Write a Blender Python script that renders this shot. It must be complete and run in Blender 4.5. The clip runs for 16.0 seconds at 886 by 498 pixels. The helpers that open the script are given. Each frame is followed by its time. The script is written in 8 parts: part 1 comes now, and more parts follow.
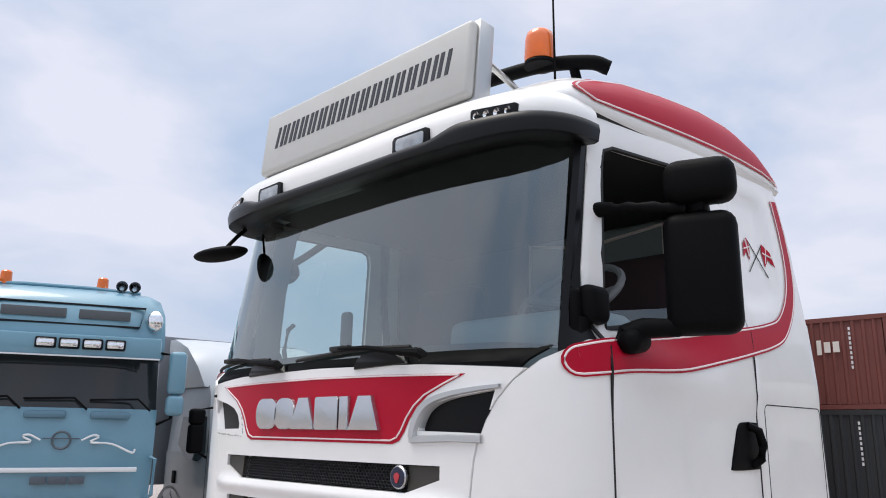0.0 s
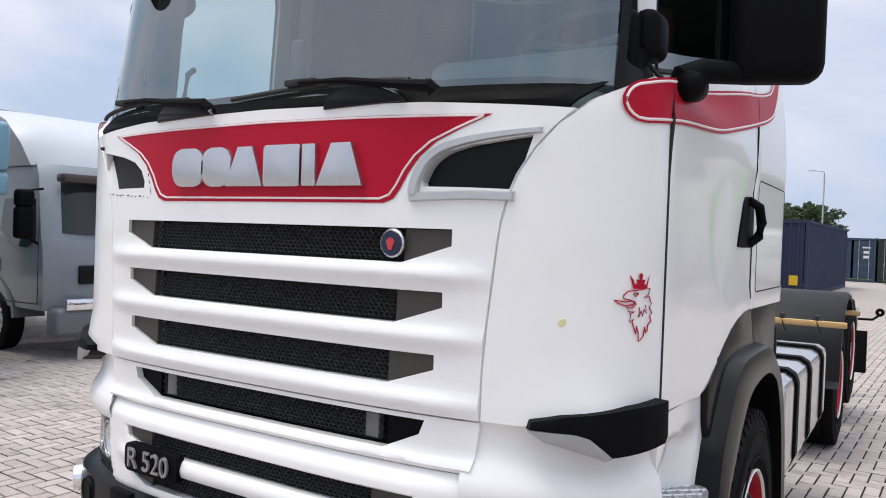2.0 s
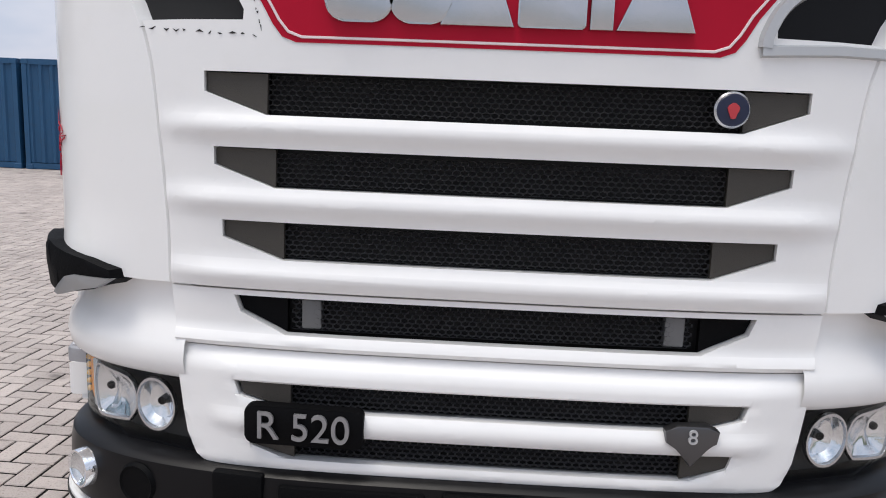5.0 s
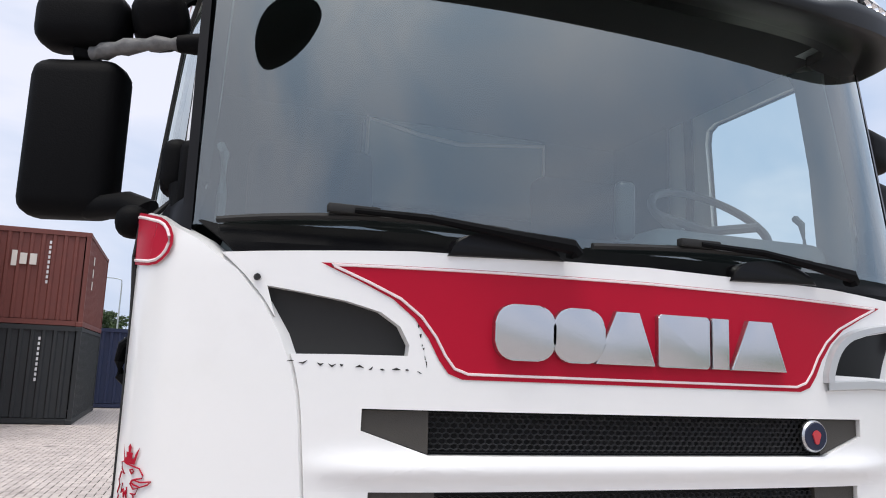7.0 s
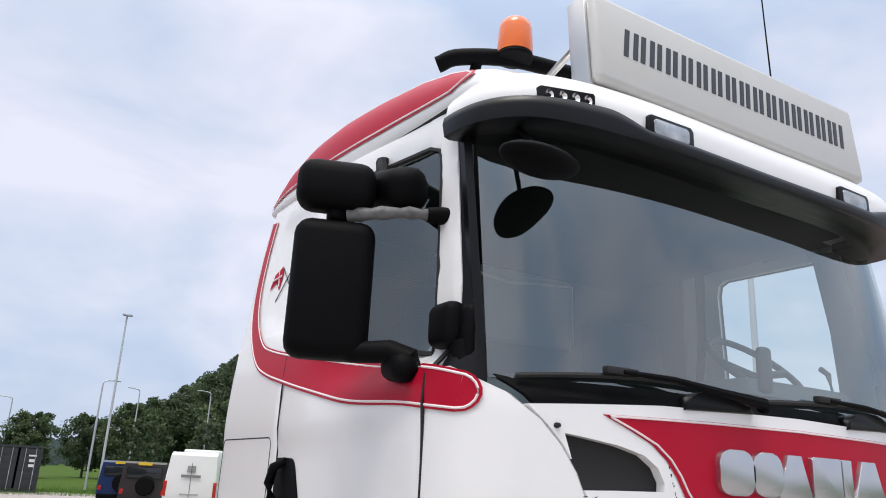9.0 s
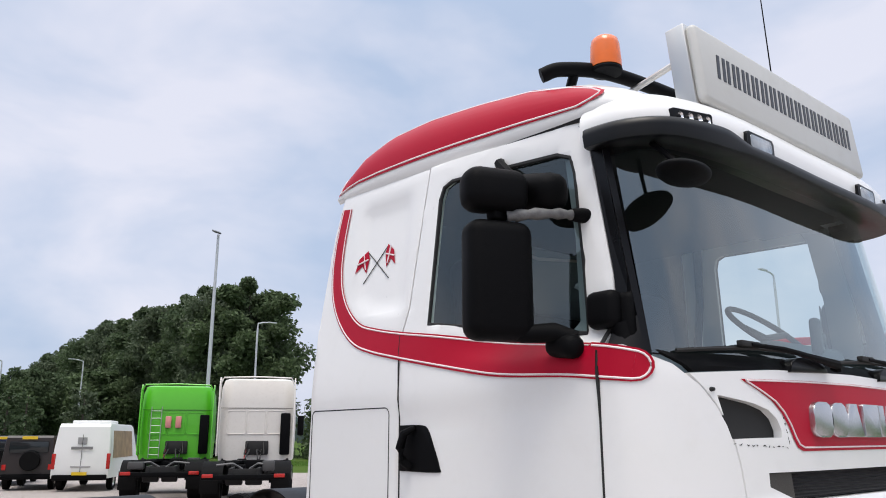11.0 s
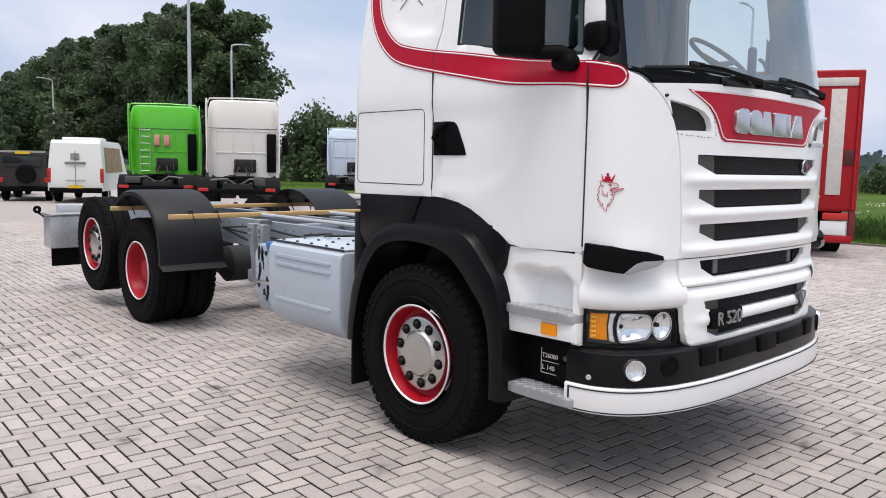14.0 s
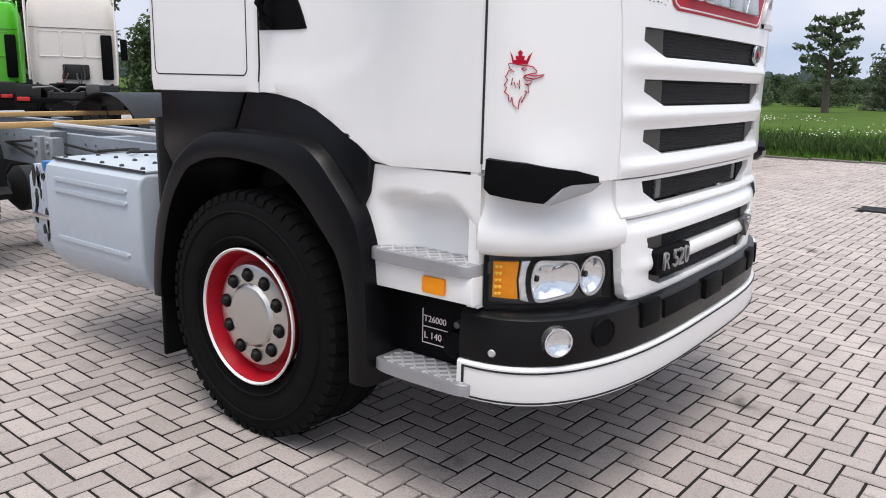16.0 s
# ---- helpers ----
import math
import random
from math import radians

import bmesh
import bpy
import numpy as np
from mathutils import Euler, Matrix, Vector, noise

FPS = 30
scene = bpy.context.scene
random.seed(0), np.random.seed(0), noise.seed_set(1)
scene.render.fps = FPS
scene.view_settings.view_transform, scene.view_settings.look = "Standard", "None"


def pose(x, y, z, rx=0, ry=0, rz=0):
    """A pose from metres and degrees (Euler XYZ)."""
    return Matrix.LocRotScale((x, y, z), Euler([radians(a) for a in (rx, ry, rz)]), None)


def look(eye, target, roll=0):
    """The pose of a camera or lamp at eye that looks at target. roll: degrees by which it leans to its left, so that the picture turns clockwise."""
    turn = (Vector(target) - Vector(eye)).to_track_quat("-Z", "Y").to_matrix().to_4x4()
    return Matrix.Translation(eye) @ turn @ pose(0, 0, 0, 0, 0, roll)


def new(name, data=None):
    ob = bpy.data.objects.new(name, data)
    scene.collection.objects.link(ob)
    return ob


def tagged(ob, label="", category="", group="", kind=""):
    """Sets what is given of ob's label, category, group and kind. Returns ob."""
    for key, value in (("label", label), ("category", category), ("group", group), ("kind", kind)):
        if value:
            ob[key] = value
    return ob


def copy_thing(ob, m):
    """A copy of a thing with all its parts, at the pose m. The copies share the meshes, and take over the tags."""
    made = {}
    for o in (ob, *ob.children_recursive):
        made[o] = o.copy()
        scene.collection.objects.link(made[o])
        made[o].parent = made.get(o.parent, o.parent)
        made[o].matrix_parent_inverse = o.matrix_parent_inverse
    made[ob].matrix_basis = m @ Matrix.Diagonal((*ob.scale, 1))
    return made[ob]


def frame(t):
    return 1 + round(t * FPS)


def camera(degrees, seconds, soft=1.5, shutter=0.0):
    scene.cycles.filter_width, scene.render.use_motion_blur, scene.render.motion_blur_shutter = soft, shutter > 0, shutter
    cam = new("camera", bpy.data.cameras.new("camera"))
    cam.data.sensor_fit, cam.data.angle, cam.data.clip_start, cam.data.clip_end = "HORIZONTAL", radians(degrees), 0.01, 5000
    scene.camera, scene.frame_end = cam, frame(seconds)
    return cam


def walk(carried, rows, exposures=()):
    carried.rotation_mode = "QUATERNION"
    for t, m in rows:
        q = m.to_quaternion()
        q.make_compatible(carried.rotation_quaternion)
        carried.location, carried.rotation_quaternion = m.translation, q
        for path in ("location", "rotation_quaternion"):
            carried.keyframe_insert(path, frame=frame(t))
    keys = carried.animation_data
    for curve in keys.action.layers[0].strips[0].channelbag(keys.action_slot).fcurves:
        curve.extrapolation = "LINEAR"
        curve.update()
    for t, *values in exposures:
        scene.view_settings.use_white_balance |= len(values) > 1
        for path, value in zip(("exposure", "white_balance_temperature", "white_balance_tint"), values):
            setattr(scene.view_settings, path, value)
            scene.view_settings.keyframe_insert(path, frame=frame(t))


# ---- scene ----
cam = camera(60.0, 16.0, soft=1.0)
PATH = [
    (0, (2.611, -1.895, 1.861), (1.238, -0.517, 2.324), 0.8),
    (0.5, (2.486, -1.927, 1.837), (1.134, -0.507, 2.23), 1.2),
    (1, (2.284, -1.829, 1.783), (0.985, -0.334, 2.057), 1.4),
    (1.5, (2.037, -1.724, 1.736), (0.833, -0.133, 1.866), 1.9),
    (2, (1.778, -1.75, 1.723), (0.718, -0.054, 1.693), 2.1),
    (2.5, (1.514, -1.739, 1.676), (0.631, 0.046, 1.499), 2.3),
    (3, (1.208, -1.7, 1.645), (0.513, 0.147, 1.319), 2.4),
    (3.2, (1.08, -1.707, 1.622), (0.464, 0.158, 1.245), 2.4),
    (5.3, (-0.21, -1.774, 1.691), (-0.177, 0.199, 1.368), 2.5),
    (5.5, (-0.302, -1.759, 1.746), (-0.191, 0.224, 1.505), 2.7),
    (6, (-0.519, -1.646, 1.783), (-0.211, 0.33, 1.761), 2.8),
    (6.5, (-0.756, -1.557, 1.804), (-0.266, 0.377, 1.938), 2.7),
    (7, (-1.09, -1.614, 1.835), (-0.447, 0.254, 2.146), 2.3),
    (7.5, (-1.331, -1.594, 1.866), (-0.565, 0.206, 2.279), 2.4),
    (8, (-1.634, -1.531, 1.886), (-0.795, 0.218, 2.374), 2.6),
    (8.5, (-2.016, -1.569, 1.88), (-1.103, 0.128, 2.415), 2.9),
    (9, (-2.266, -1.543, 1.866), (-1.289, 0.105, 2.441), 2.9),
    (9.2, (-2.362, -1.508, 1.874), (-1.359, 0.116, 2.468), 2.8),
    (11.3, (-3.441, -1.309, 1.857), (-2.156, 0.16, 2.293), -0.3),
    (11.5, (-3.55, -1.339, 1.845), (-2.257, 0.137, 2.232), -0.2),
    (12, (-3.741, -1.49, 1.792), (-2.44, 0.009, 2.042), 0.2),
    (12.5, (-3.86, -1.704, 1.752), (-2.56, -0.188, 1.863), 0.7),
    (13, (-4.073, -1.896, 1.721), (-2.775, -0.375, 1.705), 1.0),
    (13.5, (-4.205, -1.969, 1.69), (-2.892, -0.465, 1.563), 1.1),
    (14, (-4.188, -1.921, 1.664), (-2.839, -0.46, 1.45), 1.1),
    (14.5, (-3.99, -1.739, 1.644), (-2.583, -0.346, 1.361), 0.9),
    (15, (-3.778, -1.53, 1.605), (-2.302, -0.222, 1.274), 1.0),
    (15.5, (-3.551, -1.278, 1.603), (-2.02, -0.047, 1.227), 1.2),
    (16, (-3.236, -1.083, 1.551), (-1.685, 0.105, 1.123), 1.4),
]
walk(cam, [(t, look(eye, target, roll)) for t, eye, target, roll in PATH], [(0, -0.06), (2, 0.0), (3, -0.1), (5.5, -0.2), (6.5, 0.0), (7.5, 0.12), (8.5, 0.1), (9.2, 0.0), (12.5, -0.06), (13, -0.06), (14, 0.0), (16, 0.04)])

# ---------------------------------------------------------------- light
world = bpy.data.worlds.new("world")
scene.world = world
world.use_nodes = True
wt = world.node_tree
wt.nodes.clear()
SUN_ELEV, SUN_ROT = radians(72), radians(232)


def wnode(kind, **values):
    n = wt.nodes.new(kind)
    for key, value in values.items():
        n.inputs[key].default_value = value
    return n


sky = wt.nodes.new("ShaderNodeTexSky")
sky.sky_type, sky.sun_disc, sky.sun_elevation, sky.sun_rotation = "NISHITA", False, SUN_ELEV, SUN_ROT
sky.air_density, sky.dust_density = 1.2, 3.0
geo = wt.nodes.new("ShaderNodeTexCoord")
stretch = wt.nodes.new("ShaderNodeMapping")
stretch.inputs["Scale"].default_value = (1.0, 1.0, 2.2)
wt.links.new(geo.outputs["Generated"], stretch.inputs["Vector"])
puffs = wnode("ShaderNodeTexNoise", Scale=2.3, Detail=5.0, Roughness=0.52, Distortion=0.35)
wt.links.new(stretch.outputs["Vector"], puffs.inputs["Vector"])
thin = wt.nodes.new("ShaderNodeValToRGB")
thin.color_ramp.elements[0].position, thin.color_ramp.elements[1].position = 0.36, 0.60
wt.links.new(puffs.outputs["Fac"], thin.inputs["Fac"])
cloud = wt.nodes.new("ShaderNodeMix")
cloud.data_type = "RGBA"
cloud.inputs[6].default_value = (3.8, 4.6, 6.1, 1)
cloud.inputs[7].default_value = (6.2, 6.3, 7.2, 1)
wt.links.new(thin.outputs["Color"], cloud.inputs[0])
cover = wt.nodes.new("ShaderNodeMix")
cover.data_type = "RGBA"
cover.inputs[0].default_value = 0.9
wt.links.new(sky.outputs["Color"], cover.inputs[6])
wt.links.new(cloud.outputs[2], cover.inputs[7])
# an overcast sky grows brighter from the horizon to the zenith
updir = wt.nodes.new("ShaderNodeSeparateXYZ")
wt.links.new(geo.outputs["Generated"], updir.inputs["Vector"])
zenith = wnode("ShaderNodeMapRange")
zenith.interpolation_type = "SMOOTHSTEP"
zenith.inputs["From Min"].default_value, zenith.inputs["From Max"].default_value = 0.5, 1.0
wt.links.new(updir.outputs["Z"], zenith.inputs["Value"])
rise = wt.nodes.new("ShaderNodeMix")
rise.data_type = "RGBA"
rise.inputs[6].default_value, rise.inputs[7].default_value = (0.93, 0.93, 0.93, 1), (2.9, 2.75, 2.4, 1)
wt.links.new(zenith.outputs[0], rise.inputs[0])
grown = wt.nodes.new("ShaderNodeVectorMath")
grown.operation = "MULTIPLY"
wt.links.new(cover.outputs[2], grown.inputs[0])
wt.links.new(rise.outputs[2], grown.inputs[1])
back = wnode("ShaderNodeBackground", Strength=0.15)
wt.links.new(grown.outputs["Vector"], back.inputs["Color"])
wout = wt.nodes.new("ShaderNodeOutputWorld")
wt.links.new(back.outputs["Background"], wout.inputs["Surface"])

sun = new("sun", bpy.data.lights.new("sun", "SUN"))
sun.data.energy, sun.data.angle, sun.data.color = 1.6, radians(25), (1.0, 0.95, 0.88)
sun.rotation_euler = (radians(90) - SUN_ELEV, 0, radians(180) - SUN_ROT)

# ---------------------------------------------------------------- materials
MATS = {}


def mat(name, color, rough=0.5, metal=0.0, coat=0.0, vary=0.06, scale=3.0, bump=0.0, bump_scale=60.0, dirt=0.0, dirt_color=(0.12, 0.1, 0.08), spec=0.5, emit=0.0, rnd=0.0, detail=4.0, ground=False):
    """A paint, plastic, metal or mineral surface with variation at two scales."""
    if name in MATS:
        return MATS[name]
    m = bpy.data.materials.new(name)
    m.use_nodes = True
    t = m.node_tree
    b = t.nodes["Principled BSDF"]
    b.inputs["Roughness"].default_value, b.inputs["Metallic"].default_value = rough, metal
    b.inputs["Coat Weight"].default_value, b.inputs["Coat Roughness"].default_value = coat, 0.06
    b.inputs["Specular IOR Level"].default_value = spec
    co = t.nodes.new("ShaderNodeTexCoord")
    big = t.nodes.new("ShaderNodeTexNoise")
    big.inputs["Scale"].default_value, big.inputs["Detail"].default_value = scale, detail
    where = t.nodes.new("ShaderNodeNewGeometry").outputs["Position"] if ground else co.outputs["Object"]
    t.links.new(where, big.inputs["Vector"])
    ramp = t.nodes.new("ShaderNodeMix")
    ramp.data_type = "RGBA"
    ramp.inputs[6].default_value = (*[max(0, c * (1 - vary)) for c in color], 1)
    ramp.inputs[7].default_value = (*[min(1, c * (1 + vary)) for c in color], 1)
    t.links.new(big.outputs["Fac"], ramp.inputs[0])
    out = ramp.outputs[2]
    if rnd:
        info = t.nodes.new("ShaderNodeObjectInfo")
        isl = t.nodes.new("ShaderNodeNewGeometry")
        add = t.nodes.new("ShaderNodeMath")
        add.operation = "ADD"
        t.links.new(info.outputs["Random"], add.inputs[0])
        t.links.new(isl.outputs["Random Per Island"], add.inputs[1])
        fr = t.nodes.new("ShaderNodeMath")
        fr.operation = "FRACT"
        t.links.new(add.outputs[0], fr.inputs[0])
        mr = t.nodes.new("ShaderNodeMapRange")
        mr.inputs["To Min"].default_value, mr.inputs["To Max"].default_value = 1 - rnd, 1 + rnd
        t.links.new(fr.outputs[0], mr.inputs["Value"])
        hv = t.nodes.new("ShaderNodeHueSaturation")
        t.links.new(mr.outputs[0], hv.inputs["Value"])
        t.links.new(out, hv.inputs["Color"])
        out = hv.outputs["Color"]
    if dirt:
        sm = t.nodes.new("ShaderNodeTexNoise")
        sm.inputs["Scale"].default_value, sm.inputs["Detail"].default_value, sm.inputs["Roughness"].default_value = scale * 3.7, 7.0, 0.65
        t.links.new(where, sm.inputs["Vector"])
        rr = t.nodes.new("ShaderNodeValToRGB")
        rr.color_ramp.elements[0].position, rr.color_ramp.elements[1].position = 0.52, 0.78
        rr.color_ramp.elements[1].color = (dirt, dirt, dirt, 1)
        t.links.new(sm.outputs["Fac"], rr.inputs["Fac"])
        mx = t.nodes.new("ShaderNodeMix")
        mx.data_type = "RGBA"
        mx.inputs[7].default_value = (*dirt_color, 1)
        t.links.new(rr.outputs["Color"], mx.inputs[0])
        t.links.new(out, mx.inputs[6])
        out = mx.outputs[2]
        ra = t.nodes.new("ShaderNodeMapRange")
        ra.inputs["To Min"].default_value, ra.inputs["To Max"].default_value = rough * 0.8, min(1, rough * 1.25 + 0.04)
        t.links.new(sm.outputs["Fac"], ra.inputs["Value"])
        t.links.new(ra.outputs[0], b.inputs["Roughness"])
    t.links.new(out, b.inputs["Base Color"])
    if bump:
        fine = t.nodes.new("ShaderNodeTexNoise")
        fine.inputs["Scale"].default_value, fine.inputs["Detail"].default_value = bump_scale, 5.0
        t.links.new(where, fine.inputs["Vector"])
        bp = t.nodes.new("ShaderNodeBump")
        bp.inputs["Strength"].default_value, bp.inputs["Distance"].default_value = bump, 0.01
        t.links.new(fine.outputs["Fac"], bp.inputs["Height"])
        t.links.new(bp.outputs["Normal"], b.inputs["Normal"])
    if emit:
        b.inputs["Emission Color"].default_value, b.inputs["Emission Strength"].default_value = (*color, 1), emit
    MATS[name] = m
    return m


def glass(name, tint, gloss=1.0, rough=0.01, ior=1.6, power=4.0):
    """A thin pane: tinted see-through with a mirror of the surroundings that grows at grazing angles."""
    if name in MATS:
        return MATS[name]
    m = bpy.data.materials.new(name)
    m.use_nodes = True
    t = m.node_tree
    t.nodes.clear()
    tr, gl, lw, pw, fr, mx, o = (t.nodes.new(k) for k in ("ShaderNodeBsdfTransparent", "ShaderNodeBsdfGlossy", "ShaderNodeLayerWeight", "ShaderNodeMath", "ShaderNodeMath", "ShaderNodeMixShader", "ShaderNodeOutputMaterial"))
    tr.inputs["Color"].default_value = (*tint, 1)
    gl.inputs["Roughness"].default_value = rough
    gl.inputs["Color"].default_value = (gloss * 0.93, gloss, gloss, 1)
    f0 = ((ior - 1) / (ior + 1)) ** 2
    lw.inputs["Blend"].default_value = 0.5
    pw.operation, pw.inputs[1].default_value = "POWER", power
    fr.operation, fr.inputs[1].default_value, fr.inputs[2].default_value = "MULTIPLY_ADD", 1 - f0, f0
    t.links.new(lw.outputs["Facing"], pw.inputs[0])
    t.links.new(pw.outputs[0], fr.inputs[0])
    t.links.new(fr.outputs[0], mx.inputs[0])
    t.links.new(tr.outputs[0], mx.inputs[1])
    t.links.new(gl.outputs[0], mx.inputs[2])
    t.links.new(mx.outputs[0], o.inputs["Surface"])
    MATS[name] = m
    return m


WHITE = mat("white_paint", (0.85, 0.845, 0.83), 0.28, coat=0.5, vary=0.02, scale=2.0, dirt=0.10, dirt_color=(0.62, 0.60, 0.55))
RED = mat("red_film", (0.42, 0.005, 0.026), 0.4, vary=0.06, scale=5.0, spec=0.15)
PINK = mat("white_line", (0.82, 0.72, 0.72), 0.35, vary=0.02)
BLACK = mat("black_plastic", (0.0035, 0.0036, 0.0042), 0.55, vary=0.15, bump=0.12, bump_scale=220, dirt=0.15, dirt_color=(0.009, 0.009, 0.009), spec=0.07)
GLOSSBLACK = mat("gloss_black", (0.004, 0.004, 0.005), 0.28, vary=0.1, dirt=0.1, dirt_color=(0.012, 0.012, 0.012), spec=0.2)
VISORBLACK = mat("visor_black", (0.004, 0.0042, 0.005), 0.32, vary=0.12, dirt=0.1, dirt_color=(0.012, 0.012, 0.012), spec=0.28)
GAP = mat("seam_rubber", (0.01, 0.01, 0.01), 0.7)
OLIVE = mat("slot_end_plastic", (0.045, 0.040, 0.033), 0.55, bump=0.25, bump_scale=400)
MESH = mat("mesh_plastic", (0.055, 0.055, 0.058), 0.4, vary=0.2)
CHROME = mat("chrome", (0.55, 0.56, 0.58), 0.27, 1.0, vary=0.05)
STEEL = mat("stainless_steel", (0.55, 0.54, 0.52), 0.3, 1.0, vary=0.08, bump=0.05, bump_scale=300)
SILVER = mat("silver_plastic", (0.52, 0.53, 0.54), 0.35, 0.35, vary=0.05)
ALU = mat("tread_aluminium", (0.36, 0.36, 0.375), 0.45, 0.5, vary=0.1, bump=0.15, bump_scale=120, dirt=0.25, dirt_color=(0.2, 0.19, 0.18))
RUBBER = mat("tyre_rubber", (0.006, 0.006, 0.0063), 0.75, vary=0.25, scale=6, bump=0.3, bump_scale=90, dirt=0.25, dirt_color=(0.012, 0.0115, 0.011), spec=0.08)
RIMRED = mat("red_wheel_paint", (0.36, 0.006, 0.016), 0.35, vary=0.15, scale=8, dirt=0.4, dirt_color=(0.05, 0.012, 0.014), spec=0.2)
GREYFRAME = mat("grey_frame_paint", (0.27, 0.305, 0.35), 0.42, vary=0.08, scale=4, dirt=0.45, dirt_color=(0.1, 0.1, 0.1), bump=0.1)
TANK = mat("pale_blue_tank_paint", (0.43, 0.48, 0.54), 0.36, vary=0.05, scale=3, dirt=0.2, dirt_color=(0.2, 0.21, 0.22), bump=0.05, bump_scale=20)
WOOD = mat("pine_wood", (0.52, 0.33, 0.14), 0.6, vary=0.2, scale=14, bump=0.3, dirt=0.2)
AMBER = mat("amber_lens", (1.0, 0.30, 0.006), 0.35, vary=0.2, scale=40, spec=0.25, bump=0.3, bump_scale=90)
ORANGE = mat("beacon_orange", (0.75, 0.14, 0.008), 0.2, coat=0.4, vary=0.2, scale=18)
REFLECTOR = mat("lamp_reflector", (0.86, 0.87, 0.89), 0.12, 0.95, vary=0.05, scale=30, bump=0.15, bump_scale=28)
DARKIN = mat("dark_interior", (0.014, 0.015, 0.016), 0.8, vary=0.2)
GREYIN = mat("grey_interior", (0.22, 0.25, 0.27), 0.7, vary=0.1)
CURTAIN = mat("curtain_cloth", (0.03, 0.016, 0.018), 0.9, vary=0.2)
SCREEN = glass("windscreen_glass", (0.72, 0.83, 0.81), 1.0, ior=2.55)
SIDEGLASS = glass("side_glass", (0.74, 0.84, 0.83), 0.9, ior=1.95, power=4.0)
LENS = glass("clear_lens", (0.96, 0.97, 0.97), 0.6, ior=1.35)

# ---------------------------------------------------------------- building helpers


def finish(bm, name, material, parent=None, label="", smooth=35, kind=""):
    me = bpy.data.meshes.new(name)
    bmesh.ops.recalc_face_normals(bm, faces=bm.faces)
    bm.to_mesh(me)
    bm.free()
    for m in material if isinstance(material, (list, tuple)) else [material]:
        me.materials.append(m)
    if smooth:
        me.shade_smooth()
        me.set_sharp_from_angle(angle=radians(smooth))
    ob = new(name, me)
    if parent is not None:
        ob.parent = parent
    return tagged(ob, label=label, kind=kind)


def part(name, bm, material, parent, label="", smooth=35):
    return finish(bm, name, material, parent, label, smooth)


def thing(name, label, category, group="", at=None):
    ob = tagged(new(name), label, category, group)
    if at is not None:
        ob.matrix_basis = at
    return ob


def put(bm, pts, faces, mi=0):
    vs = [bm.verts.new(p) for p in pts]
    made = []
    for f in faces:
        fa = bm.faces.new([vs[i] for i in f])
        fa.material_index = mi
        made.append(fa)
    return vs, made


def box(bm, c, s, bevel=0.0, m=None, seg=2, mi=0):
    """A box round c with sides s, its edges rounded."""
    r = bmesh.ops.create_cube(bm, size=1)
    vs = r["verts"]
    for v in vs:
        v.co = Vector((c[0] + v.co.x * s[0], c[1] + v.co.y * s[1], c[2] + v.co.z * s[2]))
    fs = {f for v in vs for f in v.link_faces}
    for f in fs:
        f.material_index = mi
    if bevel:
        es = list({e for v in vs for e in v.link_edges})
        out = bmesh.ops.bevel(bm, geom=es, offset=bevel, segments=seg, profile=0.5, affect="EDGES")
        vs = out["verts"]
    if m is not None:
        vs = list({v for v in vs})
        bmesh.ops.transform(bm, matrix=m, verts=vs)
    return vs


def shape(bm, pts2, to3, d0, d1, bevel=0.0, seg=2):
    """A slab: the outline pts2, carried into space by to3(u, v, d), from depth d0 to d1."""
    n = len(pts2)
    a = [bm.verts.new(to3(u, v, d0)) for u, v in pts2]
    b = [bm.verts.new(to3(u, v, d1)) for u, v in pts2]
    f0 = bm.faces.new(a)
    bm.faces.new(b[::-1])
    for i in range(n):
        bm.faces.new((a[i], b[i], b[(i + 1) % n], a[(i + 1) % n]))
    if bevel:
        bmesh.ops.bevel(bm, geom=list(f0.edges), offset=bevel, segments=seg, profile=0.5, affect="EDGES")
    return a + b


def lathe(bm, profile, centre, axis="x", n=48, closed=False, mi=0, start=0.0, turn=2 * math.pi):
    """Turns the profile of (along, radius) about an axis through centre."""
    full = abs(turn - 2 * math.pi) < 1e-6
    count = n if full else n + 1
    rings = []
    for i in range(count):
        a = start + turn * i / n
        ring = []
        for s, r in profile:
            u, v = r * math.cos(a), r * math.sin(a)
            p = {"x": (s, u, v), "y": (u, s, v), "z": (u, v, s)}[axis]
            ring.append(bm.verts.new((centre[0] + p[0], centre[1] + p[1], centre[2] + p[2])))
        rings.append(ring)
    m = len(profile)
    for i in range(n if full else n):
        a, b = rings[i], rings[(i + 1) % count]
        for j in range(m if closed else m - 1):
            k = (j + 1) % m
            f = bm.faces.new((a[j], a[k], b[k], b[j]))
            f.material_index = mi
    return rings


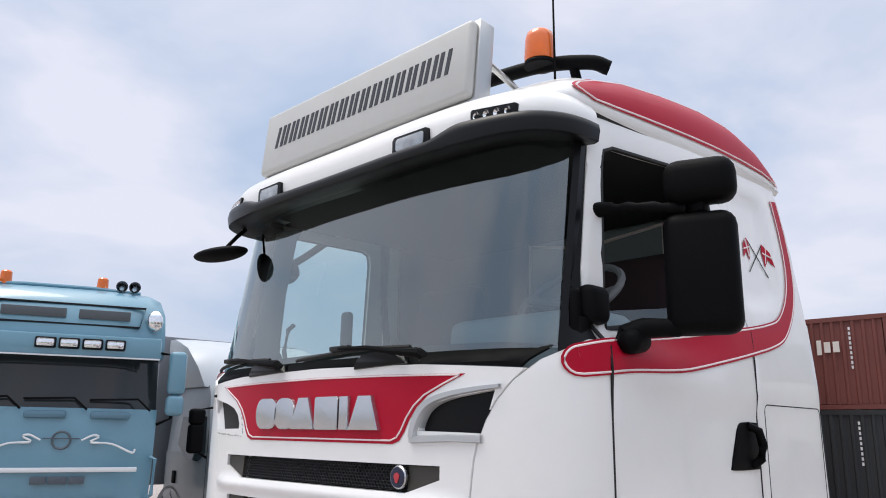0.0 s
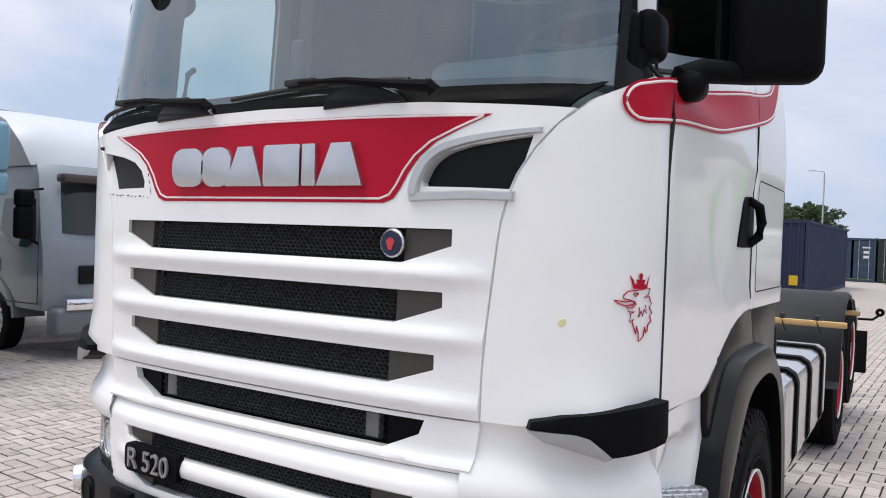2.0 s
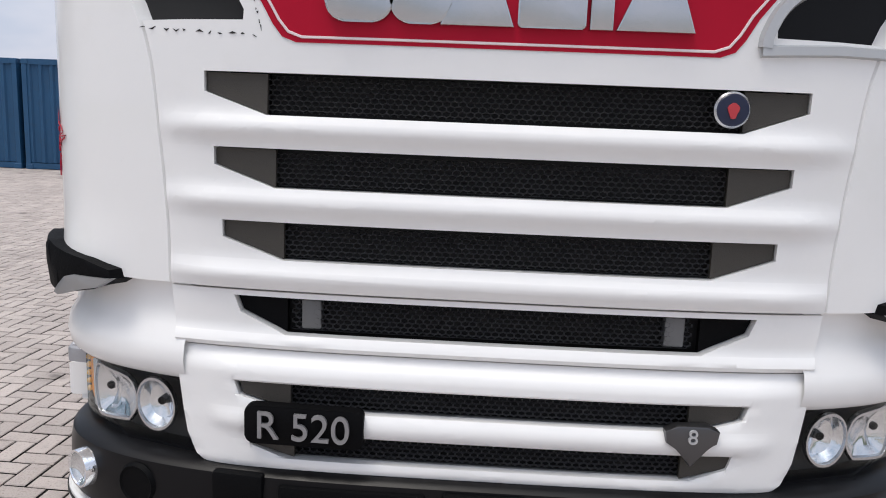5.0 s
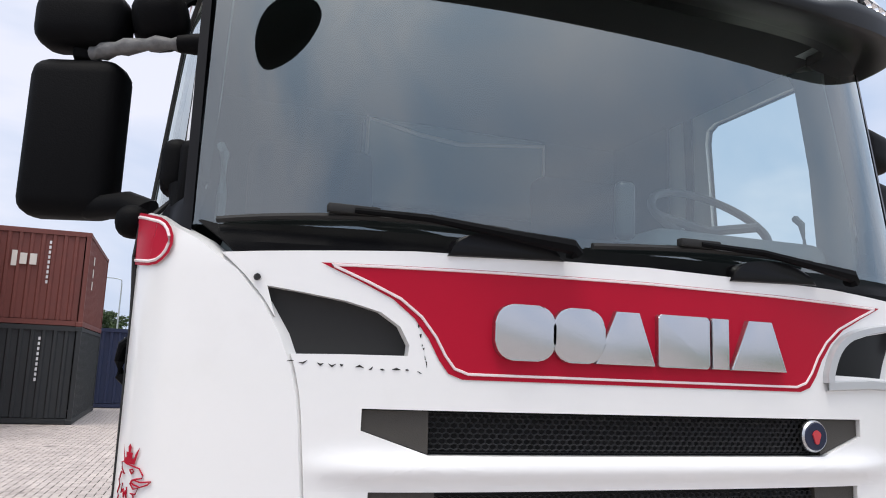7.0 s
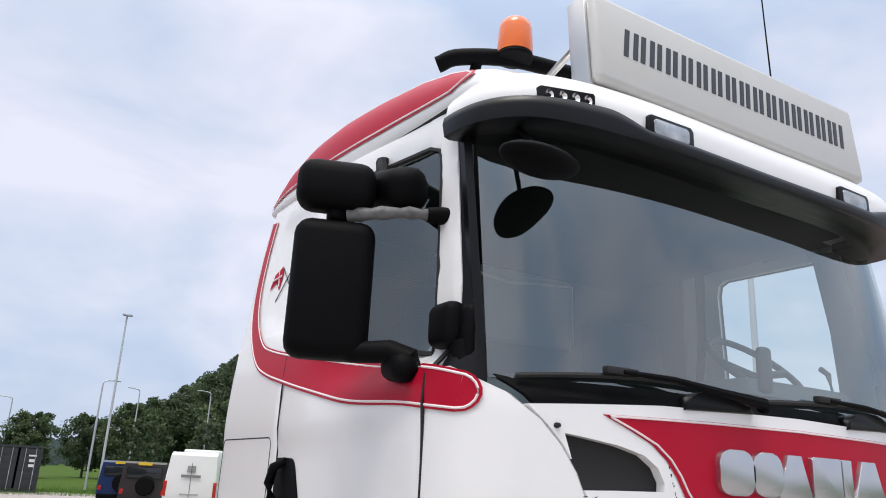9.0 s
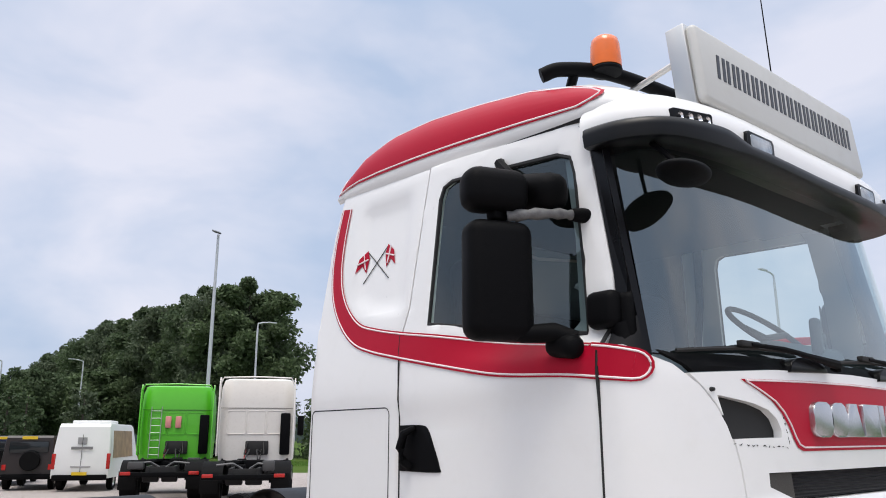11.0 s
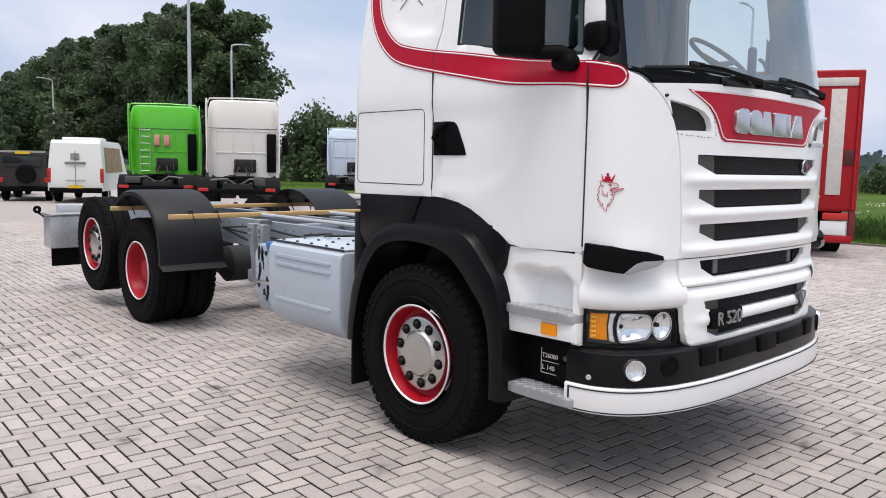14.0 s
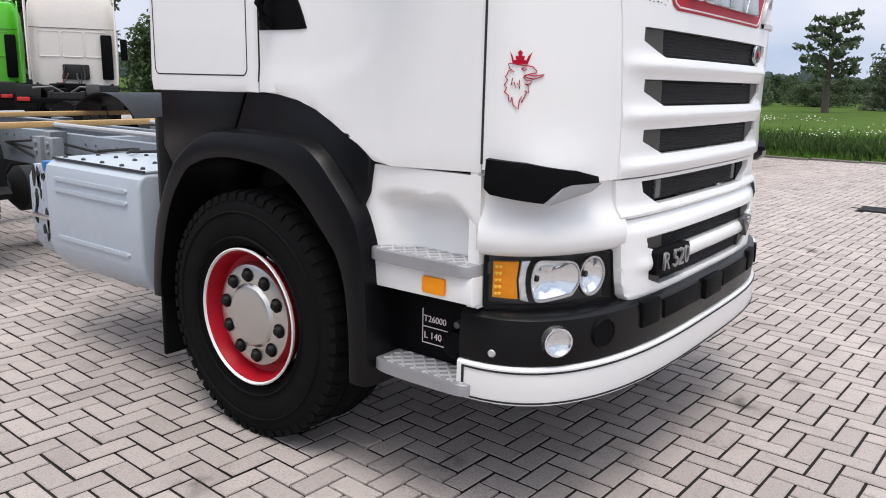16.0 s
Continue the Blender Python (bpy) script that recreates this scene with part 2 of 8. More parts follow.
def tube(bm, pts, r, n=10, cap=True):
    """A round bar along the points; r is one radius or one for each."""
    pts = [Vector(p) for p in pts]
    rs = r if isinstance(r, (list, tuple)) else [r] * len(pts)
    rings = []
    up = Vector((0, 0, 1))
    for i, p in enumerate(pts):
        d = (pts[min(i + 1, len(pts) - 1)] - pts[max(i - 1, 0)]).normalized()
        side = d.cross(up)
        if side.length < 0.05:
            side = d.cross(Vector((0, 1, 0)))
        side.normalize()
        top = side.cross(d).normalized()
        rings.append([bm.verts.new(p + rs[i] * (math.cos(2 * math.pi * k / n) * side + math.sin(2 * math.pi * k / n) * top)) for k in range(n)])
    for a, b in zip(rings, rings[1:]):
        for k in range(n):
            bm.faces.new((a[k], a[(k + 1) % n], b[(k + 1) % n], b[k]))
    if cap:
        bm.faces.new(rings[0][::-1])
        bm.faces.new(rings[-1])
    return rings


def curve_pts(pts, n=8):
    """Catmull-Rom points through pts."""
    p = [Vector(q) for q in pts]
    p = [2 * p[0] - p[1], *p, 2 * p[-1] - p[-2]]
    out = []
    for i in range(1, len(p) - 2):
        for k in range(n):
            t = k / n
            a, b, c, d = p[i - 1], p[i], p[i + 1], p[i + 2]
            out.append(0.5 * (2 * b + (c - a) * t + (2 * a - 5 * b + 4 * c - d) * t * t + (3 * b - a - 3 * c + d) * t**3))
    out.append(p[-2])
    return out


def inside(poly, x, y):
    hit = False
    for (x0, y0), (x1, y1) in zip(poly, poly[1:] + poly[:1]):
        if (y0 > y) != (y1 > y) and x < (x1 - x0) * (y - y0) / (y1 - y0) + x0:
            hit = not hit
    return hit


def sheet(bm, poly, to3, thick, holes=(), step=(0.08, 0.08), d0=0.0, round_edge=0.0):
    """A panel over the outline poly in two coordinates, laid on a curved surface by to3(u, v, depth), cut into cells, with holes and thickness."""
    t = bmesh.new()
    f = t.faces.new([t.verts.new((u, v, 0)) for u, v in poly])
    bmesh.ops.triangulate(t, faces=[f])

    def cut(co, no):
        bmesh.ops.bisect_plane(t, geom=list(t.verts) + list(t.edges) + list(t.faces), plane_co=co, plane_no=no, dist=1e-5)

    for axis in (0, 1):
        lo, hi = min(p[axis] for p in poly), max(p[axis] for p in poly)
        k = max(1, round((hi - lo) / step[axis]))
        for i in range(1, k):
            w = lo + (hi - lo) * i / k
            cut((w, 0, 0) if axis == 0 else (0, w, 0), (1, 0, 0) if axis == 0 else (0, 1, 0))
    for hole in holes:
        for (x0, y0), (x1, y1) in zip(hole, hole[1:] + hole[:1]):
            cut((x0, y0, 0), (y1 - y0, x0 - x1, 0))
        gone = [f for f in t.faces if inside(hole, *f.calc_center_median().to_2d())]
        bmesh.ops.delete(t, geom=gone, context="FACES")
    bmesh.ops.remove_doubles(t, verts=t.verts, dist=1e-4)
    bmesh.ops.dissolve_degenerate(t, dist=1e-4, edges=t.edges)
    t.verts.ensure_lookup_table()
    t.verts.index_update()
    rim = {v.index for e in t.edges if len(e.link_faces) == 1 for v in e.verts}
    front = [bm.verts.new(to3(v.co.x, v.co.y, d0 + (round_edge if v.index in rim else 0))) for v in t.verts]
    back = [bm.verts.new(to3(v.co.x, v.co.y, d0 + thick)) for v in t.verts] if thick else None
    for f in t.faces:
        ids = [v.index for v in f.verts]
        bm.faces.new([front[i] for i in ids])
        if thick:
            bm.faces.new([back[i] for i in ids[::-1]])
    if thick:
        for e in t.edges:
            if len(e.link_faces) == 1:
                i, j = (v.index for v in e.verts)
                bm.faces.new((front[i], front[j], back[j], back[i]))
    t.free()


def arc(cx, cy, r, a0, a1, n=8):
    return [(cx + r * math.cos(radians(a0 + (a1 - a0) * i / n)), cy + r * math.sin(radians(a0 + (a1 - a0) * i / n))) for i in range(n + 1)]


def rrect(x0, y0, x1, y1, r, n=5):
    return arc(x1 - r, y1 - r, r, 0, 90, n) + arc(x0 + r, y1 - r, r, 90, 180, n) + arc(x0 + r, y0 + r, r, 180, 270, n) + arc(x1 - r, y0 + r, r, 270, 360, n)


def flip(poly):
    return [(-x, z) for x, z in poly][::-1]

# ---------------------------------------------------------------- the white truck: surfaces of its cab
W, CORNER, POW = 1.19, 0.44, 3.2


def front_y(x):
    r = min(abs(x) / W, 0.9999)
    return CORNER * (1 - (1 - r**POW) ** (1 / POW))


def side_x(y):
    if y >= CORNER:
        return W
    r = (CORNER - y) / CORNER
    return W * (1 - min(r, 0.9999) ** POW) ** (1 / POW)


def rake(z):
    return 0.0 if z < 2.12 else 0.17 * (z - 2.12)


def lean(z):
    return 0.0 if z < 2.12 else 0.085 * ((z - 2.12) / 0.95) ** 1.3


def step(a, b, v):
    t = min(1.0, max(0.0, (v - a) / (b - a)))
    return t * t * (3 - 2 * t)


def bars(x, z):
    """How far the bars between the grille slots stand forward."""
    out = 0.0
    for mid in (1.620, 1.448, 1.270):
        out += 0.02 * math.exp(-(((z - mid) / 0.028) ** 2)) * (1 - step(0.66, 0.86, abs(x)))
    return out


def front(u, v, d):
    return (u, front_y(u) - bars(u, v) + d, v)


def lowfront(u, v, d):
    return (u, front_y(u) - 0.012 + d, v)


def upfront(u, v, d):
    return (u, front_y(u * 1.04) + rake(v) + d, v)


def pressed(y, z):
    """Pressings of the cab's flank, as depth: the recess round the flags, the hollow at the handle and the crease below the stripe."""
    out = 0.0
    out += 0.022 * step(1.43, 1.50, y) * (1 - step(1.80, 1.88, y)) * step(2.40, 2.47, z + 0.5 * max(0, 0.0)) * (1 - step(2.93, 3.02, z)) * step(0, 0.09, (z - 2.40) + 0.55 * (1.88 - y) - 0.09)
    hx = (y - 1.12) / 0.34
    hz = (z - 1.80) / 0.21
    if y < 1.46:
        out += 0.005 * step(0.0, 0.22, 1 - max(0, -hx) ** 2.2 - abs(hz) ** 2.6) * (1 - 0.0 * hx)
    out += -0.005 * step(2.0, 2.06, z) * step(0.36, 0.7, y) * (1 - step(2.06, 2.4, z))
    return out


def flank(sx):
    def to3(y, z, d):
        yy = y - rake(z)
        back = 0.045 * step(0.7, 1.3, y)
        drop = 0.03 * step(1.3, 1.5, z) * (1 - step(2.05, 2.3, z)) * step(0.4, 0.9, y)
        fore = 1 - step(0.5, 1.3, y)
        wide = 0.032 * step(0.4, 1.3, y) - 0.080 * step(2.13, 2.24, z) * fore
        return (sx * (side_x(yy) + wide - lean(z) * (1 - 0.6 * fore) - pressed(y, z) - d), y - back, z - drop)

    return to3


truck = thing("white_truck", "white three-axle chassis truck with red stripes, standing on brick paving", "truck")

# upper front panel with the three slots
SLOTS = [(1.746, 1.650, 0.695, 0.545), (1.573, 1.481, 0.673, 0.525), (1.400, 1.309, 0.654, 0.505)]


def slot_poly(zt, zb, xo, xi, rise=0.05):
    return [(-xo, zt), (-xo, zb + rise), (-xi, zb), (xi, zb), (xo, zb + rise), (xo, zt)]


def seam_x(z):
    return 0.792 + 0.04 * step(1.3, 1.9, z) + 0.24 * max(0, (z - 1.70) / 0.42) ** 2.4


panel = [(-seam_x(z), z) for z in np.linspace(1.236, 2.07, 18)] + [(-0.6, 2.095), (0, 2.105), (0.6, 2.095)] + [(seam_x(z), z) for z in np.linspace(2.07, 1.236, 18)]
panel = [(u * (1 - 0.004 / abs(u)) if u else 0.0, v) for u, v in panel]
VENT = [(-0.908, 2.0), (-0.85, 1.992), (-0.74, 1.975), (-0.665, 1.955), (-0.62, 1.925), (-0.598, 1.885), (-0.60, 1.862), (-0.74, 1.86), (-0.864, 1.856)]
bm = bmesh.new()
sheet(bm, panel, front, 0.035, holes=[slot_poly(*s) for s in SLOTS] + [VENT, flip(VENT)], step=(0.06, 0.012))
grille = part("front_panel", bm, WHITE, truck, "white front panel with slots")

for k, (zt, zb, xo, xi) in enumerate(SLOTS):
    bm = bmesh.new()
    sheet(bm, [(-xi, zb - 0.01), (xi, zb - 0.01), (xi, zt + 0.01), (-xi, zt + 0.01)], front, 0.02, d0=0.05, step=(0.08, 0.2))
    part("slot_backing", bm, GAP, grille)
    for s in (-1, 1):
        bm = bmesh.new()
        sheet(bm, [(s * xi, zb + 0.002), (s * (xo - 0.003), zb + 0.051), (s * (xo - 0.003), zt - 0.003), (s * xi, zt - 0.003)], front, 0.02, d0=0.012, step=(0.1, 0.2))
        part("slot_end", bm, OLIVE, grille, "olive-brown plastic slot end")


def honeycomb(zt, zb, xl, xr, to3, d, cell=0.0185, wire=0.0022, deep=0.008):
    """A mesh of six-sided holes between two heights."""
    bm = bmesh.new()
    h = cell * 0.62
    row, z = 0, zb
    while z < zt:
        x = xl + (0.5 * cell if row % 2 else 0)
        while x < xr:
            ring = [(math.cos(radians(60 * i + 30)), math.sin(radians(60 * i + 30))) for i in range(6)]
            o = [bm.verts.new(to3(x + cell * 0.577 * a, min(max(z + h * 0.66 * b, zb), zt), d)) for a, b in ring]
            q = [bm.verts.new(to3(x + (cell * 0.577 - wire) * a, min(max(z + (h * 0.66 - wire) * b, zb), zt), d + deep)) for a, b in ring]
            for i in range(6):
                bm.faces.new((o[i], o[(i + 1) % 6], q[(i + 1) % 6], q[i]))
            x += cell
        z += h
        row += 1
    return bm


for zt, zb, xo, xi in SLOTS:
    part("mesh_insert", honeycomb(zt - 0.006, zb + 0.006, -xi, xi, front, 0.018), MESH, grille, "black honeycomb mesh", smooth=0)

# vents with a chrome surround on one side only
bm = bmesh.new()
sheet(bm, VENT, front, 0.01, d0=0.03, step=(0.06, 0.05))
part("air_vent", bm, GAP, grille, "black vent opening with its trim missing")
bm = bmesh.new()
sheet(bm, flip(VENT), front, 0.01, d0=0.03, step=(0.06, 0.05))
vent_l = part("air_vent", bm, GLOSSBLACK, grille, "black vent opening with silver surround")


def ribbon(bm, line, to3, w, d0, d1, closed=False, profile=None):
    """A raised strip of width w along a line of two coordinates."""
    n = len(line)
    rows = []
    for i, (u, v) in enumerate(line):
        a = line[(i - 1) % n] if closed or i else line[i]
        b = line[(i + 1) % n] if closed or i < n - 1 else line[i]
        t = Vector((b[0] - a[0], b[1] - a[1]))
        t = t.normalized() if t.length else Vector((1, 0))
        nx, ny = -t.y, t.x
        ww = w[i] if isinstance(w, (list, tuple)) else w
        rows.append([bm.verts.new(to3(u + nx * ww * k, v + ny * ww * k, d)) for k, d in ((-0.5, d1), (-0.5, (d0 + d1) / 2), (-0.3, d0), (0.3, d0), (0.5, (d0 + d1) / 2), (0.5, d1))])
    for i in range(n if closed else n - 1):
        a, b = rows[i], rows[(i + 1) % n]
        for k in range(5):
            bm.faces.new((a[k], a[k + 1], b[k + 1], b[k]))


def smooth2(pts, n=6):
    return [(p.x, p.y) for p in curve_pts([(u, v, 0) for u, v in pts], n)]


bm = bmesh.new()
ribbon(bm, smooth2([(0.93, 2.012), (0.85, 2.004), (0.74, 1.988), (0.655, 1.964), (0.605, 1.925), (0.578, 1.87), (0.574, 1.84)]), front, [0.018 + 0.02 * min(1, i / 26) for i in range(37)], -0.016, 0.03)
ribbon(bm, [(0.565, 1.832), (0.62, 1.835), (0.74, 1.84), (0.864, 1.838)], front, 0.032, -0.014, 0.03)
part("vent_trim", bm, SILVER, vent_l, "silver vent surround")

# red field of the front and its lettering as plain chrome blocks
FIELD = [(-0.80, 2.056), (-0.715, 2.020), (-0.64, 1.985), (-0.59, 1.945), (-0.555, 1.90), (-0.53, 1.855), (-0.508, 1.827), (-0.475, 1.815)]
field = FIELD + [(-x, z) for x, z in FIELD[::-1]] + [(0.4, 2.064), (0, 2.068), (-0.4, 2.064)]
bm = bmesh.new()
sheet(bm, field, front, 0.0, d0=-0.0025, step=(0.06, 0.06))
part("front_emblem_field", bm, RED, grille, "red field with white inner line")
bm = bmesh.new()
line = [(x * 0.972, 1.944 + (z - 1.94) * 0.935) for x, z in field]
line = [(a[0] + (b[0] - a[0]) * k / 12, a[1] + (b[1] - a[1]) * k / 12) for a, b in zip(line, line[1:] + line[:1]) for k in range(12)]
ribbon(bm, line, front, 0.0065, -0.0055, -0.001, closed=True)
part("field_line", bm, PINK, grille, "thin white line")

LETTERS = [
    (-0.408, -0.255, 0.2),
    (-0.262, -0.125, 0.2),
    (-0.150, 0.015, 0.95),
    (0.022, 0.172, 0.3),
    (0.180, 0.232, 0.0),
    (0.238, 0.412, 0.95),
]
for k, (x0, x1, taper) in enumerate(LETTERS):
    zt, zb = 1.990, 1.862
    if taper > 0.5:
        poly = [(x0, zb), (x1, zb), (x1 - 0.045, zt), (x0 + 0.055, zt)]
    elif taper > 0.1:
        poly = rrect(x0, zb, x1, zt, 0.045 if taper < 0.25 else 0.008)
    else:
        poly = [(x0, zb), (x1, zb), (x1, zt), (x0, zt)]
    bm = bmesh.new()
    shape(bm, poly, lambda u, v, d: (u, 0.004 + d, v), -0.022, 0.03, 0.004)
    part("chrome_block", bm, CHROME, grille, "raised chrome block", smooth=25)

# scuffed paint round the vent without trim, and a small bolt
rngs = random.Random(3)
for (u0, v0), (u1, v1), n_ in (((-0.86, 1.842), (-0.56, 1.826), 11), ((-0.555, 1.835), (-0.585, 1.95), 7)):
    for k in range(n_):
        f0 = (k + rngs.uniform(0, 0.5)) / n_
        f1 = f0 + rngs.uniform(0.25, 0.7) / n_
        bm = bmesh.new()
        tube(bm, [front(u0 + (u1 - u0) * f, v0 + (v1 - v0) * f + rngs.uniform(-0.004, 0.004), -0.0005) for f in (f0, (f0 + f1) / 2, f1)], [0.0005, rngs.uniform(0.0012, 0.003), 0.0005], 5)
        part("paint_scuff", bm, GAP, grille, "black scuff in the paint", smooth=0)
bm = bmesh.new()
lathe(bm, [(-0.012, 0.0), (-0.012, 0.006), (0.0, 0.008), (0.02, 0.008)], front(-0.93, 2.018, 0), "y", 8)
part("vent_bolt", bm, GAP, grille)

# round badge
bm = bmesh.new()
lathe(bm, [(0, 0.0), (-0.006, 0.028), (-0.009, 0.037), (-0.004, 0.041), (0.004, 0.041)], (0.513, front_y(0.51) - 0.002, 1.702), "y", 40)
badge = part("round_badge", bm, CHROME, grille, "round chrome badge with dark blue field")
bm = bmesh.new()
lathe(bm, [(-0.0105, 0.0), (-0.0100, 0.034), (-0.007, 0.037)], (0.513, front_y(0.51) - 0.003, 1.702), "y", 32)
part("badge_field", bm, mat("badge_blue", (0.01, 0.015, 0.045), 0.25), badge)
bm = bmesh.new()
shape(bm, [(0.513 + 0.012 * math.cos(a) * (1 + 0.25 * math.sin(3 * a)), 1.700 + 0.018 * math.sin(a)) for a in np.linspace(0, 5.9, 16)], lambda u, v, d: (u, front_y(u) - 0.0150 + d, v), -0.002, 0.003)
part("badge_mark", bm, mat("badge_red", (0.5, 0.04, 0.05), 0.4), badge)

# band below with the fourth slot
SLOT4 = [(-0.628, 1.216), (-0.612, 1.175), (-0.50, 1.125), (0.50, 1.125), (0.612, 1.175), (0.628, 1.216)]
bm = bmesh.new()
sheet(bm, [(-0.790, 1.229), (-0.776, 1.090), (0.776, 1.090), (0.790, 1.229)], lambda u, v, d: (u, front_y(u) + 0.006 - 0.02 * math.exp(-(((v - 1.104) / 0.02) ** 2)) + d, v), 0.03, holes=[SLOT4], step=(0.07, 0.012))
band = part("lower_band", bm, WHITE, truck, "white band with a slot")
bm = bmesh.new()
sheet(bm, [(-0.64, 1.117), (0.64, 1.117), (0.64, 1.223), (-0.64, 1.223)], front, 0.02, d0=0.075, step=(0.08, 0.2))
part("slot_backing", bm, GAP, band)
part("mesh_insert", honeycomb(1.210, 1.133, -0.48, 0.48, front, 0.03), MESH, band, "black honeycomb mesh", smooth=0)
for s in (-1, 1):
    bm = bmesh.new()
    sheet(bm, [(s * 0.5, 1.127), (s * 0.609, 1.176), (s * 0.625, 1.214), (s * 0.5, 1.214)], front, 0.02, d0=0.03, step=(0.1, 0.2))
    part("slot_end", bm, BLACK, band)
    bm = bmesh.new()
    box(bm, (s * 0.44, front_y(0.44) + 0.045, 1.172), (0.05, 0.03, 0.075), 0.006)
    part("hinge_bracket", bm, mat("dull_grey", (0.14, 0.14, 0.14), 0.5), band)

# lowest grille panel with two slots
S5 = [(-0.62, 1.010), (-0.607, 0.974), (-0.50, 0.944), (0.50, 0.944), (0.607, 0.974), (0.62, 1.010)]
S6 = [(-0.59, 0.885), (-0.58, 0.850), (-0.49, 0.818), (0.49, 0.818), (0.58, 0.850), (0.59, 0.885)]
lowhalf = [(0.56, 0.752), (0.635, 0.757), (0.69, 0.776), (0.725, 0.81), (0.747, 0.86), (0.757, 0.92), (0.767, 1.0), (0.774, 1.084)]
lowpoly = [(-u, v) for u, v in lowhalf[::-1]] + lowhalf


def lowgrille(u, v, d):
    return (u, front_y(u) - (0.03 - 0.012 * step(0.62, 0.76, abs(u))) * step(1.086, 1.036, v) + 0.03 * step(0.80, 0.752, v) - 0.012 * math.exp(-(((v - 0.912) / 0.025) ** 2)) * (1 - step(0.6, 0.72, abs(u))) + d, v)


bm = bmesh.new()
sheet(bm, lowpoly, lowgrille, 0.04, holes=[S5, S6], step=(0.04, 0.014), round_edge=0.004)
lowpanel = part("lower_grille", bm, WHITE, truck, "white lower grille panel with two slots")
for poly, zt, zb, xi in ((S5, 1.008, 0.946, 0.50), (S6, 0.883, 0.82, 0.49)):
    bm = bmesh.new()
    sheet(bm, [(-0.62, zb - 0.008), (0.62, zb - 0.008), (0.62, zt + 0.006), (-0.62, zt + 0.006)], lowgrille, 0.02, d0=0.07, step=(0.08, 0.2))
    part("slot_backing", bm, GAP, lowpanel)
    part("mesh_insert", honeycomb(zt - 0.004, zb + 0.004, -xi, xi, lowgrille, 0.024), MESH, lowpanel, "black honeycomb mesh", smooth=0)
    for s in (-1, 1):
        bm = bmesh.new()
        sheet(bm, [(s * (xi - 0.02), zb), (s * (xi + 0.098), zb + 0.03), (s * (xi + 0.108), zt), (s * (xi - 0.02), zt)], lowgrille, 0.02, d0=0.014, step=(0.1, 0.2))
        part("slot_end", bm, OLIVE, lowpanel, "olive-brown plastic slot end")
bm = bmesh.new()
shape(bm, rrect(-0.585, 0.866, -0.295, 0.962, 0.018), lambda u, v, d: (u, front_y(u) - 0.034 + d, v + 0.02 * 0), -0.022, 0.01, 0.004)
plate = part("model_plate", bm, BLACK, lowpanel, "black plate with raised grey model number")


def writing(words, size, m, material, parent, name, deep=0.004, align="CENTER", shear=0.0, label=""):
    cu = bpy.data.curves.new(name, "FONT")
    cu.body, cu.size, cu.extrude, cu.align_x, cu.align_y, cu.shear = words, size, deep, align, "CENTER", shear
    cu.bevel_depth = 0.0
    tmp = bpy.data.objects.new("tmp", cu)
    scene.collection.objects.link(tmp)
    me = bpy.data.meshes.new_from_object(tmp.evaluated_get(bpy.context.evaluated_depsgraph_get()))
    bpy.data.objects.remove(tmp)
    me.name = name
    me.materials.clear()
    me.materials.append(material)
    ob = new(name, me)
    if parent is not None:
        ob.parent = parent
    ob.matrix_basis = m
    return tagged(ob, label)


writing("R 520", 0.098, pose(-0.44, front_y(0.44) - 0.064, 0.914, 90, 0, -math.degrees(math.atan2(front_y(0.60) - front_y(0.315), 0.285))), mat("dull_silver", (0.3, 0.3, 0.31), 0.35, 0.5), plate, "model_number", 0.004)
bm = bmesh.new()
shape(bm, [(0.418, 0.955), (0.448, 0.968), (0.518, 0.968), (0.548, 0.955), (0.543, 0.925), (0.518, 0.915), (0.486, 0.868), (0.480, 0.868), (0.448, 0.915), (0.423, 0.925)], lambda u, v, d: (u, front_y(u) - 0.034 + d, v), -0.02, 0.01, 0.004)
v8 = part("engine_badge", bm, mat("dark_chrome", (0.12, 0.12, 0.125), 0.3, 0.9), lowpanel, "dark chrome shield badge")
writing("8", 0.05, pose(0.483, front_y(0.48) - 0.057, 0.942, 90, 0, 0), SILVER, v8, "engine_numeral", 0.003)


def plan(t):
    return (W * math.cos(t) ** (2 / POW), CORNER * (1 - math.sin(t) ** (2 / POW)))


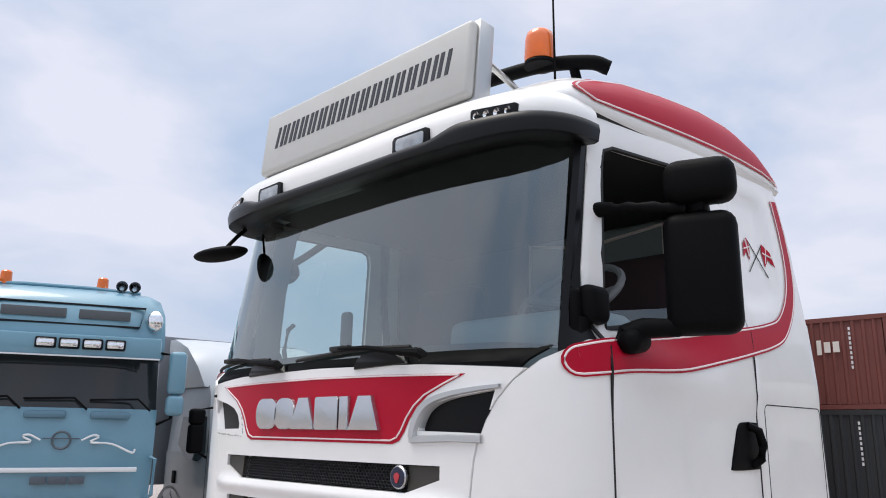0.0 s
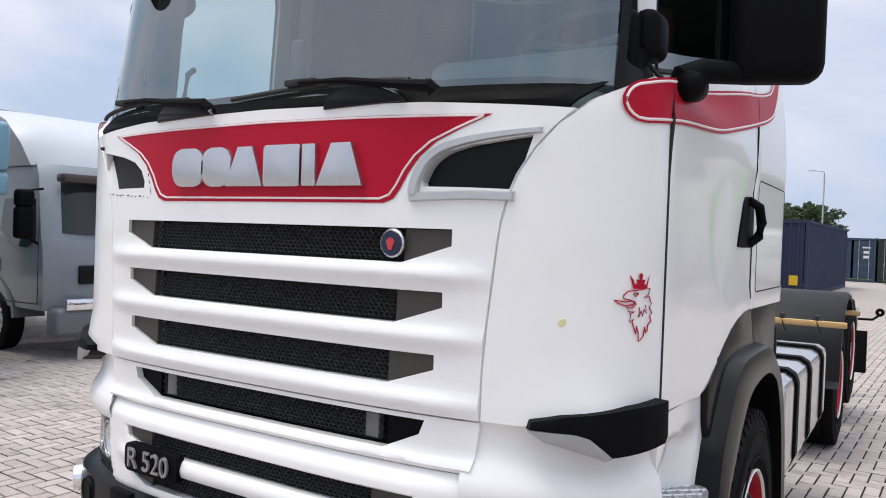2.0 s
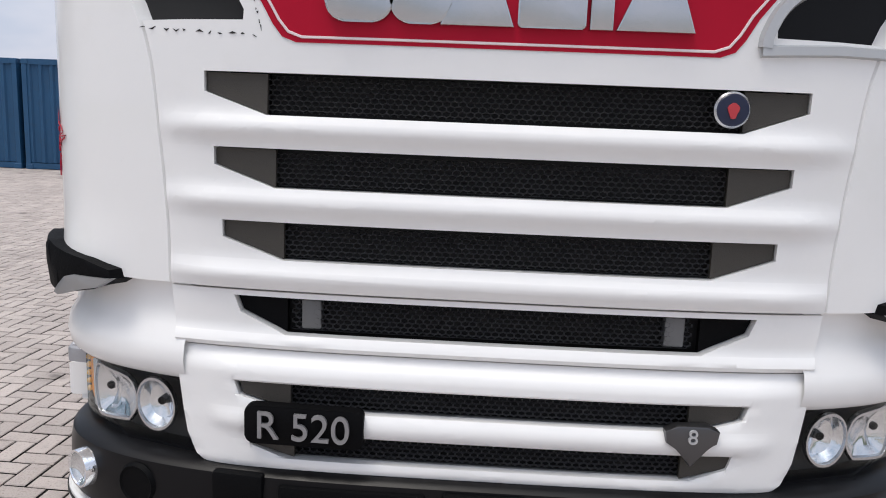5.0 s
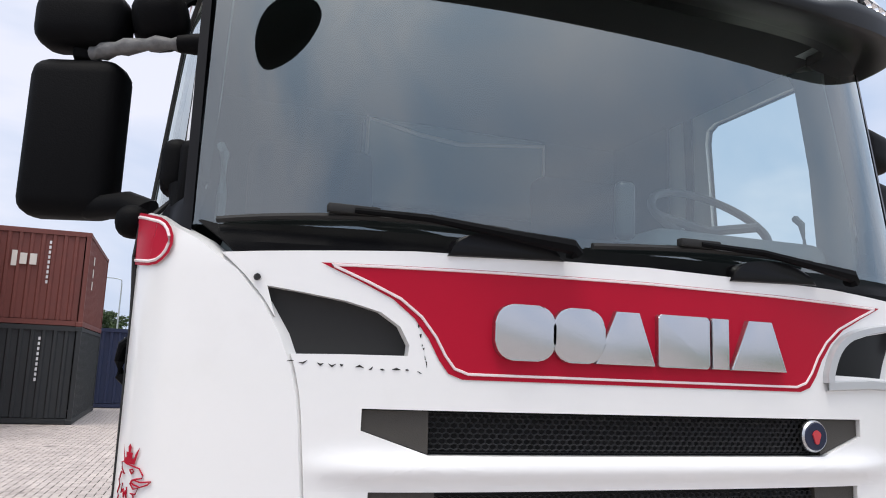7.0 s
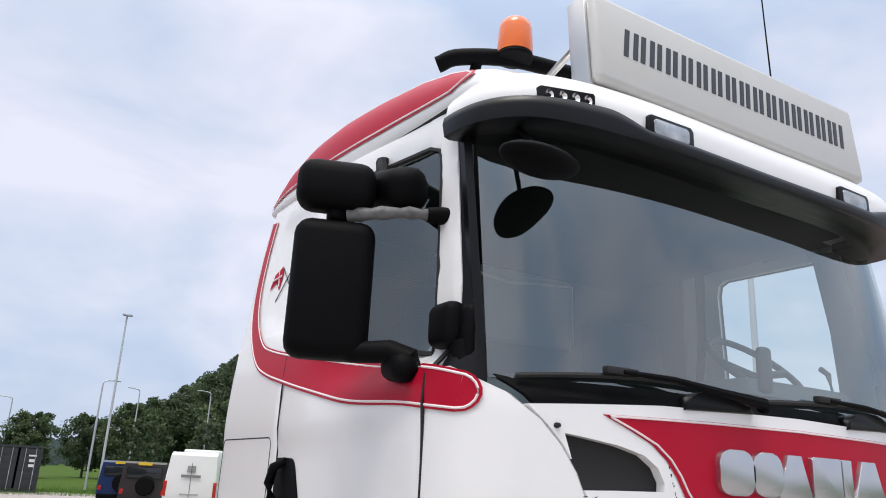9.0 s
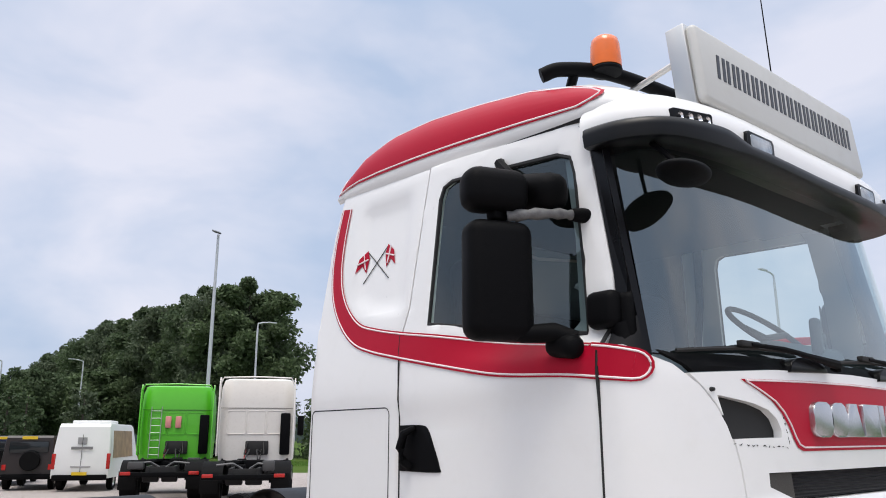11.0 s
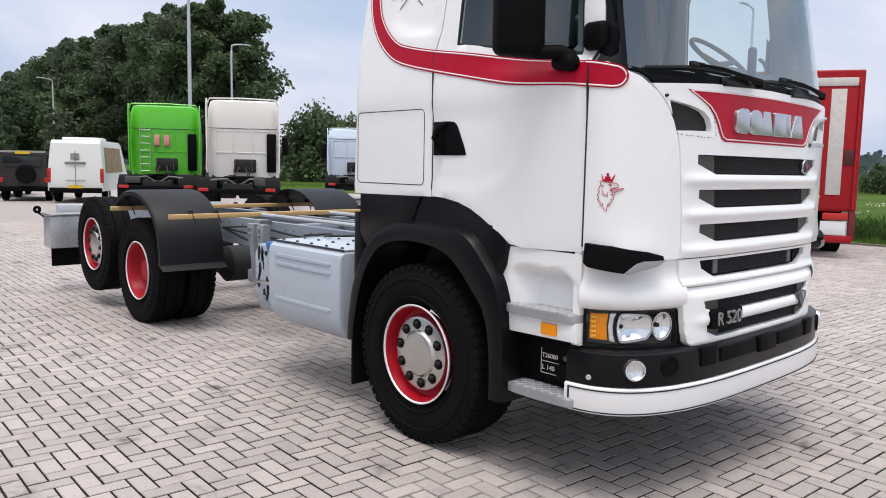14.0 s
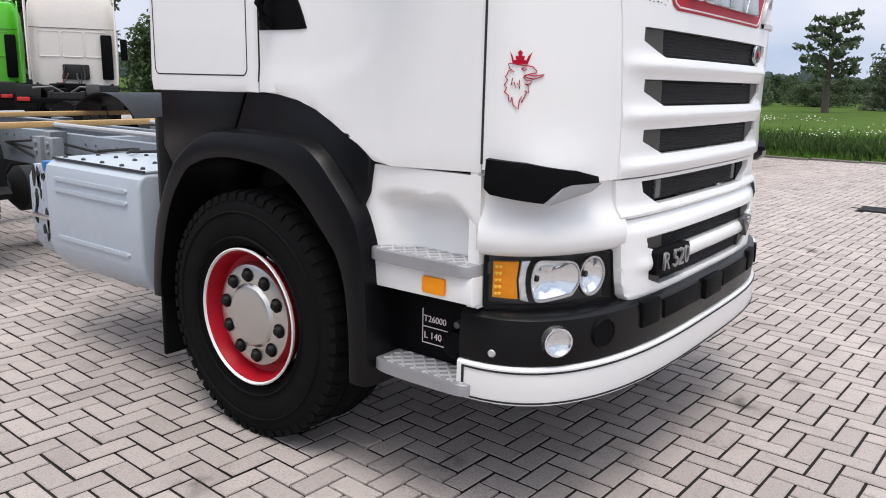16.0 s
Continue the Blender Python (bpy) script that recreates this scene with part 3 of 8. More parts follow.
# corner panels beside the front, up to the doors
def corner_panel(s):
    bm = bmesh.new()
    cols, rows_ = 16, 14
    grid = []
    for i in range(cols + 1):
        f = i / cols
        col = []
        for j in range(rows_ + 1):
            g = j / rows_
            ztop = 2.165 - 0.03 * f + 0.03 * f
            # the front edge follows the seam, the rear edge the door
            z = 1.236 + 0.026 * step(0.1, 0.6, f) + (0.01 if f > 0.9 else 0) + g * (ztop - 1.236 - 0.026 * step(0.1, 0.6, f))
            x0 = seam_x(min(z, 2.075)) + 0.004 + max(0, z - 2.075) * 1.6
            t0 = math.acos(min(1, (min(x0, 1.19) / W) ** (POW / 2)))
            t1 = math.asin(((CORNER - 0.335) / CORNER) ** (POW / 2))
            t = t0 + (t1 - t0) * f
            x, y = plan(t)
            bulge = 0.022 * step(1.36, 1.28, z) * math.sin(math.pi * min(1, f * 1.1)) ** 2
            n = Vector((x * 0.7, (y - CORNER) * 1.6)).normalized()
            col.append((s * (x + n.x * bulge), y + n.y * bulge + rake(z) * f * 0.3, z))
        grid.append(col)
    vs = [[bm.verts.new(p) for p in col] for col in grid]
    bk = [[bm.verts.new((p[0] * 0.965, p[1] + 0.03 * (1 - i / cols), p[2])) for p in col] for i, col in enumerate(grid)]
    for a in (vs, bk):
        for i in range(cols):
            for j in range(rows_):
                bm.faces.new((a[i][j], a[i + 1][j], a[i + 1][j + 1], a[i][j + 1]))
    for i in range(cols):
        for j in (0, rows_):
            bm.faces.new((vs[i][j], vs[i + 1][j], bk[i + 1][j], bk[i][j]))
    for j in range(rows_):
        for i in (0, cols):
            bm.faces.new((vs[i][j], vs[i][j + 1], bk[i][j + 1], bk[i][j]))
    return bm


for s in (-1, 1):
    corner = part("corner_panel", corner_panel(s), WHITE, truck, "white rounded corner panel")

bm = bmesh.new()
lathe(bm, [(-0.001, 0.0), (-0.001, 0.010), (0.002, 0.012)], (0, 0, 0), "y", 10)
bmesh.ops.transform(bm, matrix=pose(0.995, front_y(0.995) - 0.001, 1.514, 0, 0, 33), verts=bm.verts)
part("yellow_spot", bm, mat("old_glue", (0.75, 0.68, 0.38), 0.6), truck, "small pale yellow spot on the paint")

# doors, sleeper flanks, rear wall
WINDOW = [(0.435, 2.225), (0.45, 2.5), (0.485, 2.85), (0.505, 2.92), (0.57, 2.948), (1.17, 2.975), (1.225, 2.955), (1.245, 2.90), (1.262, 2.335)]
DOOR = [(0.341, 1.262), (0.341, 2.16), (0.318, 2.25), (0.332, 2.43), (0.408, 2.85), (0.445, 3.056), (1.335, 3.082), (1.37, 2.7), (1.40, 2.42), (1.445, 2.3), (1.445, 1.522), (1.33, 1.514), (1.22, 1.496), (1.12, 1.463), (1.03, 1.412), (0.945, 1.352), (0.865, 1.293), (0.80, 1.263), (0.72, 1.252), (0.6, 1.254)]
SLEEPER = [(1.453, 1.518), (1.453, 2.305), (1.408, 2.425), (1.378, 2.7), (1.343, 3.075), (2.06, 3.105), (2.11, 2.9), (2.16, 2.4), (2.18, 2.0), (2.20, 1.56), (2.19, 1.512)]
for s in (-1, 1):
    bm = bmesh.new()
    sheet(bm, DOOR, flank(s), 0.03, holes=[WINDOW], step=(0.045, 0.045), round_edge=0.004)
    door = part("door", bm, WHITE, truck, "white cab door")
    bm = bmesh.new()
    sheet(bm, SLEEPER, flank(s), 0.03, step=(0.04, 0.04), round_edge=0.004)
    sleeper = part("sleeper_side", bm, WHITE, truck, "white sleeper wall with a recess and a locker hatch")
    # locker hatch as a raised lid with a dark groove
    bm = bmesh.new()
    ribbon(bm, rrect(1.515, 1.583, 2.16, 2.022, 0.03), flank(s), 0.007, -0.0015, 0.004, closed=True)
    part("hatch_groove", bm, GAP, sleeper, "dark groove round the locker hatch")
    # handle
    bm = bmesh.new()
    shape(bm, smooth2([(1.435, 1.945), (1.30, 1.945), (1.25, 1.93), (1.215, 1.87), (1.17, 1.775), (1.19, 1.757), (1.435, 1.757)], 3), flank(s), -0.006, 0.012, 0.004)
    handle = part("door_handle", bm, BLACK, door, "black plastic door handle in a hollow")
    bm = bmesh.new()
    fl = flank(s)
    tube(bm, [fl(1.36, 1.77, -0.005), fl(1.375, 1.80, -0.035), fl(1.385, 1.85, -0.042), fl(1.37, 1.91, -0.035), fl(1.33, 1.935, -0.005)], [0.016, 0.019, 0.019, 0.018, 0.014], 10)
    part("grip", bm, BLACK, handle)
    # window rubber and pane
    bm = bmesh.new()
    ribbon(bm, WINDOW, flank(s), 0.018, -0.001, 0.012, closed=True)
    part("window_rubber", bm, GAP, door)
    if s < 0:
        bm = bmesh.new()
        sheet(bm, WINDOW, flank(s), 0.0, d0=0.014, step=(0.1, 0.1))
        pane = part("side_window", bm, SIDEGLASS, door, "closed side window", smooth=60)
        pane.visible_shadow = False
    else:
        bm = bmesh.new()
        sheet(bm, [(0.44, 2.23), (0.442, 2.29), (1.262, 2.40), (1.262, 2.335)], flank(s), 0.0, d0=0.014, step=(0.1, 0.1))
        pane = part("side_window", bm, SIDEGLASS, door, "side window wound down", smooth=60)
        pane.visible_shadow = False
    # dark body behind the gaps and the rubber lines of the joints
    for seal in ([(0.30, 1.30), (0.30, 2.16), (0.36, 2.16), (0.36, 1.30)], [(1.42, 1.56), (1.42, 2.35), (1.35, 2.7), (1.31, 3.07), (1.37, 3.07), (1.40, 2.7), (1.48, 2.3), (1.48, 1.56)]):
        bm = bmesh.new()
        sheet(bm, seal, flank(s), 0.01, d0=0.032, step=(0.03, 0.2))
        part("door_seal", bm, GAP, truck)
    for line in ([(0.3375, 1.29 + 0.078 * k) for k in range(13)], [(1.449, 1.56 + 0.062 * k) for k in range(13)]):
        bm = bmesh.new()
        tube(bm, [flank(s)(y, z, (0.0 - 0.006 * step(1.95, 2.05, z)) if y < 1 else 0.003 - 0.006 * step(2.15, 2.2, z)) for y, z in line], [0.0045 + 0.003 * step(1.9, 2.15, z) for y, z in line] if line[0][0] < 1 else 0.0035, 6)
        part("joint_line", bm, GAP, truck, "dark rubber joint line")

bm = bmesh.new()
for a, b in (((-1.17, 2.19, 1.56), (1.17, 2.19, 3.05)),):
    put(bm, [(-1.20, 2.125, 1.53), (1.20, 2.125, 1.53), (1.18, 2.055, 2.4), (-1.18, 2.055, 2.4), (1.10, 1.975, 3.10), (-1.10, 1.975, 3.10)], [(0, 1, 2, 3), (3, 2, 4, 5)])
    put(bm, [(-1.20, 2.095, 1.53), (1.20, 2.095, 1.53), (1.18, 2.025, 2.4), (-1.18, 2.025, 2.4), (1.10, 1.89, 3.10), (-1.10, 1.89, 3.10)], [(0, 1, 2, 3), (3, 2, 4, 5)])
part("rear_wall", bm, WHITE, truck)
bm = bmesh.new()
box(bm, (0, 1.3, 1.57), (2.2, 1.6, 0.04))
box(bm, (0, 0.66, 1.42), (1.7, 0.6, 0.3))
part("cab_floor", bm, DARKIN, truck)

# roof
ROOF_Y = [(0.14, 3.065, 0.015), (0.22, 3.07, 0.07), (0.34, 3.075, 0.15), (0.5, 3.075, 0.24), (0.75, 3.08, 0.32), (1.05, 3.085, 0.365), (1.38, 3.09, 0.395), (1.68, 3.10, 0.39), (1.90, 3.11, 0.315), (2.03, 3.11, 0.19), (2.09, 3.11, 0.0)]


def roof_at(y):
    ys = [r[0] for r in ROOF_Y]
    return float(np.interp(y, ys, [r[1] for r in ROOF_Y])), float(np.interp(y, ys, [r[2] for r in ROOF_Y]))


def roofmap(a, y, d):
    """a runs from 0 at one eave to 180 degrees at the other."""
    z0, h = roof_at(y)
    wide = 1.086 + 0.052 * step(0.45, 1.5, y) - 0.27 * step(0.42, 0.10, y) ** 2
    c, s_ = math.cos(radians(a)), math.sin(radians(a))
    x = wide * math.copysign(abs(c) ** 0.36, c)
    z = z0 + h * max(0, s_) ** 0.7
    return (-x * (1 - d / 1.2), y, z - d)


bm = bmesh.new()
sheet(bm, [(0, 0.14), (180, 0.14), (180, 2.08), (0, 2.08)], roofmap, 0.02, step=(6, 0.06))
roof = part("roof", bm, WHITE, truck, "white rounded roof", smooth=60)
for s in (-1, 1):
    bm = bmesh.new()
    tube(bm, [(s * (1.066 + 0.045 * step(0.45, 1.5, y)), y, 3.067 + 0.021 * step(0.4, 1.9, y)) for y in np.linspace(0.42, 1.98, 14)], 0.013, 8)
    part("roof_gutter", bm, GAP, roof, "dark gutter between roof and door")
    lo, hi = (3, 38)
    edge = [(lo, 2.065), (lo, 0.44), (lo + 4, 0.37), (lo + 10, 0.34), (lo + 18, 0.34), (hi - 10, 0.39), (hi - 4, 0.52), (hi, 0.75), (hi, 1.4), (hi - 2, 1.75), (hi - 6, 1.93), (hi - 10, 2.045)]
    poly = edge if s < 0 else [(180 - a, y) for a, y in edge][::-1]
    bm = bmesh.new()
    sheet(bm, poly, roofmap, 0.0, d0=-0.004, step=(3, 0.06))
    part("roof_stripe", bm, RED, roof, "red stripe along the roof edge", smooth=60)
    inner = [(a + (1.6 if a < 20 else -1.8), y + (0.02 if y < 1 else -0.02)) for a, y in edge]
    inner = inner if s < 0 else [(180 - a, y) for a, y in inner]
    bm = bmesh.new()
    fine = []
    for (a0, y0), (a1, y1) in zip(inner, inner[1:] + inner[:1]):
        k = max(1, int(max(abs(y1 - y0) / 0.08, abs(a1 - a0) / 4)))
        fine += [(a0 + (a1 - a0) * i / k, y0 + (y1 - y0) * i / k) for i in range(k)]
    tube(bm, [roofmap(a, y, -0.003) for a, y in fine + fine[:1]], 0.0045, 6, cap=False)
    part("roof_line", bm, PINK, roof, "thin white line")

# stripe along the flank
MID = [(0.218, 2.096, 0.056), (0.28, 2.107, 0.06), (0.36, 2.118, 0.062), (0.6, 2.147, 0.062), (0.9, 2.185, 0.061), (1.2, 2.226, 0.06), (1.45, 2.264, 0.058), (1.66, 2.303, 0.058), (1.80, 2.346, 0.056), (1.915, 2.435, 0.054), (1.995, 2.55, 0.052), (2.032, 2.68, 0.05), (2.036, 2.82, 0.048), (2.022, 2.95, 0.046), (2.010, 3.03, 0.045)]


def banded(mid, grow):
    line_ = curve_pts([(y, z, w) for y, z, w in mid], 5)
    left, right = [], []
    for i, p in enumerate(line_):
        t = (line_[min(i + 1, len(line_) - 1)] - line_[max(0, i - 1)]).to_2d().normalized()
        w = p.z + grow
        left.append((p.x - t.y * w, p.y + t.x * w))
        right.append((p.x + t.y * w, p.y - t.x * w))
    p = line_[0]
    w = p.z + grow
    cap = [(p.x - w * 0.9 * math.sin(radians(a)), p.y - w * math.cos(radians(a))) for a in range(20, 180, 20)]
    return left, right, cap


for s in (-1, 1):
    fl = flank(s)

    def outer(y, z, d, fl=fl, s=s):
        if y < 0.36:
            x = side_x(y - rake(z) * 0.3)
            return (s * (x - d), y + d * 0.6 * step(0.3, 0.15, y), z)
        return fl(y, z, d)

    left, right, cap = banded(MID, 0.0)
    bm = bmesh.new()
    for i in range(len(left) - 1):
        cells = 4
        for k in range(cells):
            q = []
            for (a, b), f in (((left[i], right[i]), k / cells), ((left[i], right[i]), (k + 1) / cells), ((left[i + 1], right[i + 1]), (k + 1) / cells), ((left[i + 1], right[i + 1]), k / cells)):
                q.append(bm.verts.new(outer(a[0] + (b[0] - a[0]) * f, a[1] + (b[1] - a[1]) * f, -0.005)))
            bm.faces.new(q)
    fan = [right[0], *cap, left[0]]
    c0 = bm.verts.new(outer(MID[0][0], MID[0][1], -0.005))
    ring = [bm.verts.new(outer(y, z, -0.005)) for y, z in fan]
    for a, b in zip(ring, ring[1:]):
        bm.faces.new((c0, a, b))
    bmesh.ops.remove_doubles(bm, verts=bm.verts, dist=1e-5)
    stripe = part("flank_stripe", bm, RED, truck, "red stripe with white edge lines", smooth=60)
    left, right, cap = banded(MID, -0.010)
    bm = bmesh.new()
    tube(bm, [outer(y, z, -0.004) for y, z in left[::-1] + cap[::-1] + right], 0.0042, 6, cap=False)
    part("stripe_line", bm, PINK, stripe, "thin white line")
    # two crossed pennants
    for a, b, c in (((1.61, 2.60), (1.795, 2.755), 1), ((1.815, 2.60), (1.64, 2.76), -1)):
        bm = bmesh.new()
        tube(bm, [fl(a[0], a[1], -0.003), fl(b[0], b[1], -0.003)], 0.0022, 6)
        part("pennant_pole", bm, GAP, sleeper, "thin painted pennant pole")
        bm = bmesh.new()
        poly = [(b[0] + c * 0.005, b[1] + 0.012), (b[0] + c * 0.055, b[1] - 0.025), (b[0] + c * 0.075, b[1] - 0.10), (b[0] + c * 0.035, b[1] - 0.065), (b[0] + c * 0.005, b[1] - 0.105), (b[0] - c * 0.012, b[1] - 0.03)]
        sheet(bm, poly, fl, 0.0, d0=-0.004, step=(0.1, 0.1))
        fl_ob = part("pennant", bm, RED, sleeper, "red pennant with a white cross")
        bm = bmesh.new()
        tube(bm, [fl(b[0] + c * 0.03, b[1] - 0.003, -0.005), fl(b[0] + c * 0.012, b[1] - 0.085, -0.005)], 0.004, 6)
        tube(bm, [fl(b[0] - c * 0.004, b[1] - 0.035, -0.005), fl(b[0] + c * 0.062, b[1] - 0.055, -0.005)], 0.004, 6)
        part("pennant_cross", bm, PINK, fl_ob)
    # animal head emblem as a plain outline shape with a crown-like top
    # local a runs towards the front, b upwards
    cy, cz = 0.228, 1.553

    def mark(line, r, s=s):
        return [outer(cy - a * 0.7, cz + b * 0.87, -0.003) for a, b in line]

    bm = bmesh.new()
    for line, shut in (([(-0.0132, 0.0614), (-0.0297, 0.066), (-0.0462, 0.0627), (-0.0396, 0.0462), (-0.0198, 0.0363), (-0.0436, 0.0396), (-0.0515, 0.0231), (-0.0581, 0.0198), (-0.0462, 0.0066), (-0.0607, -0.0112), (-0.0495, -0.0198), (-0.0581, -0.0363), (-0.0396, -0.0482), (-0.0383, -0.066), (-0.0317, -0.0706), (-0.0264, -0.0528), (-0.0198, -0.0825), (0.0, -0.0957), (0.0033, -0.066), (0.0099, -0.0495), (0.0119, -0.0726), (0.0277, -0.0363), (0.0211, -0.0297), (0.0363, -0.0363), (0.033, -0.0112), (0.0198, -0.0066), (0.0396, -0.0066), (0.0475, 0.0086), (0.0297, 0.0046), (0.0145, 0.0165), (0.0198, 0.0244), (0.0396, 0.0297), (0.0581, 0.033), (0.0607, 0.0396), (0.0462, 0.0548), (0.0264, 0.0574)], True), ([(0.0165, 0.0198), (0.0297, 0.0264), (0.0528, 0.0231), (0.0845, 0.0277), (0.0759, 0.0198), (0.0528, 0.0112), (0.0297, 0.0152)], True), ([(-0.0264, 0.0132), (-0.0317, -0.0112), (-0.0198, 0.0), (-0.0132, -0.0198), (-0.0066, -0.0033), (0.0033, -0.0231), (0.0, 0.0066)], False), ([(0.0066, 0.0482), (0.0165, 0.0396), (0.0251, 0.0462), (0.0198, 0.0508)], True)):
        tube(bm, mark(line + line[:1] if shut else line, 0), 0.0017, 5, cap=False)
    emblem = part("side_emblem", bm, RED, truck, "red outline emblem with a small crown shape")
    bm = bmesh.new()
    crown = [(-0.0277, 0.0627), (-0.0409, 0.1076), (-0.0297, 0.0904), (-0.0251, 0.0759), (-0.0145, 0.0772), (-0.0185, 0.0904), (-0.0053, 0.0904), (-0.0092, 0.1036), (0.0, 0.1115), (0.0092, 0.1036), (0.0053, 0.0904), (0.0172, 0.0904), (0.0145, 0.0772), (0.0238, 0.0759), (0.029, 0.0904), (0.0436, 0.1056), (0.0277, 0.0627)]
    flat = bmesh.new()
    face = flat.faces.new([flat.verts.new((a, b, 0)) for a, b in crown])
    tri = bmesh.ops.triangulate(flat, faces=[face])["faces"]
    for f_ in tri:
        put(bm, [outer(cy - v.co.x * 0.7, cz + v.co.y * 0.87, -0.004) for v in f_.verts], [(0, 1, 2)])
    flat.free()
    part("emblem_top", bm, RED, emblem)

# windscreen, pillars, cowl, visor
def ws_half(z):
    return 1.07 - 0.015 * (z - 2.15)


SCREENP = [(-ws_half(2.14), 2.14), (ws_half(2.14), 2.14), (ws_half(3.0), 3.0), (-ws_half(3.0), 3.0)]
bm = bmesh.new()
sheet(bm, SCREENP, upfront, 0.0, step=(0.08, 0.1), d0=0.02)
wind = part("windscreen", bm, SCREEN, truck, "large curved windscreen", smooth=60)
wind.visible_shadow = False
for s in (-1, 1):
    bm = bmesh.new()
    cols = []
    for z in np.linspace(2.10, 3.02, 12):
        a = Vector(upfront(s * 1.073, z, 0.014))
        b = Vector(upfront(s * 1.095, z, 0.0))
        fl = flank(s)
        yd = np.interp(z, [2.16, 2.25, 2.43, 2.85, 3.04], [0.33, 0.318, 0.332, 0.408, 0.445])
        c = Vector(fl(yd - 0.045, z, 0.0))
        e = Vector(fl(yd - 0.004, z, 0.004))
        cols.append([a, b, c, e, e - Vector((s * 0.05, 0, 0)), a + Vector((0, 0.07, 0))])
    vs = [[bm.verts.new(p) for p in col] for col in cols]
    for i in range(len(vs) - 1):
        for k in range(6):
            bm.faces.new((vs[i][k], vs[i][(k + 1) % 6], vs[i + 1][(k + 1) % 6], vs[i + 1][k]))
    pil = part("pillar_cover", bm, GLOSSBLACK, truck, "black windscreen pillar cover")
bm = bmesh.new()
sheet(bm, [(-0.98, 2.075), (-0.6, 2.098), (0, 2.108), (0.6, 2.098), (0.98, 2.075), (1.06, 2.15), (0.9, 2.165), (0, 2.18), (-0.9, 2.165), (-1.06, 2.15)], lambda u, v, d: (u, front_y(u) + 0.012 + 0.9 * max(0, v - 2.10) + d, v), 0.02, step=(0.08, 0.02))
cowl = part("wiper_cowl", bm, BLACK, truck, "black cowl below the windscreen")
for x in (-0.35, 0.42):
    bm = bmesh.new()
    shape(bm, smooth2([(x - 0.17, 2.09), (x - 0.14, 2.135), (x - 0.05, 2.15), (x + 0.06, 2.14), (x + 0.12, 2.10)], 4), lambda u, v, d: (u, front_y(u) + d, v), -0.012, 0.05, 0.006)
    part("cowl_step", bm, GLOSSBLACK, cowl)
for x0, x1, x2 in ((-0.22, -0.57, -1.02), (0.645, 0.34, -0.15)):
    bm = bmesh.new()

    def scr(u, z, d):
        return Vector(upfront(u, z, d))

    tube(bm, [scr(x0, 2.115, -0.035), scr(x0 - 0.01, 2.13, -0.045), scr((x0 + x1) / 2, 2.146, -0.045), scr(x1, 2.168, -0.035), scr((x1 + x2) / 2 + 0.06, 2.176, -0.022)], [0.022, 0.019, 0.012, 0.009, 0.007], 8)
    wip = part("wiper_arm", bm, BLACK, truck, "black wiper arm")
    bm = bmesh.new()
    tube(bm, [scr(x2 + (x1 + 0.20 - x2) * f, 2.146 + 0.022 * math.sin(f * 2.3), 0.0) for f in np.linspace(0, 1, 14)], 0.008, 6)
    box(bm, scr((x1 + x2) / 2 + 0.06, 2.178, -0.012), (0.12, 0.025, 0.02), 0.004)
    part("wiper_blade", bm, GAP, wip)

# white fascia above the visor, both swept round the corners to the doors
def brow(f, end=0.395):
    t1 = math.asin(((CORNER - end) / CORNER) ** (POW / 2))
    t = math.pi / 2 + (t1 - math.pi / 2) * abs(f)
    x, y = 1.108 * max(math.cos(t), 0) ** (2 / POW), CORNER * (1 - math.sin(t) ** (2 / POW))
    return Vector((math.copysign(x, f) if f else 0.0, y - 0.005 + 0.05 * max(0.0, 1 - x * x)))


def browed(bm, profile, lift=None, n=64, closed=True, end=0.395):
    fs = np.linspace(-1, 1, 2 * n + 1)
    path = [brow(f, end) for f in fs]
    rows_ = []
    for i, p in enumerate(path):
        t = (path[min(i + 1, 2 * n)] - path[max(i - 1, 0)]).normalized()
        nrm = Vector((t.y, -t.x))
        if nrm.y > 0.01 or nrm.x * p.x < -0.01:
            nrm = -nrm
        up = lift(p.x) if lift else [0] * len(profile)
        rows_.append([bm.verts.new((p.x + nrm.x * o, p.y + nrm.y * o, z + up[k])) for k, (o, z) in enumerate(profile)])
    m_ = len(profile)
    for a_, b_ in zip(rows_, rows_[1:]):
        for k in range(m_ if closed else m_ - 1):
            bm.faces.new((a_[k], a_[(k + 1) % m_], b_[(k + 1) % m_], b_[k]))
    if closed:
        bm.faces.new(rows_[0])
        bm.faces.new(rows_[-1][::-1])


bm = bmesh.new()
browed(bm, [(0.0, 2.95), (0.004, 3.00), (-0.004, 3.045), (-0.03, 3.085), (-0.08, 3.115), (-0.16, 3.14), (-0.24, 3.12), (-0.2, 2.985), (-0.03, 2.975)], end=0.435)
fascia = part("roof_fascia", bm, WHITE, truck, "white fascia above the visor", smooth=60)


def fasc(u, v, d):
    a_, b_ = 0.0, 1.0
    for _ in range(24):
        c_ = (a_ + b_) / 2
        a_, b_ = (c_, b_) if brow(c_).x < abs(u) else (a_, c_)
    return (u, brow(a_).y - 0.003 + 0.45 * max(0, v - 3.03) + d, v)


def visor_lift(x):
    up = 0.036 * step(0.58, 0.76, abs(x))
    low = 0.012 + 0.008 * step(0.7, 1.05, abs(x))
    return [up, up, up, up * 0.6 + low, low, low, 0, 0, 0]


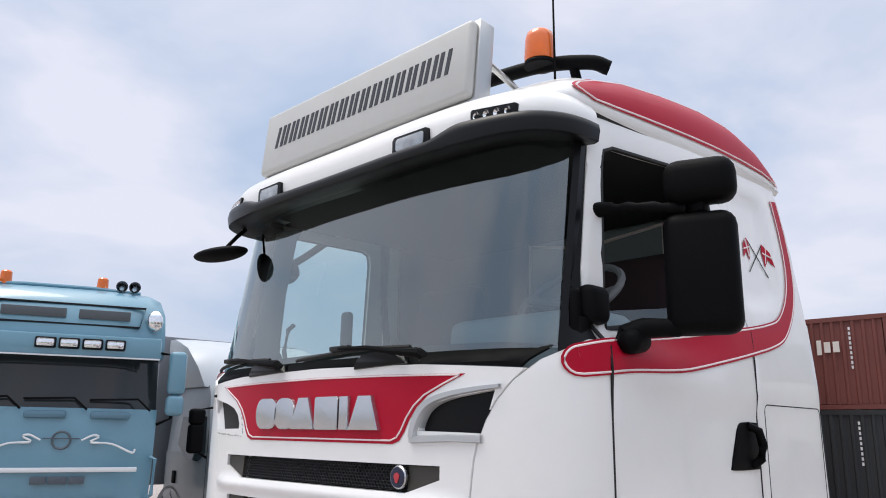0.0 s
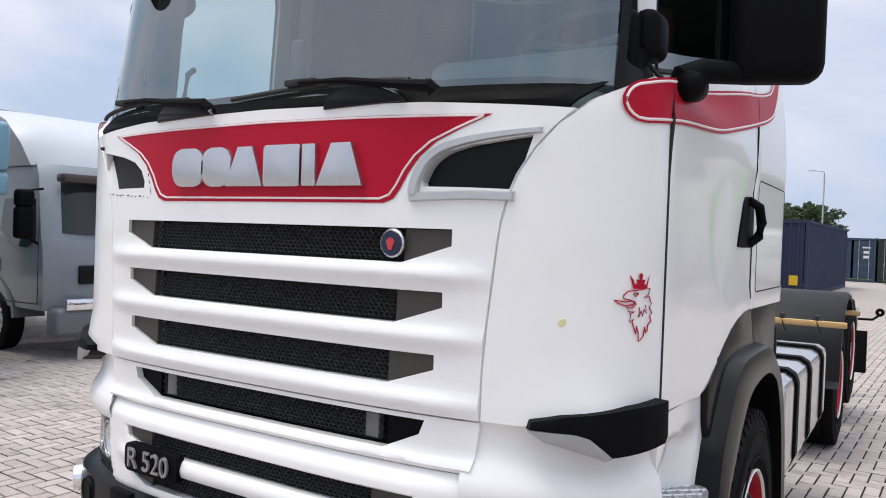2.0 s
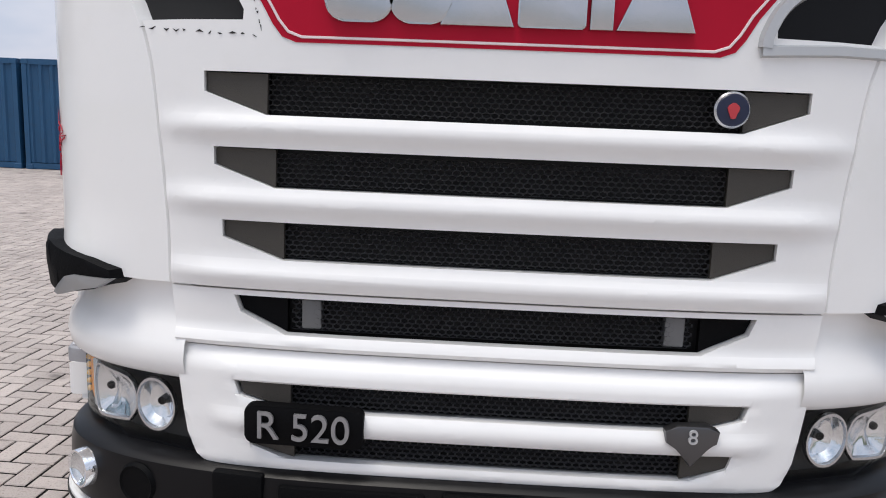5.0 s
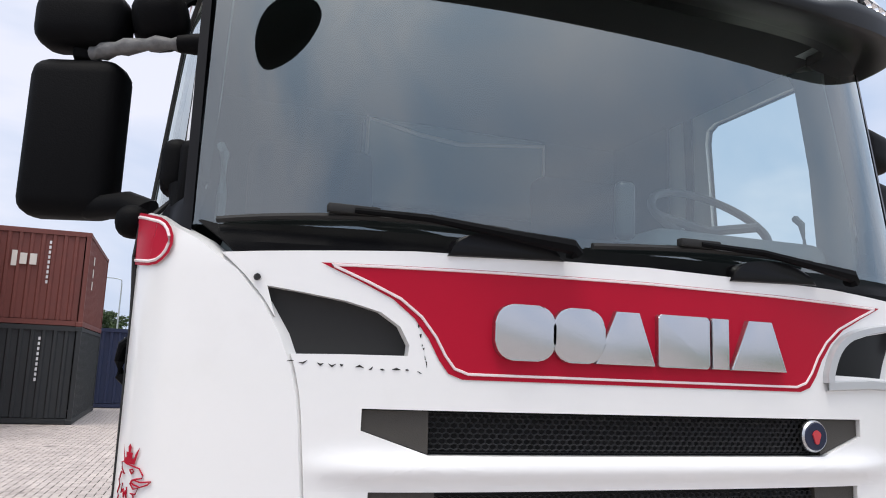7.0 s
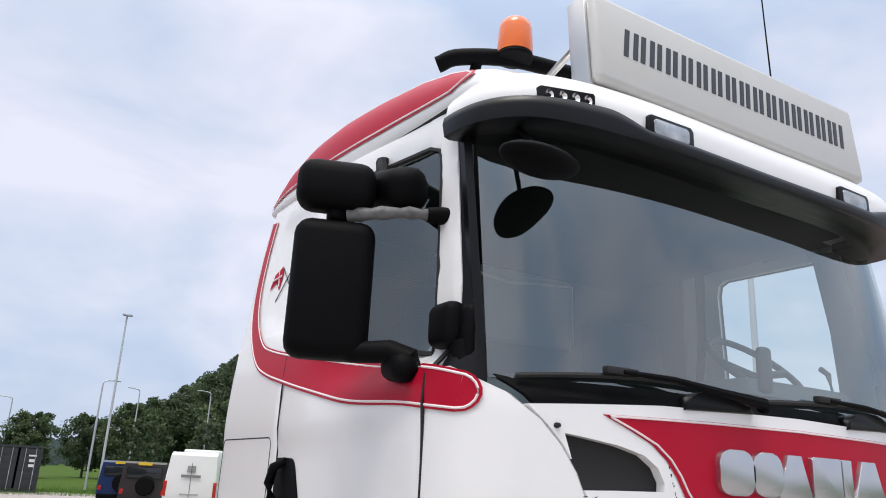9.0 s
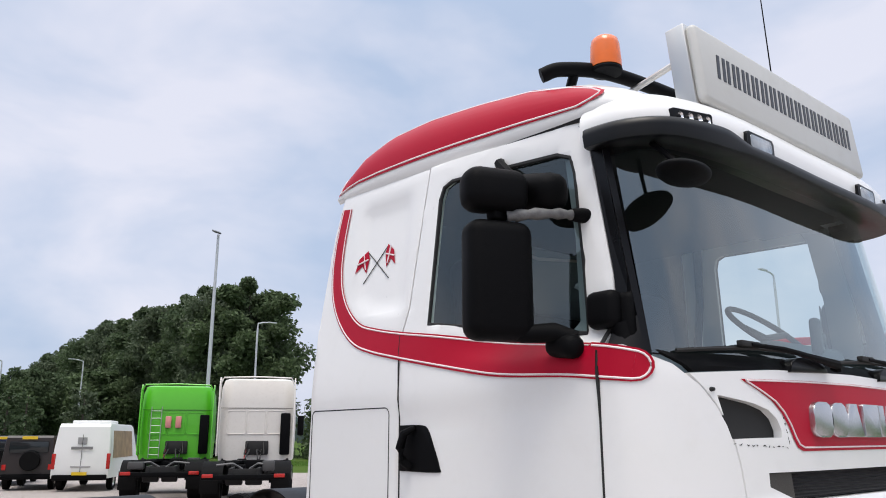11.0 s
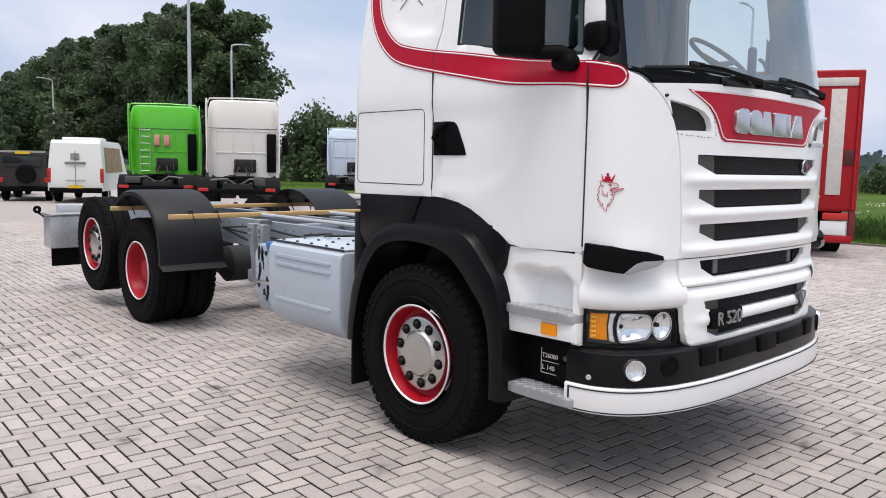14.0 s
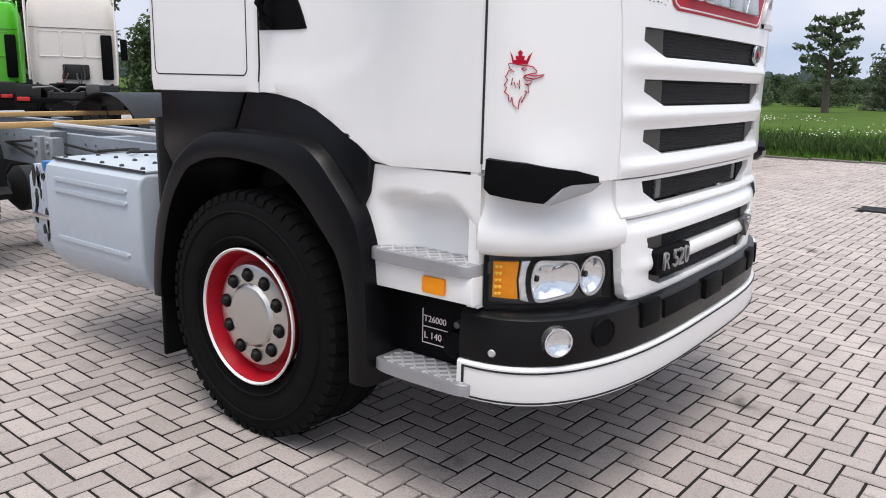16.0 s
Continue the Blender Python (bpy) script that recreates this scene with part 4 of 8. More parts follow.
bm = bmesh.new()
browed(bm, [(-0.02, 2.958), (0.020, 2.949), (0.034, 2.938), (0.038, 2.908), (0.030, 2.889), (0.012, 2.884), (-0.10, 2.920), (-0.185, 2.935), (-0.185, 2.97)], visor_lift)
visor = part("sun_visor", bm, VISORBLACK, truck, "black sun visor across the windscreen top", smooth=50)
for s in (-1, 1):
    bm = bmesh.new()
    shape(bm, rrect(s * 0.89 - 0.087, 2.965, s * 0.89 + 0.087, 3.025, 0.008), fasc, -0.012, 0.01, 0.003)
    led = part("led_lamp", bm, GLOSSBLACK, fascia, "black lamp with four small LED reflectors")
    for k in range(4):
        bm = bmesh.new()
        c = fasc(s * 0.89 - 0.060 + 0.040 * k, 2.995, -0.013)
        lathe(bm, [(0.006, 0.006), (-0.002, 0.015), (-0.004, 0.016)], c, "y", 14)
        part("led_reflector", bm, REFLECTOR, led)
    bm = bmesh.new()
    xc = s * 0.50
    shape(bm, rrect(xc - 0.10, 2.935, xc + 0.10, 3.012, 0.012), fasc, -0.014, 0.01, 0.004)
    mark_ = part("marker_lamp", bm, GLOSSBLACK, fascia, "black-framed roof lamp")
    bm = bmesh.new()
    shape(bm, rrect(xc - 0.078, 2.947, xc + 0.078, 3.001, 0.012), fasc, -0.0165, -0.012, 0.002)
    part("lamp_glass", bm, mat("lamp_white", (0.4, 0.42, 0.43), 0.12, 0.6, vary=0.7, scale=16), mark_)

# sign box on the roof
SY, SZ = 0.112, 3.118
bm = bmesh.new()
sgn = pose(0, SY, SZ, -5, 0, 0)
box(bm, (0, 0.075, 0.182), (1.49, 0.085, 0.372), 0.006, m=sgn)
signbox = part("roof_sign", bm, STEEL, truck, "stainless steel roof sign box with a dark row of lettering")
bm = bmesh.new()
box(bm, (0, 0.018, 0.184), (1.47, 0.05, 0.345), 0.024, m=sgn, seg=3)
part("sign_face", bm, mat("sign_face_white", (0.52, 0.52, 0.50), 0.35, vary=0.05, dirt=0.2, dirt_color=(0.45, 0.42, 0.36)), signbox, "pale sign face")
INK = mat("sign_dark", (0.02, 0.022, 0.03), 0.4)
for k in range(16):
    x, w, wide, sl, h0, h1 = -0.617 + 0.0782 * k, 0.064, 0.021, 0.018, 0.138, 0.250
    bm = bmesh.new()
    for q in ([(x, h0), (x + wide, h0), (x + wide + sl, h1), (x + sl, h1)], [(x + w - wide, h0), (x + w, h0), (x + w + sl, h1), (x + w - wide + sl, h1)]):
        put(bm, [sgn @ Vector((u, -0.0095, v)) for u, v in q] + [sgn @ Vector((u, -0.005, v)) for u, v in q], [(0, 1, 2, 3), (0, 1, 5, 4), (1, 2, 6, 5), (2, 3, 7, 6), (3, 0, 4, 7)])
    part("sign_bar", bm, INK, signbox, smooth=0)
for s in (-1, 1):
    bm = bmesh.new()
    tube(bm, [(s * 0.70, 0.17, 3.36), (s * 0.62, 0.55, 3.34)], 0.014, 8)
    part("sign_brace", bm, STEEL, signbox)

# roof bar with beacons and aerial
bm = bmesh.new()
bar = curve_pts([(-0.99, 0.72, 3.375), (-0.92, 0.66, 3.405), (-0.68, 0.58, 3.43), (-0.2, 0.54, 3.44), (0.2, 0.54, 3.44), (0.68, 0.58, 3.43), (0.92, 0.66, 3.405), (0.99, 0.72, 3.375)], 6)
rings = tube(bm, bar, 0.032, 12)
roofbar = part("roof_bar", bm, BLACK, truck, "black curved roof bar")
for s in (-1, 1):
    bm = bmesh.new()
    tube(bm, [(s * 0.86, 0.64, 3.41), (s * 0.86, 0.70, 3.27)], 0.022, 8)
    part("bar_foot", bm, BLACK, roofbar)
    bm = bmesh.new()
    lathe(bm, [(0.0, 0.0), (0.0, 0.068), (0.012, 0.070), (0.02, 0.066)], (s * 0.745, 0.56, 3.405), "z", 24)
    beacon = part("beacon", bm, BLACK, truck, "orange rotating beacon on a black base")
    bm = bmesh.new()
    lathe(bm, [(0.012, 0.068), (0.035, 0.069), (0.12, 0.064), (0.145, 0.058), (0.156, 0.046), (0.16, 0.0)], (s * 0.745, 0.56, 3.415), "z", 28)
    part("beacon_dome", bm, ORANGE, beacon, "orange dome")
bm = bmesh.new()
tube(bm, [(0.83, 0.55, 3.25), (0.82, 0.56, 3.9), (0.80, 0.57, 4.6)], [0.006, 0.004, 0.003], 6)
part("aerial", bm, BLACK, truck, "thin black whip aerial")

# mirrors
for s in (-1, 1):
    bm = bmesh.new()
    mx, my, mz = (1.41, 0.61, 0.0) if s > 0 else (1.395, 0.61, -0.005)
    M = pose(s * (mx - 0.010), my, 2.413 + mz, 0, 0, s * 20)
    box(bm, (0, 0, 0), (0.252, 0.135, 0.434), 0.05, m=M, seg=4)
    mir = part("mirror", bm, BLACK, truck, "large black side mirror housing", smooth=50)
    bm = bmesh.new()
    box(bm, (0, 0, 0), (0.205, 0.006, 0.38), 0.002, m=pose(s * (mx - 0.036), my + 0.068, 2.42 + mz, 0, 0, s * 20))
    part("mirror_glass", bm, CHROME, mir)
    bm = bmesh.new()
    box(bm, (0, 0, 0), (0.25, 0.14, 0.165), 0.055, m=pose(s * mx, my, 2.745 + mz, 0, 0, s * 20), seg=4)
    box(bm, (s * (mx - 0.015), my, 2.66), (0.07, 0.05, 0.06), 0.01)
    part("wide_angle_mirror", bm, BLACK, mir, "black wide-angle mirror housing", smooth=50)
    bm = bmesh.new()
    tube(bm, curve_pts([(s * 1.13, 0.455, 2.664), (s * 1.20, 0.475, 2.662), (s * 1.30, my - 0.08, 2.653), (s * 1.36, my - 0.03, 2.645)], 4), [0.017 + 0.004 * math.sin(2.1 * k) + 0.0005 * k for k in range(len(curve_pts([(0, 0, 0)] * 4, 4)))], 12)
    part("upper_arm", bm, BLACK if s > 0 else mat("taped_arm", (0.13, 0.13, 0.13), 0.6, vary=0.7, scale=30, bump=0.4, bump_scale=50), mir, "mirror arm" if s > 0 else "mirror arm wrapped in worn grey tape")
    bm = bmesh.new()
    tube(bm, [(s * 1.06, 0.435, 2.667), (s * 1.10, 0.445, 2.667), (s * 1.145, 0.458, 2.665)], [0.03, 0.029, 0.023], 14)
    part("arm_socket", bm, BLACK, mir, "black socket at the door frame")
    bm = bmesh.new()
    box(bm, (0, 0, 0), (0.085, 0.155, 0.085), 0.038, m=pose(s * 1.205, 0.465, 2.175, 8, 0, s * 8), seg=4)
    part("arm_foot", bm, BLACK, mir, "rounded black foot of the mirror arm", smooth=50)
    bm = bmesh.new()
    tube(bm, [(s * 1.175, 0.46, 2.16), (s * 1.19, 0.455, 2.20), (s * 1.23, 0.485, 2.222), (s * 1.32, my - 0.05, 2.222 + mz), (s * 1.36, my - 0.02, 2.235 + mz)], [0.045, 0.045, 0.036, 0.032, 0.03], 12)
    part("lower_arm", bm, BLACK, mir)
    # camera-like housing at the pillar foot
    bm = bmesh.new()
    box(bm, (s * 1.118, 0.35, 2.298), (0.075, 0.135, 0.135), 0.034, seg=4)
    box(bm, (s * 1.085, 0.30, 2.27), (0.055, 0.12, 0.17), 0.025, seg=3)
    tube(bm, [(s * 1.088, 0.30, 2.24), (s * 1.09, 0.285, 2.19), (s * 1.10, 0.28, 2.13)], [0.045, 0.036, 0.034], 12)
    part("pillar_housing", bm, BLACK, truck, "black housing at the foot of the pillar")
    # kerb mirror over the door
    if s < 0:
        bm = bmesh.new()
        box(bm, (0, 0, 0), (0.15, 0.23, 0.15), 0.06, m=pose(s * 1.20, 0.57, 2.765, 12, 15 * s, 0), seg=4)
        kerb = part("kerb_mirror", bm, BLACK, truck, "black kerb mirror above the side window", smooth=50)
        bm = bmesh.new()
        tube(bm, [(s * 1.10, 0.86, 2.99), (s * 1.135, 0.84, 2.975), (s * 1.185, 0.72, 2.87), (s * 1.20, 0.62, 2.80)], 0.022, 8)
        part("kerb_mirror_arm", bm, BLACK, kerb)
# front mirrors hung from the visor on the passenger side
bm = bmesh.new()
MF = pose(-1.0, 0.07, 2.758, 4, -4, 20)
r = bmesh.ops.create_uvsphere(bm, u_segments=28, v_segments=14, radius=1)
for v in r["verts"]:
    v.co = MF @ Vector((v.co.x * 0.165, v.co.y * 0.09, v.co.z * (0.030 if v.co.z > 0 else 0.042)))
front_mirror = part("front_mirror", bm, BLACK, truck, "flat oval black front mirror below the visor", smooth=60)
bm = bmesh.new()
tube(bm, [(-0.985, 0.20, 2.91), (-0.985, 0.15, 2.86), (-0.985, 0.10, 2.80)], 0.011, 8)
part("front_mirror_arm", bm, BLACK, front_mirror)

# headlamps, bumper, steps
def bump_y(u):
    return front_y(u)


def bump_plan(f, s):
    """Along the bumper's plan, f from 0 at the middle to 1 at its rear end."""
    t1 = math.asin(((CORNER - 0.378) / CORNER) ** (POW / 2))
    t = math.pi / 2 + (t1 - math.pi / 2) * f
    x, y = W * max(math.cos(t), 0) ** (2 / POW), CORNER * (1 - math.sin(t) ** (2 / POW))
    return (s * x * 0.985, y + 0.022 - 0.055 * (1 - f * f))


def swept(bm, profile, f0, f1, n=40, both=True):
    """Sweeps (forward, height) along the bumper's plan."""
    path = []
    if both:
        path = [bump_plan(abs(g), -1 if g < 0 else 1) for g in np.linspace(-f1, f1, 2 * n + 1)]
    else:
        path = [bump_plan(abs(g), -1 if (f0 < 0 or f1 < 0) else 1) for g in np.linspace(f0, f1, n + 1)]
    rows_ = []
    for i, (x, y) in enumerate(path):
        a, b = path[max(0, i - 1)], path[min(len(path) - 1, i + 1)]
        t = Vector((b[0] - a[0], b[1] - a[1])).normalized()
        nrm = Vector((t.y, -t.x))
        if nrm.y > 0 and abs(x) < 0.5:
            nrm = -nrm
        if nrm.x * x < 0 and abs(x) > 0.5:
            nrm = -nrm
        rows_.append([bm.verts.new((x + nrm.x * f, y + nrm.y * f, z)) for f, z in profile])
    m_ = len(profile)
    for a, b in zip(rows_, rows_[1:]):
        for k in range(m_):
            bm.faces.new((a[k], a[(k + 1) % m_], b[(k + 1) % m_], b[k]))
    bm.faces.new(rows_[0])
    bm.faces.new(rows_[-1][::-1])
    return path


def on_bumper(x, z, s, out=0.028):
    """Where a lamp or cover sits on the bumper's face, turned outwards."""
    f0, f1 = 0.0, 1.0
    for _ in range(24):
        c = (f0 + f1) / 2
        f0, f1 = (c, f1) if bump_plan(c, 1)[0] < x else (f0, c)
    (xa, ya), (xb, yb) = bump_plan(f0 - 0.02, 1), bump_plan(f0 + 0.02, 1)
    t = Vector((xb - xa, yb - ya)).normalized()
    px, py = bump_plan(f0, 1)
    return pose(s * (px + t.y * out), py - t.x * out, z, 0, 0, s * math.degrees(math.atan2(t.y, t.x)))


bm = bmesh.new()
swept(bm, [(-0.06, 0.795), (0.0, 0.79), (0.018, 0.775), (0.024, 0.74), (0.026, 0.68), (0.022, 0.618), (-0.06, 0.618)], 0, 1.0)
bumper = part("bumper", bm, GLOSSBLACK, truck, "black bumper with fog lamps", smooth=40)
bm = bmesh.new()
swept(bm, [(-0.06, 0.612), (0.030, 0.614), (0.036, 0.606), (0.038, 0.49), (0.034, 0.48), (-0.06, 0.476)], 0, 1.0)
spoiler = part("bumper_spoiler", bm, WHITE, truck, "white lower spoiler with a black pinstripe")
for zz in (0.597, 0.490):
    bm = bmesh.new()
    swept(bm, [(0.037, zz - 0.003), (0.0402, zz - 0.003), (0.0402, zz + 0.003), (0.037, zz + 0.003)], 0, 0.985)
    part("pinstripe", bm, GAP, spoiler, "black pinstripe")
for s in (-1, 1):
    bm = bmesh.new()
    swept(bm, [(0.037, 0.487), (0.0402, 0.487), (0.0402, 0.60), (0.037, 0.60)], s * 0.978, s * 0.985, n=2, both=False)
    part("pinstripe", bm, GAP, spoiler, "black pinstripe")
# middle of the bumper: a lower grille box
for s in (-1, 1):
    bm = bmesh.new()
    box(bm, (0, 0, 0), (0.36, 0.03, 0.075), 0.008, m=on_bumper(0.32, 0.725, s, 0.016))
    part("bumper_insert", bm, BLACK, bumper)
bm = bmesh.new()
box(bm, (0, -0.06, 0.725), (0.20, 0.03, 0.09), 0.008)
part("bumper_centre", bm, BLACK, bumper)
for s in (-1, 1):
    bm = bmesh.new()
    box(bm, (0, 0, 0), (0.13, 0.03, 0.10), 0.008, m=on_bumper(0.60, 0.735, s, 0.02))
    part("tow_cover", bm, BLACK, bumper)
    # fog lamp
    M = on_bumper(1.04, 0.708, s, 0.037) @ Matrix.Diagonal((0.84, 1, 0.84, 1))
    bm = bmesh.new()
    lathe(bm, [(0.006, 0.0), (0.004, 0.025), (-0.004, 0.046), (-0.013, 0.054), (-0.013, 0.060), (0.02, 0.064)], (0, 0, 0), "y", 28)
    bmesh.ops.transform(bm, matrix=M, verts=bm.verts)
    fog = part("fog_lamp", bm, REFLECTOR, bumper, "round fog lamp")
    bm = bmesh.new()
    lathe(bm, [(-0.018, 0.0), (-0.014, 0.04), (-0.006, 0.058)], (0, 0, 0), "y", 28)
    bmesh.ops.transform(bm, matrix=M, verts=bm.verts)
    g = part("fog_glass", bm, LENS, fog)
    g.visible_shadow = False
    bm = bmesh.new()
    lathe(bm, [(-0.008, 0.0), (-0.008, 0.045), (-0.012, 0.05), (0.0, 0.056)], (0, 0, 0), "y", 28)
    bmesh.ops.transform(bm, matrix=on_bumper(0.87, 0.712, s, 0.022), verts=bm.verts)
    part("blank_cover", bm, BLACK, bumper, "round black blanking cover")
    bm = bmesh.new()
    lathe(bm, [(-0.006, 0.0), (-0.006, 0.011), (-0.002, 0.014), (0.006, 0.015)], (0, 0, 0), "y", 14)
    bmesh.ops.transform(bm, matrix=on_bumper(1.155, 0.655, s, 0.024), verts=bm.verts)
    part("bumper_plug", bm, SILVER, bumper, "small grey plug")
    # headlamp
    def nose(f, s=s):
        """Plan of the headlamp: the point and the outward direction."""
        a, b, c = Vector((0.78, 0.06)), Vector((1.08, 0.13)), Vector((1.155, 0.322))
        p = a * (1 - f) ** 2 + b * 2 * f * (1 - f) + c * f * f
        t = ((b - a) * (1 - f) + (c - b) * f).normalized()
        return p, Vector((t.y, -t.x))

    def hl(f, z, d, s=s):
        p, n = nose(f)
        return (s * (p.x - n.x * d), p.y - n.y * d, z)

    HLP = [(-0.07, 0.80), (-0.02, 0.975), (0.01, 0.985), (1.0, 0.99), (1.02, 0.98), (1.02, 0.81), (1.0, 0.802), (0.3, 0.797), (-0.04, 0.793)]
    bm = bmesh.new()
    sheet(bm, HLP, hl, 0.05, d0=0.045, step=(0.1, 0.3))
    lamp = part("headlamp", bm, mat("lamp_dark_shell", (0.05, 0.05, 0.052), 0.3, 0.3), truck, "clear headlamp with an amber indicator")
    bm = bmesh.new()
    ribbon(bm, HLP, hl, 0.02, -0.004, 0.05, closed=True)
    part("lamp_frame", bm, GLOSSBLACK, lamp)
    round_ = [(0.135 + 0.105 * math.cos(a), 0.9 + 0.068 * math.sin(a)) for a in np.linspace(0, 2 * math.pi, 25)[:-1]]
    wide_ = smooth2([(0.30, 0.842), (0.245, 0.88), (0.25, 0.925), (0.30, 0.956), (0.45, 0.964), (0.575, 0.966), (0.615, 0.945), (0.635, 0.90), (0.615, 0.85), (0.575, 0.828), (0.45, 0.832), (0.30, 0.842)], 3)[:-1]
    for outline, mid in ((round_, (0.135, 0.9)), (wide_, (0.50, 0.9))):
        bm = bmesh.new()
        rings_ = [[bm.verts.new(hl(mid[0] + (u - mid[0]) * k, mid[1] + (v - mid[1]) * k, dd)) for u, v in outline] for k, dd in ((1.0, 0.004), (0.9, 0.008), (0.66, 0.026), (0.3, 0.036), (0.1, 0.037))]
        for a_, b_ in zip(rings_, rings_[1:]):
            for k in range(len(outline)):
                bm.faces.new((a_[k], a_[(k + 1) % len(outline)], b_[(k + 1) % len(outline)], b_[k]))
        bm.faces.new(rings_[-1])
        part("reflector", bm, REFLECTOR, lamp, "silver headlamp reflector", smooth=25)
        bm = bmesh.new()
        ribbon(bm, outline, hl, 0.012, -0.001, 0.012, closed=True)
        part("reflector_rim", bm, CHROME, lamp, "chrome rim")
        bm = bmesh.new()
        lathe(bm, [(0.0, 0.0), (0.0, 0.011), (0.02, 0.012)], hl(mid[0] + (0.06 if outline is wide_ else 0), mid[1], 0.028), "y", 12)
        part("bulb_cap", bm, GLOSSBLACK, lamp)
    bm = bmesh.new()
    sheet(bm, [(0.645, 0.825), (0.672, 0.86), (0.68, 0.90), (0.672, 0.94), (0.645, 0.968), (0.715, 0.966), (0.735, 0.90), (0.715, 0.832)], hl, 0.02, d0=0.006, step=(0.02, 0.012), round_edge=0.003)
    part("day_light", bm, mat("ribbed_clear_plastic", (0.72, 0.74, 0.76), 0.22, 0.35, vary=0.25, scale=60, bump=0.4, bump_scale=70), lamp, "clear daytime light strip", smooth=20)
    bm = bmesh.new()
    sheet(bm, [(0.735, 0.834), (0.752, 0.90), (0.735, 0.964), (0.955, 0.962), (0.955, 0.838)], hl, 0.02, d0=0.010, step=(0.055, 0.025), round_edge=0.004)
    indicator = part("indicator", bm, AMBER, lamp, "amber indicator lens")
    for k in range(5):
        for f_ in (0.925, 0.895):
            bm = bmesh.new()
            box(bm, hl(f_, 0.853 + 0.0235 * k, 0.006), (0.012, 0.012, 0.012), 0.003, seg=1)
            part("led_bead", bm, mat("bright_amber", (1.0, 0.55, 0.05), 0.15), indicator)
    bm = bmesh.new()
    sheet(bm, HLP, hl, 0.0, d0=0.0, step=(0.06, 0.06))
    g = part("lamp_glass", bm, LENS, lamp, "clear cover", smooth=60)
    g.visible_shadow = False

    # white housing over the headlamp
    bm = bmesh.new()
    cols = []
    for i in range(19):
        p, n = nose(-0.06 + 1.12 * i / 18)
        cols.append([bm.verts.new((s * (p.x + n.x * off), p.y + n.y * off, z)) for off, z in ((0.0, 0.985), (0.022, 0.995), (0.036, 1.01), (0.044, 1.045), (0.036, 1.085), (0.012, 1.125), (0.0, 1.16), (-0.002, 1.20), (0.004, 1.262))])
    for a, b in zip(cols, cols[1:]):
        for k in range(8):
            bm.faces.new((a[k], a[k + 1], b[k + 1], b[k]))
    part("lamp_housing", bm, WHITE, truck, "white housing above the headlamp", smooth=60)
    # wind deflector under the corner panel
    def defl_at(y, z, d, s=s):
        x = side_x(y)
        n = Vector((x * 0.55, (y - CORNER) * 1.9)).normalized()
        return (s * (x + n.x * (0.048 - d)), y + n.y * (0.048 - d), z)

    bm = bmesh.new()
    sheet(bm, [(0.312, 1.312), (0.316, 1.218), (0.298, 1.200), (0.15, 1.174), (0.085, 1.213), (0.071, 1.235), (0.073, 1.258), (0.10, 1.277), (0.20, 1.303)], defl_at, 0.085, step=(0.02, 0.06), round_edge=0.006)
    defl = part("wind_deflector", bm, BLACK, truck, "black corner wind deflector with a silver tip")
    bm = bmesh.new()
    sheet(bm, [(0.162, 1.177), (0.15, 1.171), (0.083, 1.211), (0.069, 1.238), (0.112, 1.235), (0.128, 1.226)], defl_at, 0.02, d0=-0.006, step=(0.015, 0.06), round_edge=0.002)
    part("deflector_tip", bm, mat("satin_silver", (0.36, 0.365, 0.37), 0.36, 0.7, vary=0.05), defl, "silver tip")
    # white upright strip between headlamp and step
    bm = bmesh.new()
    sheet(bm, [(0.0, 0.80), (0.0, 1.265), (1.0, 1.275), (1.0, 0.80)], lambda u, z, d, s=s: (s * (1.140 + 0.042 * u), 0.333 + 0.02 * u * u + d, z), 0.03, step=(0.2, 0.3))
    part("lamp_side", bm, WHITE, truck, "white strip beside the headlamp")

    # step well behind the headlamp
    def well(y, z, d, s=s):
        lip = 1.158 - 0.06 * step(0.47, 0.36, y)
        deep = 0.11 * step(lip + 0.006, lip - 0.06, z) * (1 - 0.25 * step(1.12, 0.95, z)) * step(0.345, 0.42, y) * (1 - step(0.64, 0.82, y))
        return (s * (1.184 - deep - d), y, z)

    bm = bmesh.new()
    sheet(bm, [(0.338, 0.80), (0.338, 1.250), (0.95, 1.252), (0.93, 1.15), (0.90, 1.05), (0.885, 0.80)], well, 0.03, step=(0.022, 0.022))
    wellp = part("step_well", bm, WHITE, truck, "white step well below the door", smooth=50)
    for z, y0, y1 in ((0.953, 0.335, 0.815), (0.533, 0.335, 0.79)):
        bm = bmesh.new()
        outline = smooth2([(1.04, y0), (1.15, y0), (1.215, y0 + 0.008), (1.236, y0 + 0.05), (1.243, y0 + 0.2), (1.243, y1 - 0.14), (1.232, y1 - 0.05), (1.20, y1 - 0.01), (1.13, y1), (1.04, y1)], 2)
        shape(bm, outline, lambda u, v, d, s=s, z=z: (s * u, v, z + d), 0.0, -0.042, 0.006)
        stp = part("step", bm, ALU, truck, "ribbed aluminium step")
        bm = bmesh.new()
        for k in range(-3, 12):
            a = y0 + k * 0.055
            for da in (0.15, -0.15):
                p, q = Vector((1.065, a)), Vector((1.224, a + da))
                lo_, hi_ = y0 + 0.03, y1 - 0.05
                if max(p.y, q.y) < lo_ or min(p.y, q.y) > hi_:
                    continue
                ends = []
                for e_, o_ in ((p, q), (q, p)):
                    y_ = min(max(e_.y, lo_), hi_)
                    ends.append(e_ + (o_ - e_) * ((y_ - e_.y) / (o_.y - e_.y)))
                if (ends[0] - ends[1]).length > 0.01:
                    tube(bm, [(s * e_.x, e_.y, z + 0.001) for e_ in ends], 0.0045, 5)
